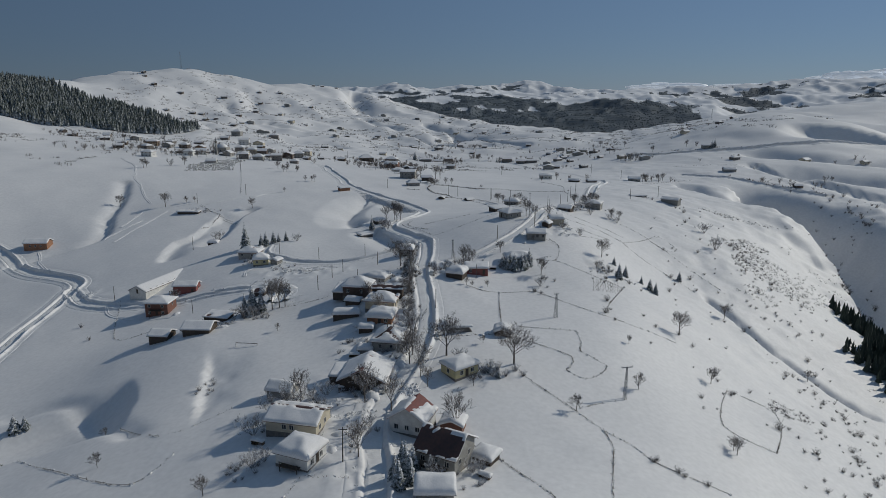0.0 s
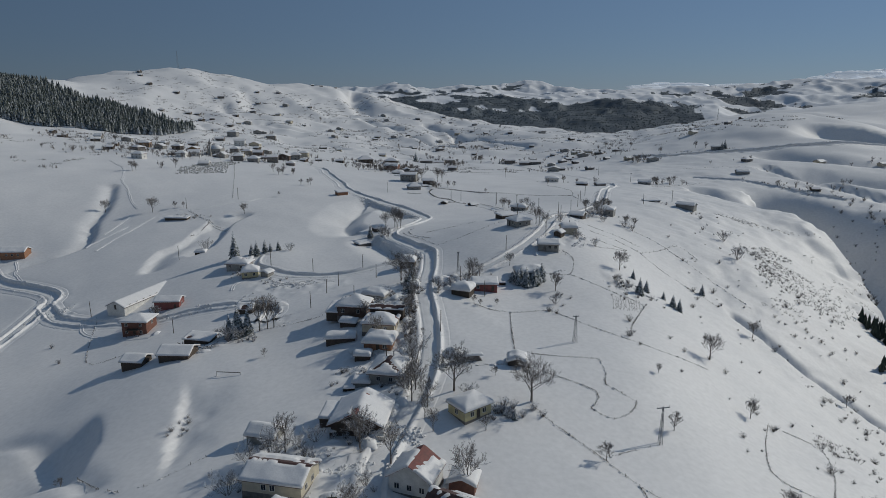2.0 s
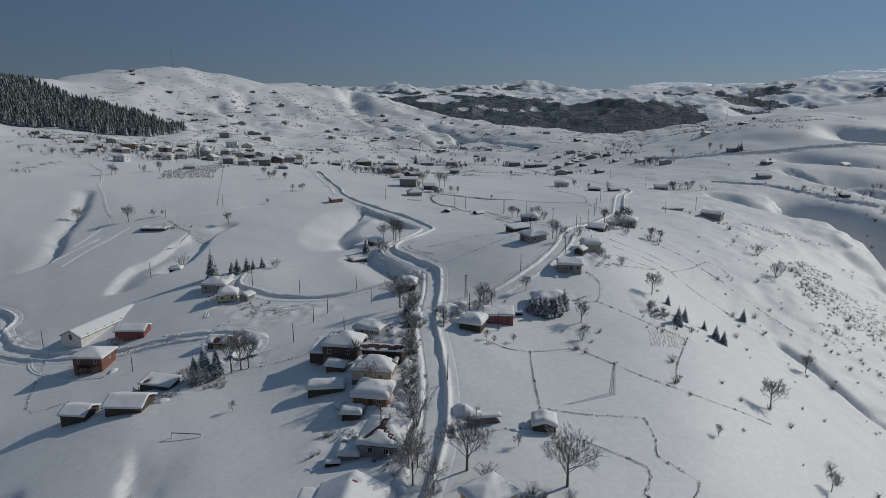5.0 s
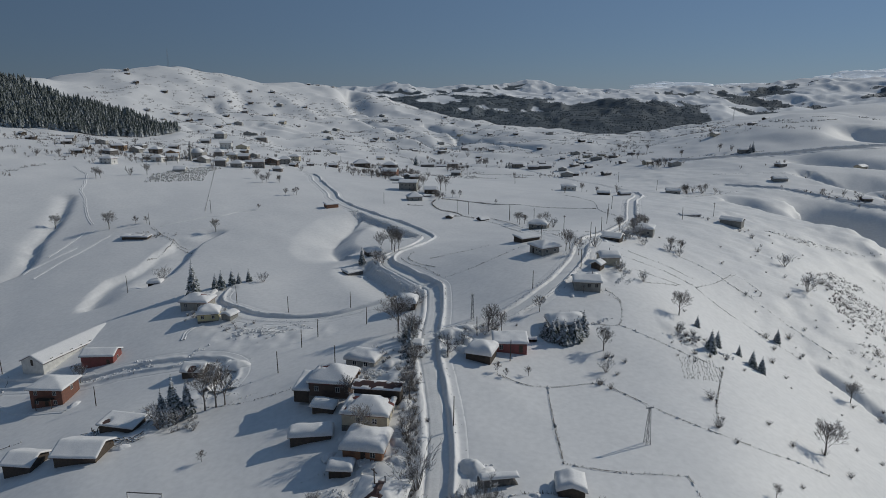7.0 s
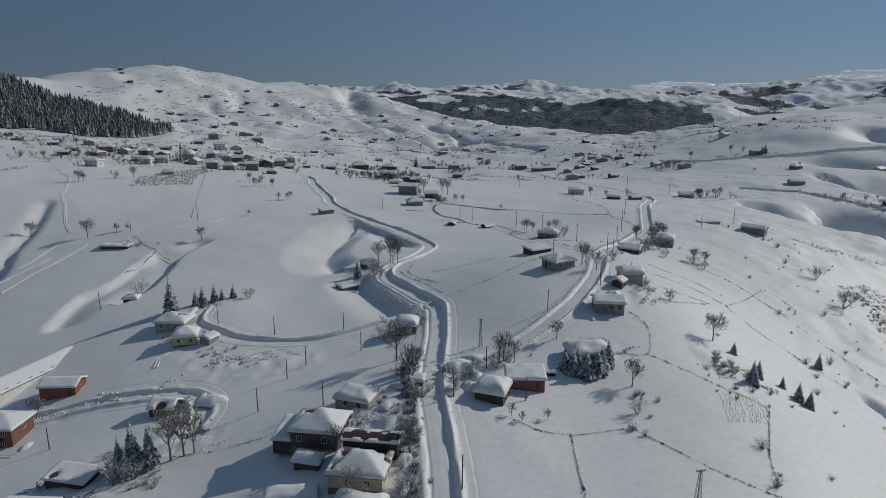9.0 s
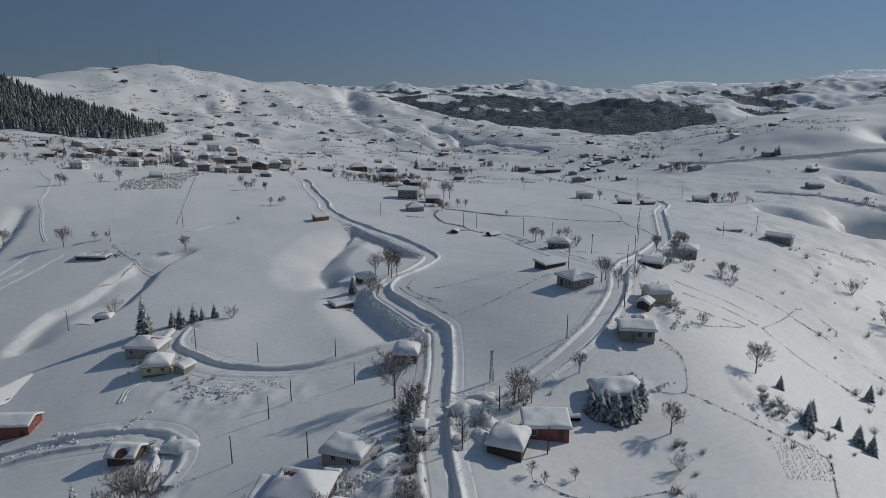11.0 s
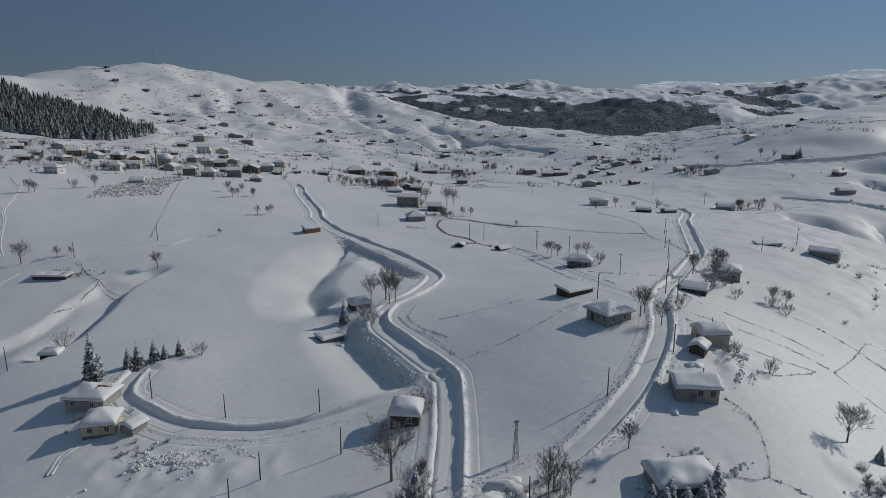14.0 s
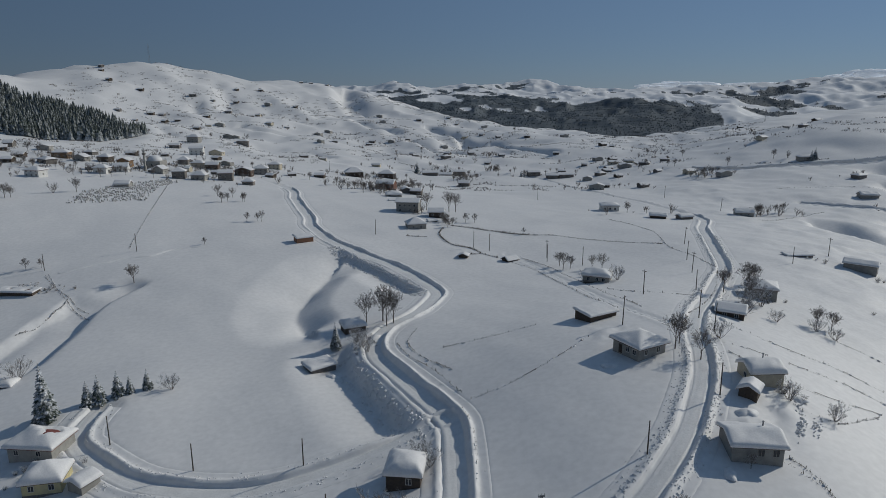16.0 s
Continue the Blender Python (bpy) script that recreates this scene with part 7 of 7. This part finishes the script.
MOUNDS = [snow_mound(k) for k in range(4)]
for k, (x, y, r, h) in enumerate(([(-16.5, 150.5, 1.6, 1.1), (-18, 147, 2.0, 1.0), (-26, 149, 1.4, 0.9), (-41, 146, 1.6, 0.9), (-37, 141, 1.3, 0.8), (-23, 129, 1.5, 0.8), (-24, 123, 1.3, 0.7), (-11, 126, 1.7, 0.9), (-4, 127, 1.6, 1.0), (6, 127, 1.4, 0.8),
                                  (6, 114.5, 1.6, 0.9), (-12, 166, 1.9, 1.2), (-11.5, 170, 1.5, 1.0), (-13, 186, 1.6, 1.1), (-26, 186, 1.5, 0.9), (-14, 197, 1.7, 1.1), (-14.5, 203, 1.5, 1.0), (-28.5, 201, 1.4, 0.8), (-25.5, 206, 1.5, 0.9), (-13.5, 216, 1.6, 1.1), (-23, 219, 1.8, 1.0)]
        + [(-14, 228, 1.6, 1.0), (-18, 235, 1.9, 1.1), (-17, 245, 1.5, 0.9), (0.5, 243, 2.2, 1.4), (-2.4, 254, 3.2, 2.2), (1.5, 250, 2.6, 1.6), (-1.5, 255, 1.8, 1.3), (3, 262, 1.7, 1.0), (-91, 219, 1.8, 1.0), (-79, 214, 1.6, 0.9), (-74, 229, 1.7, 0.8), (-111, 250, 1.6, 0.8), (-66, 258, 3.2, 1.8), (-70, 262, 2.2, 1.2),
                                  (47, 295, 1.7, 1.0), (61, 303, 1.5, 0.8), (37, 279, 1.4, 0.7), (27, 316, 1.5, 0.7), (64, 345, 1.4, 0.8), (-30, 361, 1.7, 0.9), (-40, 343, 1.6, 0.7)]
        + [(16, 187, 1.2, 0.8), (12, 183.5, 0.9, 0.6), (1.2, 192.3, 2.6, 2.1), (3.2, 190.6, 2.0, 1.3), (2.4, 258.9, 3.0, 2.0), (-24.5, 230.4, 1.3, 0.7)])):
    ob = new("snow_mound", MOUNDS[k % 4])
    ob.matrix_basis = Matrix.Translation((x, y, ground_z(x, y) - 0.15)) @ Matrix.Rotation(k * 1.9, 4, 'Z') @ Matrix.Diagonal((r, r, h, 1))
    tagged(ob, "rounded heap of snow over something buried", "snow heap", "snow heaps")


def log_pile(x, y, yaw, rows, length):
    """Stacked firewood rounds under a cap of snow."""
    ob = thing("log_pile", pose(x, y, ground_z(x, y) - 0.05, 0, 0, yaw), "stack of split firewood capped with snow", "woodpile", "woodpiles")
    n = int(length / 0.3)
    for j in range(rows):
        for i in range(n):
            b = Buf()
            u, w = (i - n / 2 + 0.5 * (j % 2)) * 0.3, 0.15 + j * 0.26
            b.tube([(u, -0.5, w), (u, 0.5, w)], [0.145, 0.14], 6)
            part("log", b, M_WARM if (i + j) % 3 else M_POLE, ob)
    b = roof_snow("gable_x", n * 0.3, 1.0, rows * 0.26 + 0.1, 0.15, 0.08, 0.45, x + y, ())
    part("snow_cap", b, M_ROOFSNOW, ob, "thick cap of snow", True)
    return ob


for x, y, yaw, rows, length in [(-25.5, 152, 10, 4, 3.6), (-41.5, 127.5, -20, 4, 3.0), (-26.5, 176, 5, 3, 3.0), (-12.8, 205.5, 80, 4, 3.0), (-27.5, 233, -10, 4, 3.3), (8.5, 113.5, -30, 3, 2.7), (20.5, 251, 0, 3, 2.7)]:
    log_pile(x, y, yaw, rows, length)

# broken boards and beams lying about the old barns
def timber_debris(x, y, n, reach):
    ob = thing("timber_debris", pose(x, y, ground_z(x, y)), "tumbled heap of weathered boards poking from snow", "debris", "debris heaps")
    for k in range(n):
        u, w, l = rng.gauss(0, reach * 0.5), rng.gauss(0, reach * 0.4), rng.uniform(1.2, 3.4)
        b = Buf()
        b.box(-l / 2, -0.11, -0.03, l / 2, 0.11, 0.03)
        b.box(-l / 2 + 0.1, -0.09, 0.035, l / 2 - rng.uniform(0.2, l * 0.6), 0.09, 0.12, 1)
        z = ground_z(x + u, y + w) - ground_z(x, y)
        part("board", b, [M_TIMBER, M_ROOFSNOW], ob, at=pose(u, w, z + rng.uniform(0.1, 0.7), rng.uniform(-12, 12), rng.uniform(-28, 28), rng.uniform(0, 180)))
    return ob


for x, y, n, reach in [(-78, 217.5, 16, 3.5), (-90, 218, 12, 3), (-76, 226, 14, 3.5), (-92, 224, 10, 2.5), (-93, 215, 9, 2.0), (-37, 150, 10, 2.5), (-74, 258, 9, 2.5), (5, 127, 8, 2.2), (-26, 217, 10, 2.2), (-164, 414, 12, 4), (-155, 410, 9, 3), (141, 440, 10, 4)]:
    timber_debris(x, y, n, reach)

# a parked car half buried beside the road
def parked_car(x, y, yaw, paint, label="small dark parked car half buried in snow", tall=1.0):
    ob = thing("car", pose(x, y, ground_z(x, y) - 0.05, 0, 0, yaw) @ Matrix.Diagonal((1, 1, tall, 1)), label, "car")
    b = Buf()
    b.box(-2.0, -0.82, 0.28, 2.0, 0.82, 0.85, bev=0.12)
    b.add([(-1.35, -0.74, 0.84), (1.0, -0.74, 0.84), (0.55, -0.62, 1.38), (-1.05, -0.62, 1.38), (-1.35, 0.74, 0.84), (1.0, 0.74, 0.84), (0.55, 0.62, 1.38), (-1.05, 0.62, 1.38)],
          [(0, 1, 2, 3), (7, 6, 5, 4), (1, 5, 6, 2), (4, 0, 3, 7), (3, 2, 6, 7)])
    part("body", b, paint, ob)
    for sy in (-1, 1):
        b = Buf()
        y0, y1 = sy * 0.735, sy * 0.645
        b.add([(-1.1, y0, 0.92), (0.8, y0, 0.92), (0.46, y1, 1.3), (-0.95, y1, 1.3), (-1.1, y0 + sy * 0.03, 0.92), (0.8, y0 + sy * 0.03, 0.92), (0.46, y1 + sy * 0.03, 1.3), (-0.95, y1 + sy * 0.03, 1.3)],
              [(0, 1, 2, 3), (7, 6, 5, 4), (0, 4, 5, 1), (2, 6, 7, 3), (1, 5, 6, 2), (3, 7, 4, 0)])
        part("side_window", b, M_GLASS, ob)
        for wx in (-1.25, 1.25):
            b = Buf()
            b.tube([(wx, sy * 0.68, 0.3), (wx, sy * 0.70, 0.3), (wx, sy * 0.86, 0.3), (wx, sy * 0.88, 0.3)], [0.2, 0.31, 0.31, 0.2], 14)
            part("wheel", b, M_RUBBER, ob)
    b = roof_snow("gable_x", 1.5, 1.1, 1.36, 0.08, 0.06, 0.35, x, ())
    part("snow_cover", b, M_ROOFSNOW, ob, "thick snow lying on the roof", True)
    b = roof_snow("gable_x", 0.9, 1.3, 0.84, 0.05, 0.05, 0.22, y, ())
    part("bonnet_snow", b, M_ROOFSNOW, ob, smooth=True, at=Matrix.Translation((1.5, 0, 0)))
    return ob


parked_car(-12.6, 207.6, 78, M_CARPAINT)
parked_car(-4.4, 239.6, 84, M_FRAME, "small white parked car capped with snow")
parked_car(-1.6, 183.2, 80, M_FRAME, "white parked car under a thick hood of snow")
parked_car(-15.6, 150.6, 88, M_FRAME, "white parked car in front of the timber barn", 1.25)

# stone blocks standing in for a stacked, snow-capped pile by the meadow heap
block_pile = thing("stone_wall", pose(5.6, 187.2, ground_z(5.6, 187.2) - 0.2, 0, 0, 8), "broad snow-capped stack of stone blocks", "wall")
for j in range(5):
    for i in range(15 - (j + 1) // 2):
        b = Buf()
        w = rng.uniform(0.38, 0.55)
        b.box(-w / 2, -0.7, -0.18, w / 2, 0.7, 0.18, bev=0.05)
        part("stone", b, M_STONE, block_pile, at=pose(-3.8 + 0.5 * i + 0.25 * (j % 2), rng.gauss(0, 0.06), 0.3 + 0.36 * j, rng.uniform(-6, 6), rng.uniform(-6, 6), rng.uniform(-8, 8)))
b = roof_snow("gable_x", 7.2, 1.5, 1.95, 0.15, 0.1, 0.5, 3.0, ())
part("snow_cap", b, M_ROOFSNOW, block_pile, "snow along the top of the stack", True)

# rows of dry stalks in a garden plot
b = Buf()
for i in range(11):
    for j in range(13):
        x, y = 58.8 + 1.05 * i + 0.25 * j + rng.gauss(0, 0.15), 236.5 + 1.0 * j + 0.28 * i + rng.gauss(0, 0.15)
        z = ground_z(x, y)
        for k in range(2):
            b.tube([(x + rng.gauss(0, 0.1), y, z - 0.1), (x + rng.gauss(0, 0.2), y + rng.gauss(0, 0.2), z + rng.uniform(0.25, 0.55))], [0.05, 0.02], 3, cap=False)
tagged(new("garden_stalks", b.mesh("garden_stalks", M_SHRUB)), "rows of dry stalks standing in a snowy garden plot", "stalks", kind="stuff")

# cloud bank behind the eastern ranges: a low streak, and a higher bank rising to the right
v, f = [], []
r4 = np.random.RandomState(3)
for k in range(150):
    if k < 50:
        ang, zc, sz = r4.uniform(16.5, 30), r4.uniform(104, 124), r4.uniform(70, 170)
    elif k < 58:
        ang, zc, sz = 18.8 + r4.uniform(-0.7, 0.7), r4.uniform(118, 140), r4.uniform(25, 45)
    else:
        ang = r4.uniform(26, 46)
        up = float(step(25, 36, ang))
        zc, sz = 112 + 105 * up * r4.uniform(0.25, 1.1), r4.uniform(50, 130)
    rad = r4.uniform(4760, 4860)
    cx, cy = rad * math.sin(radians(ang)), rad * math.cos(radians(ang))
    k0 = len(v)
    flat = r4.uniform(0.07, 0.11) if k < 50 else r4.uniform(0.14, 0.24)
    for t in range(9):
        for s in range(20):
            th, ph = math.pi * (t + 0.5) / 9, 2 * math.pi * s / 20
            q = 1 + 0.14 * math.sin(3 * ph + k) * math.sin(th) + 0.1 * math.sin(7 * ph + 2 * k) + r4.uniform(-0.04, 0.04)
            v.append((cx + q * sz * math.sin(th) * math.cos(ph), cy + q * 30 * math.sin(th) * math.sin(ph), zc + q * sz * flat * math.cos(th)))
    f += [(k0 + t * 20 + s, k0 + (t + 1) * 20 + s, k0 + (t + 1) * 20 + (s + 1) % 20, k0 + t * 20 + (s + 1) % 20) for t in range(8) for s in range(20)]
tagged(new("cloud_bank", mesh_from("cloud_bank", v, f, M_GLOWCLOUD)), "low white cloud bank over distant mountains", "cloud", kind="structure")
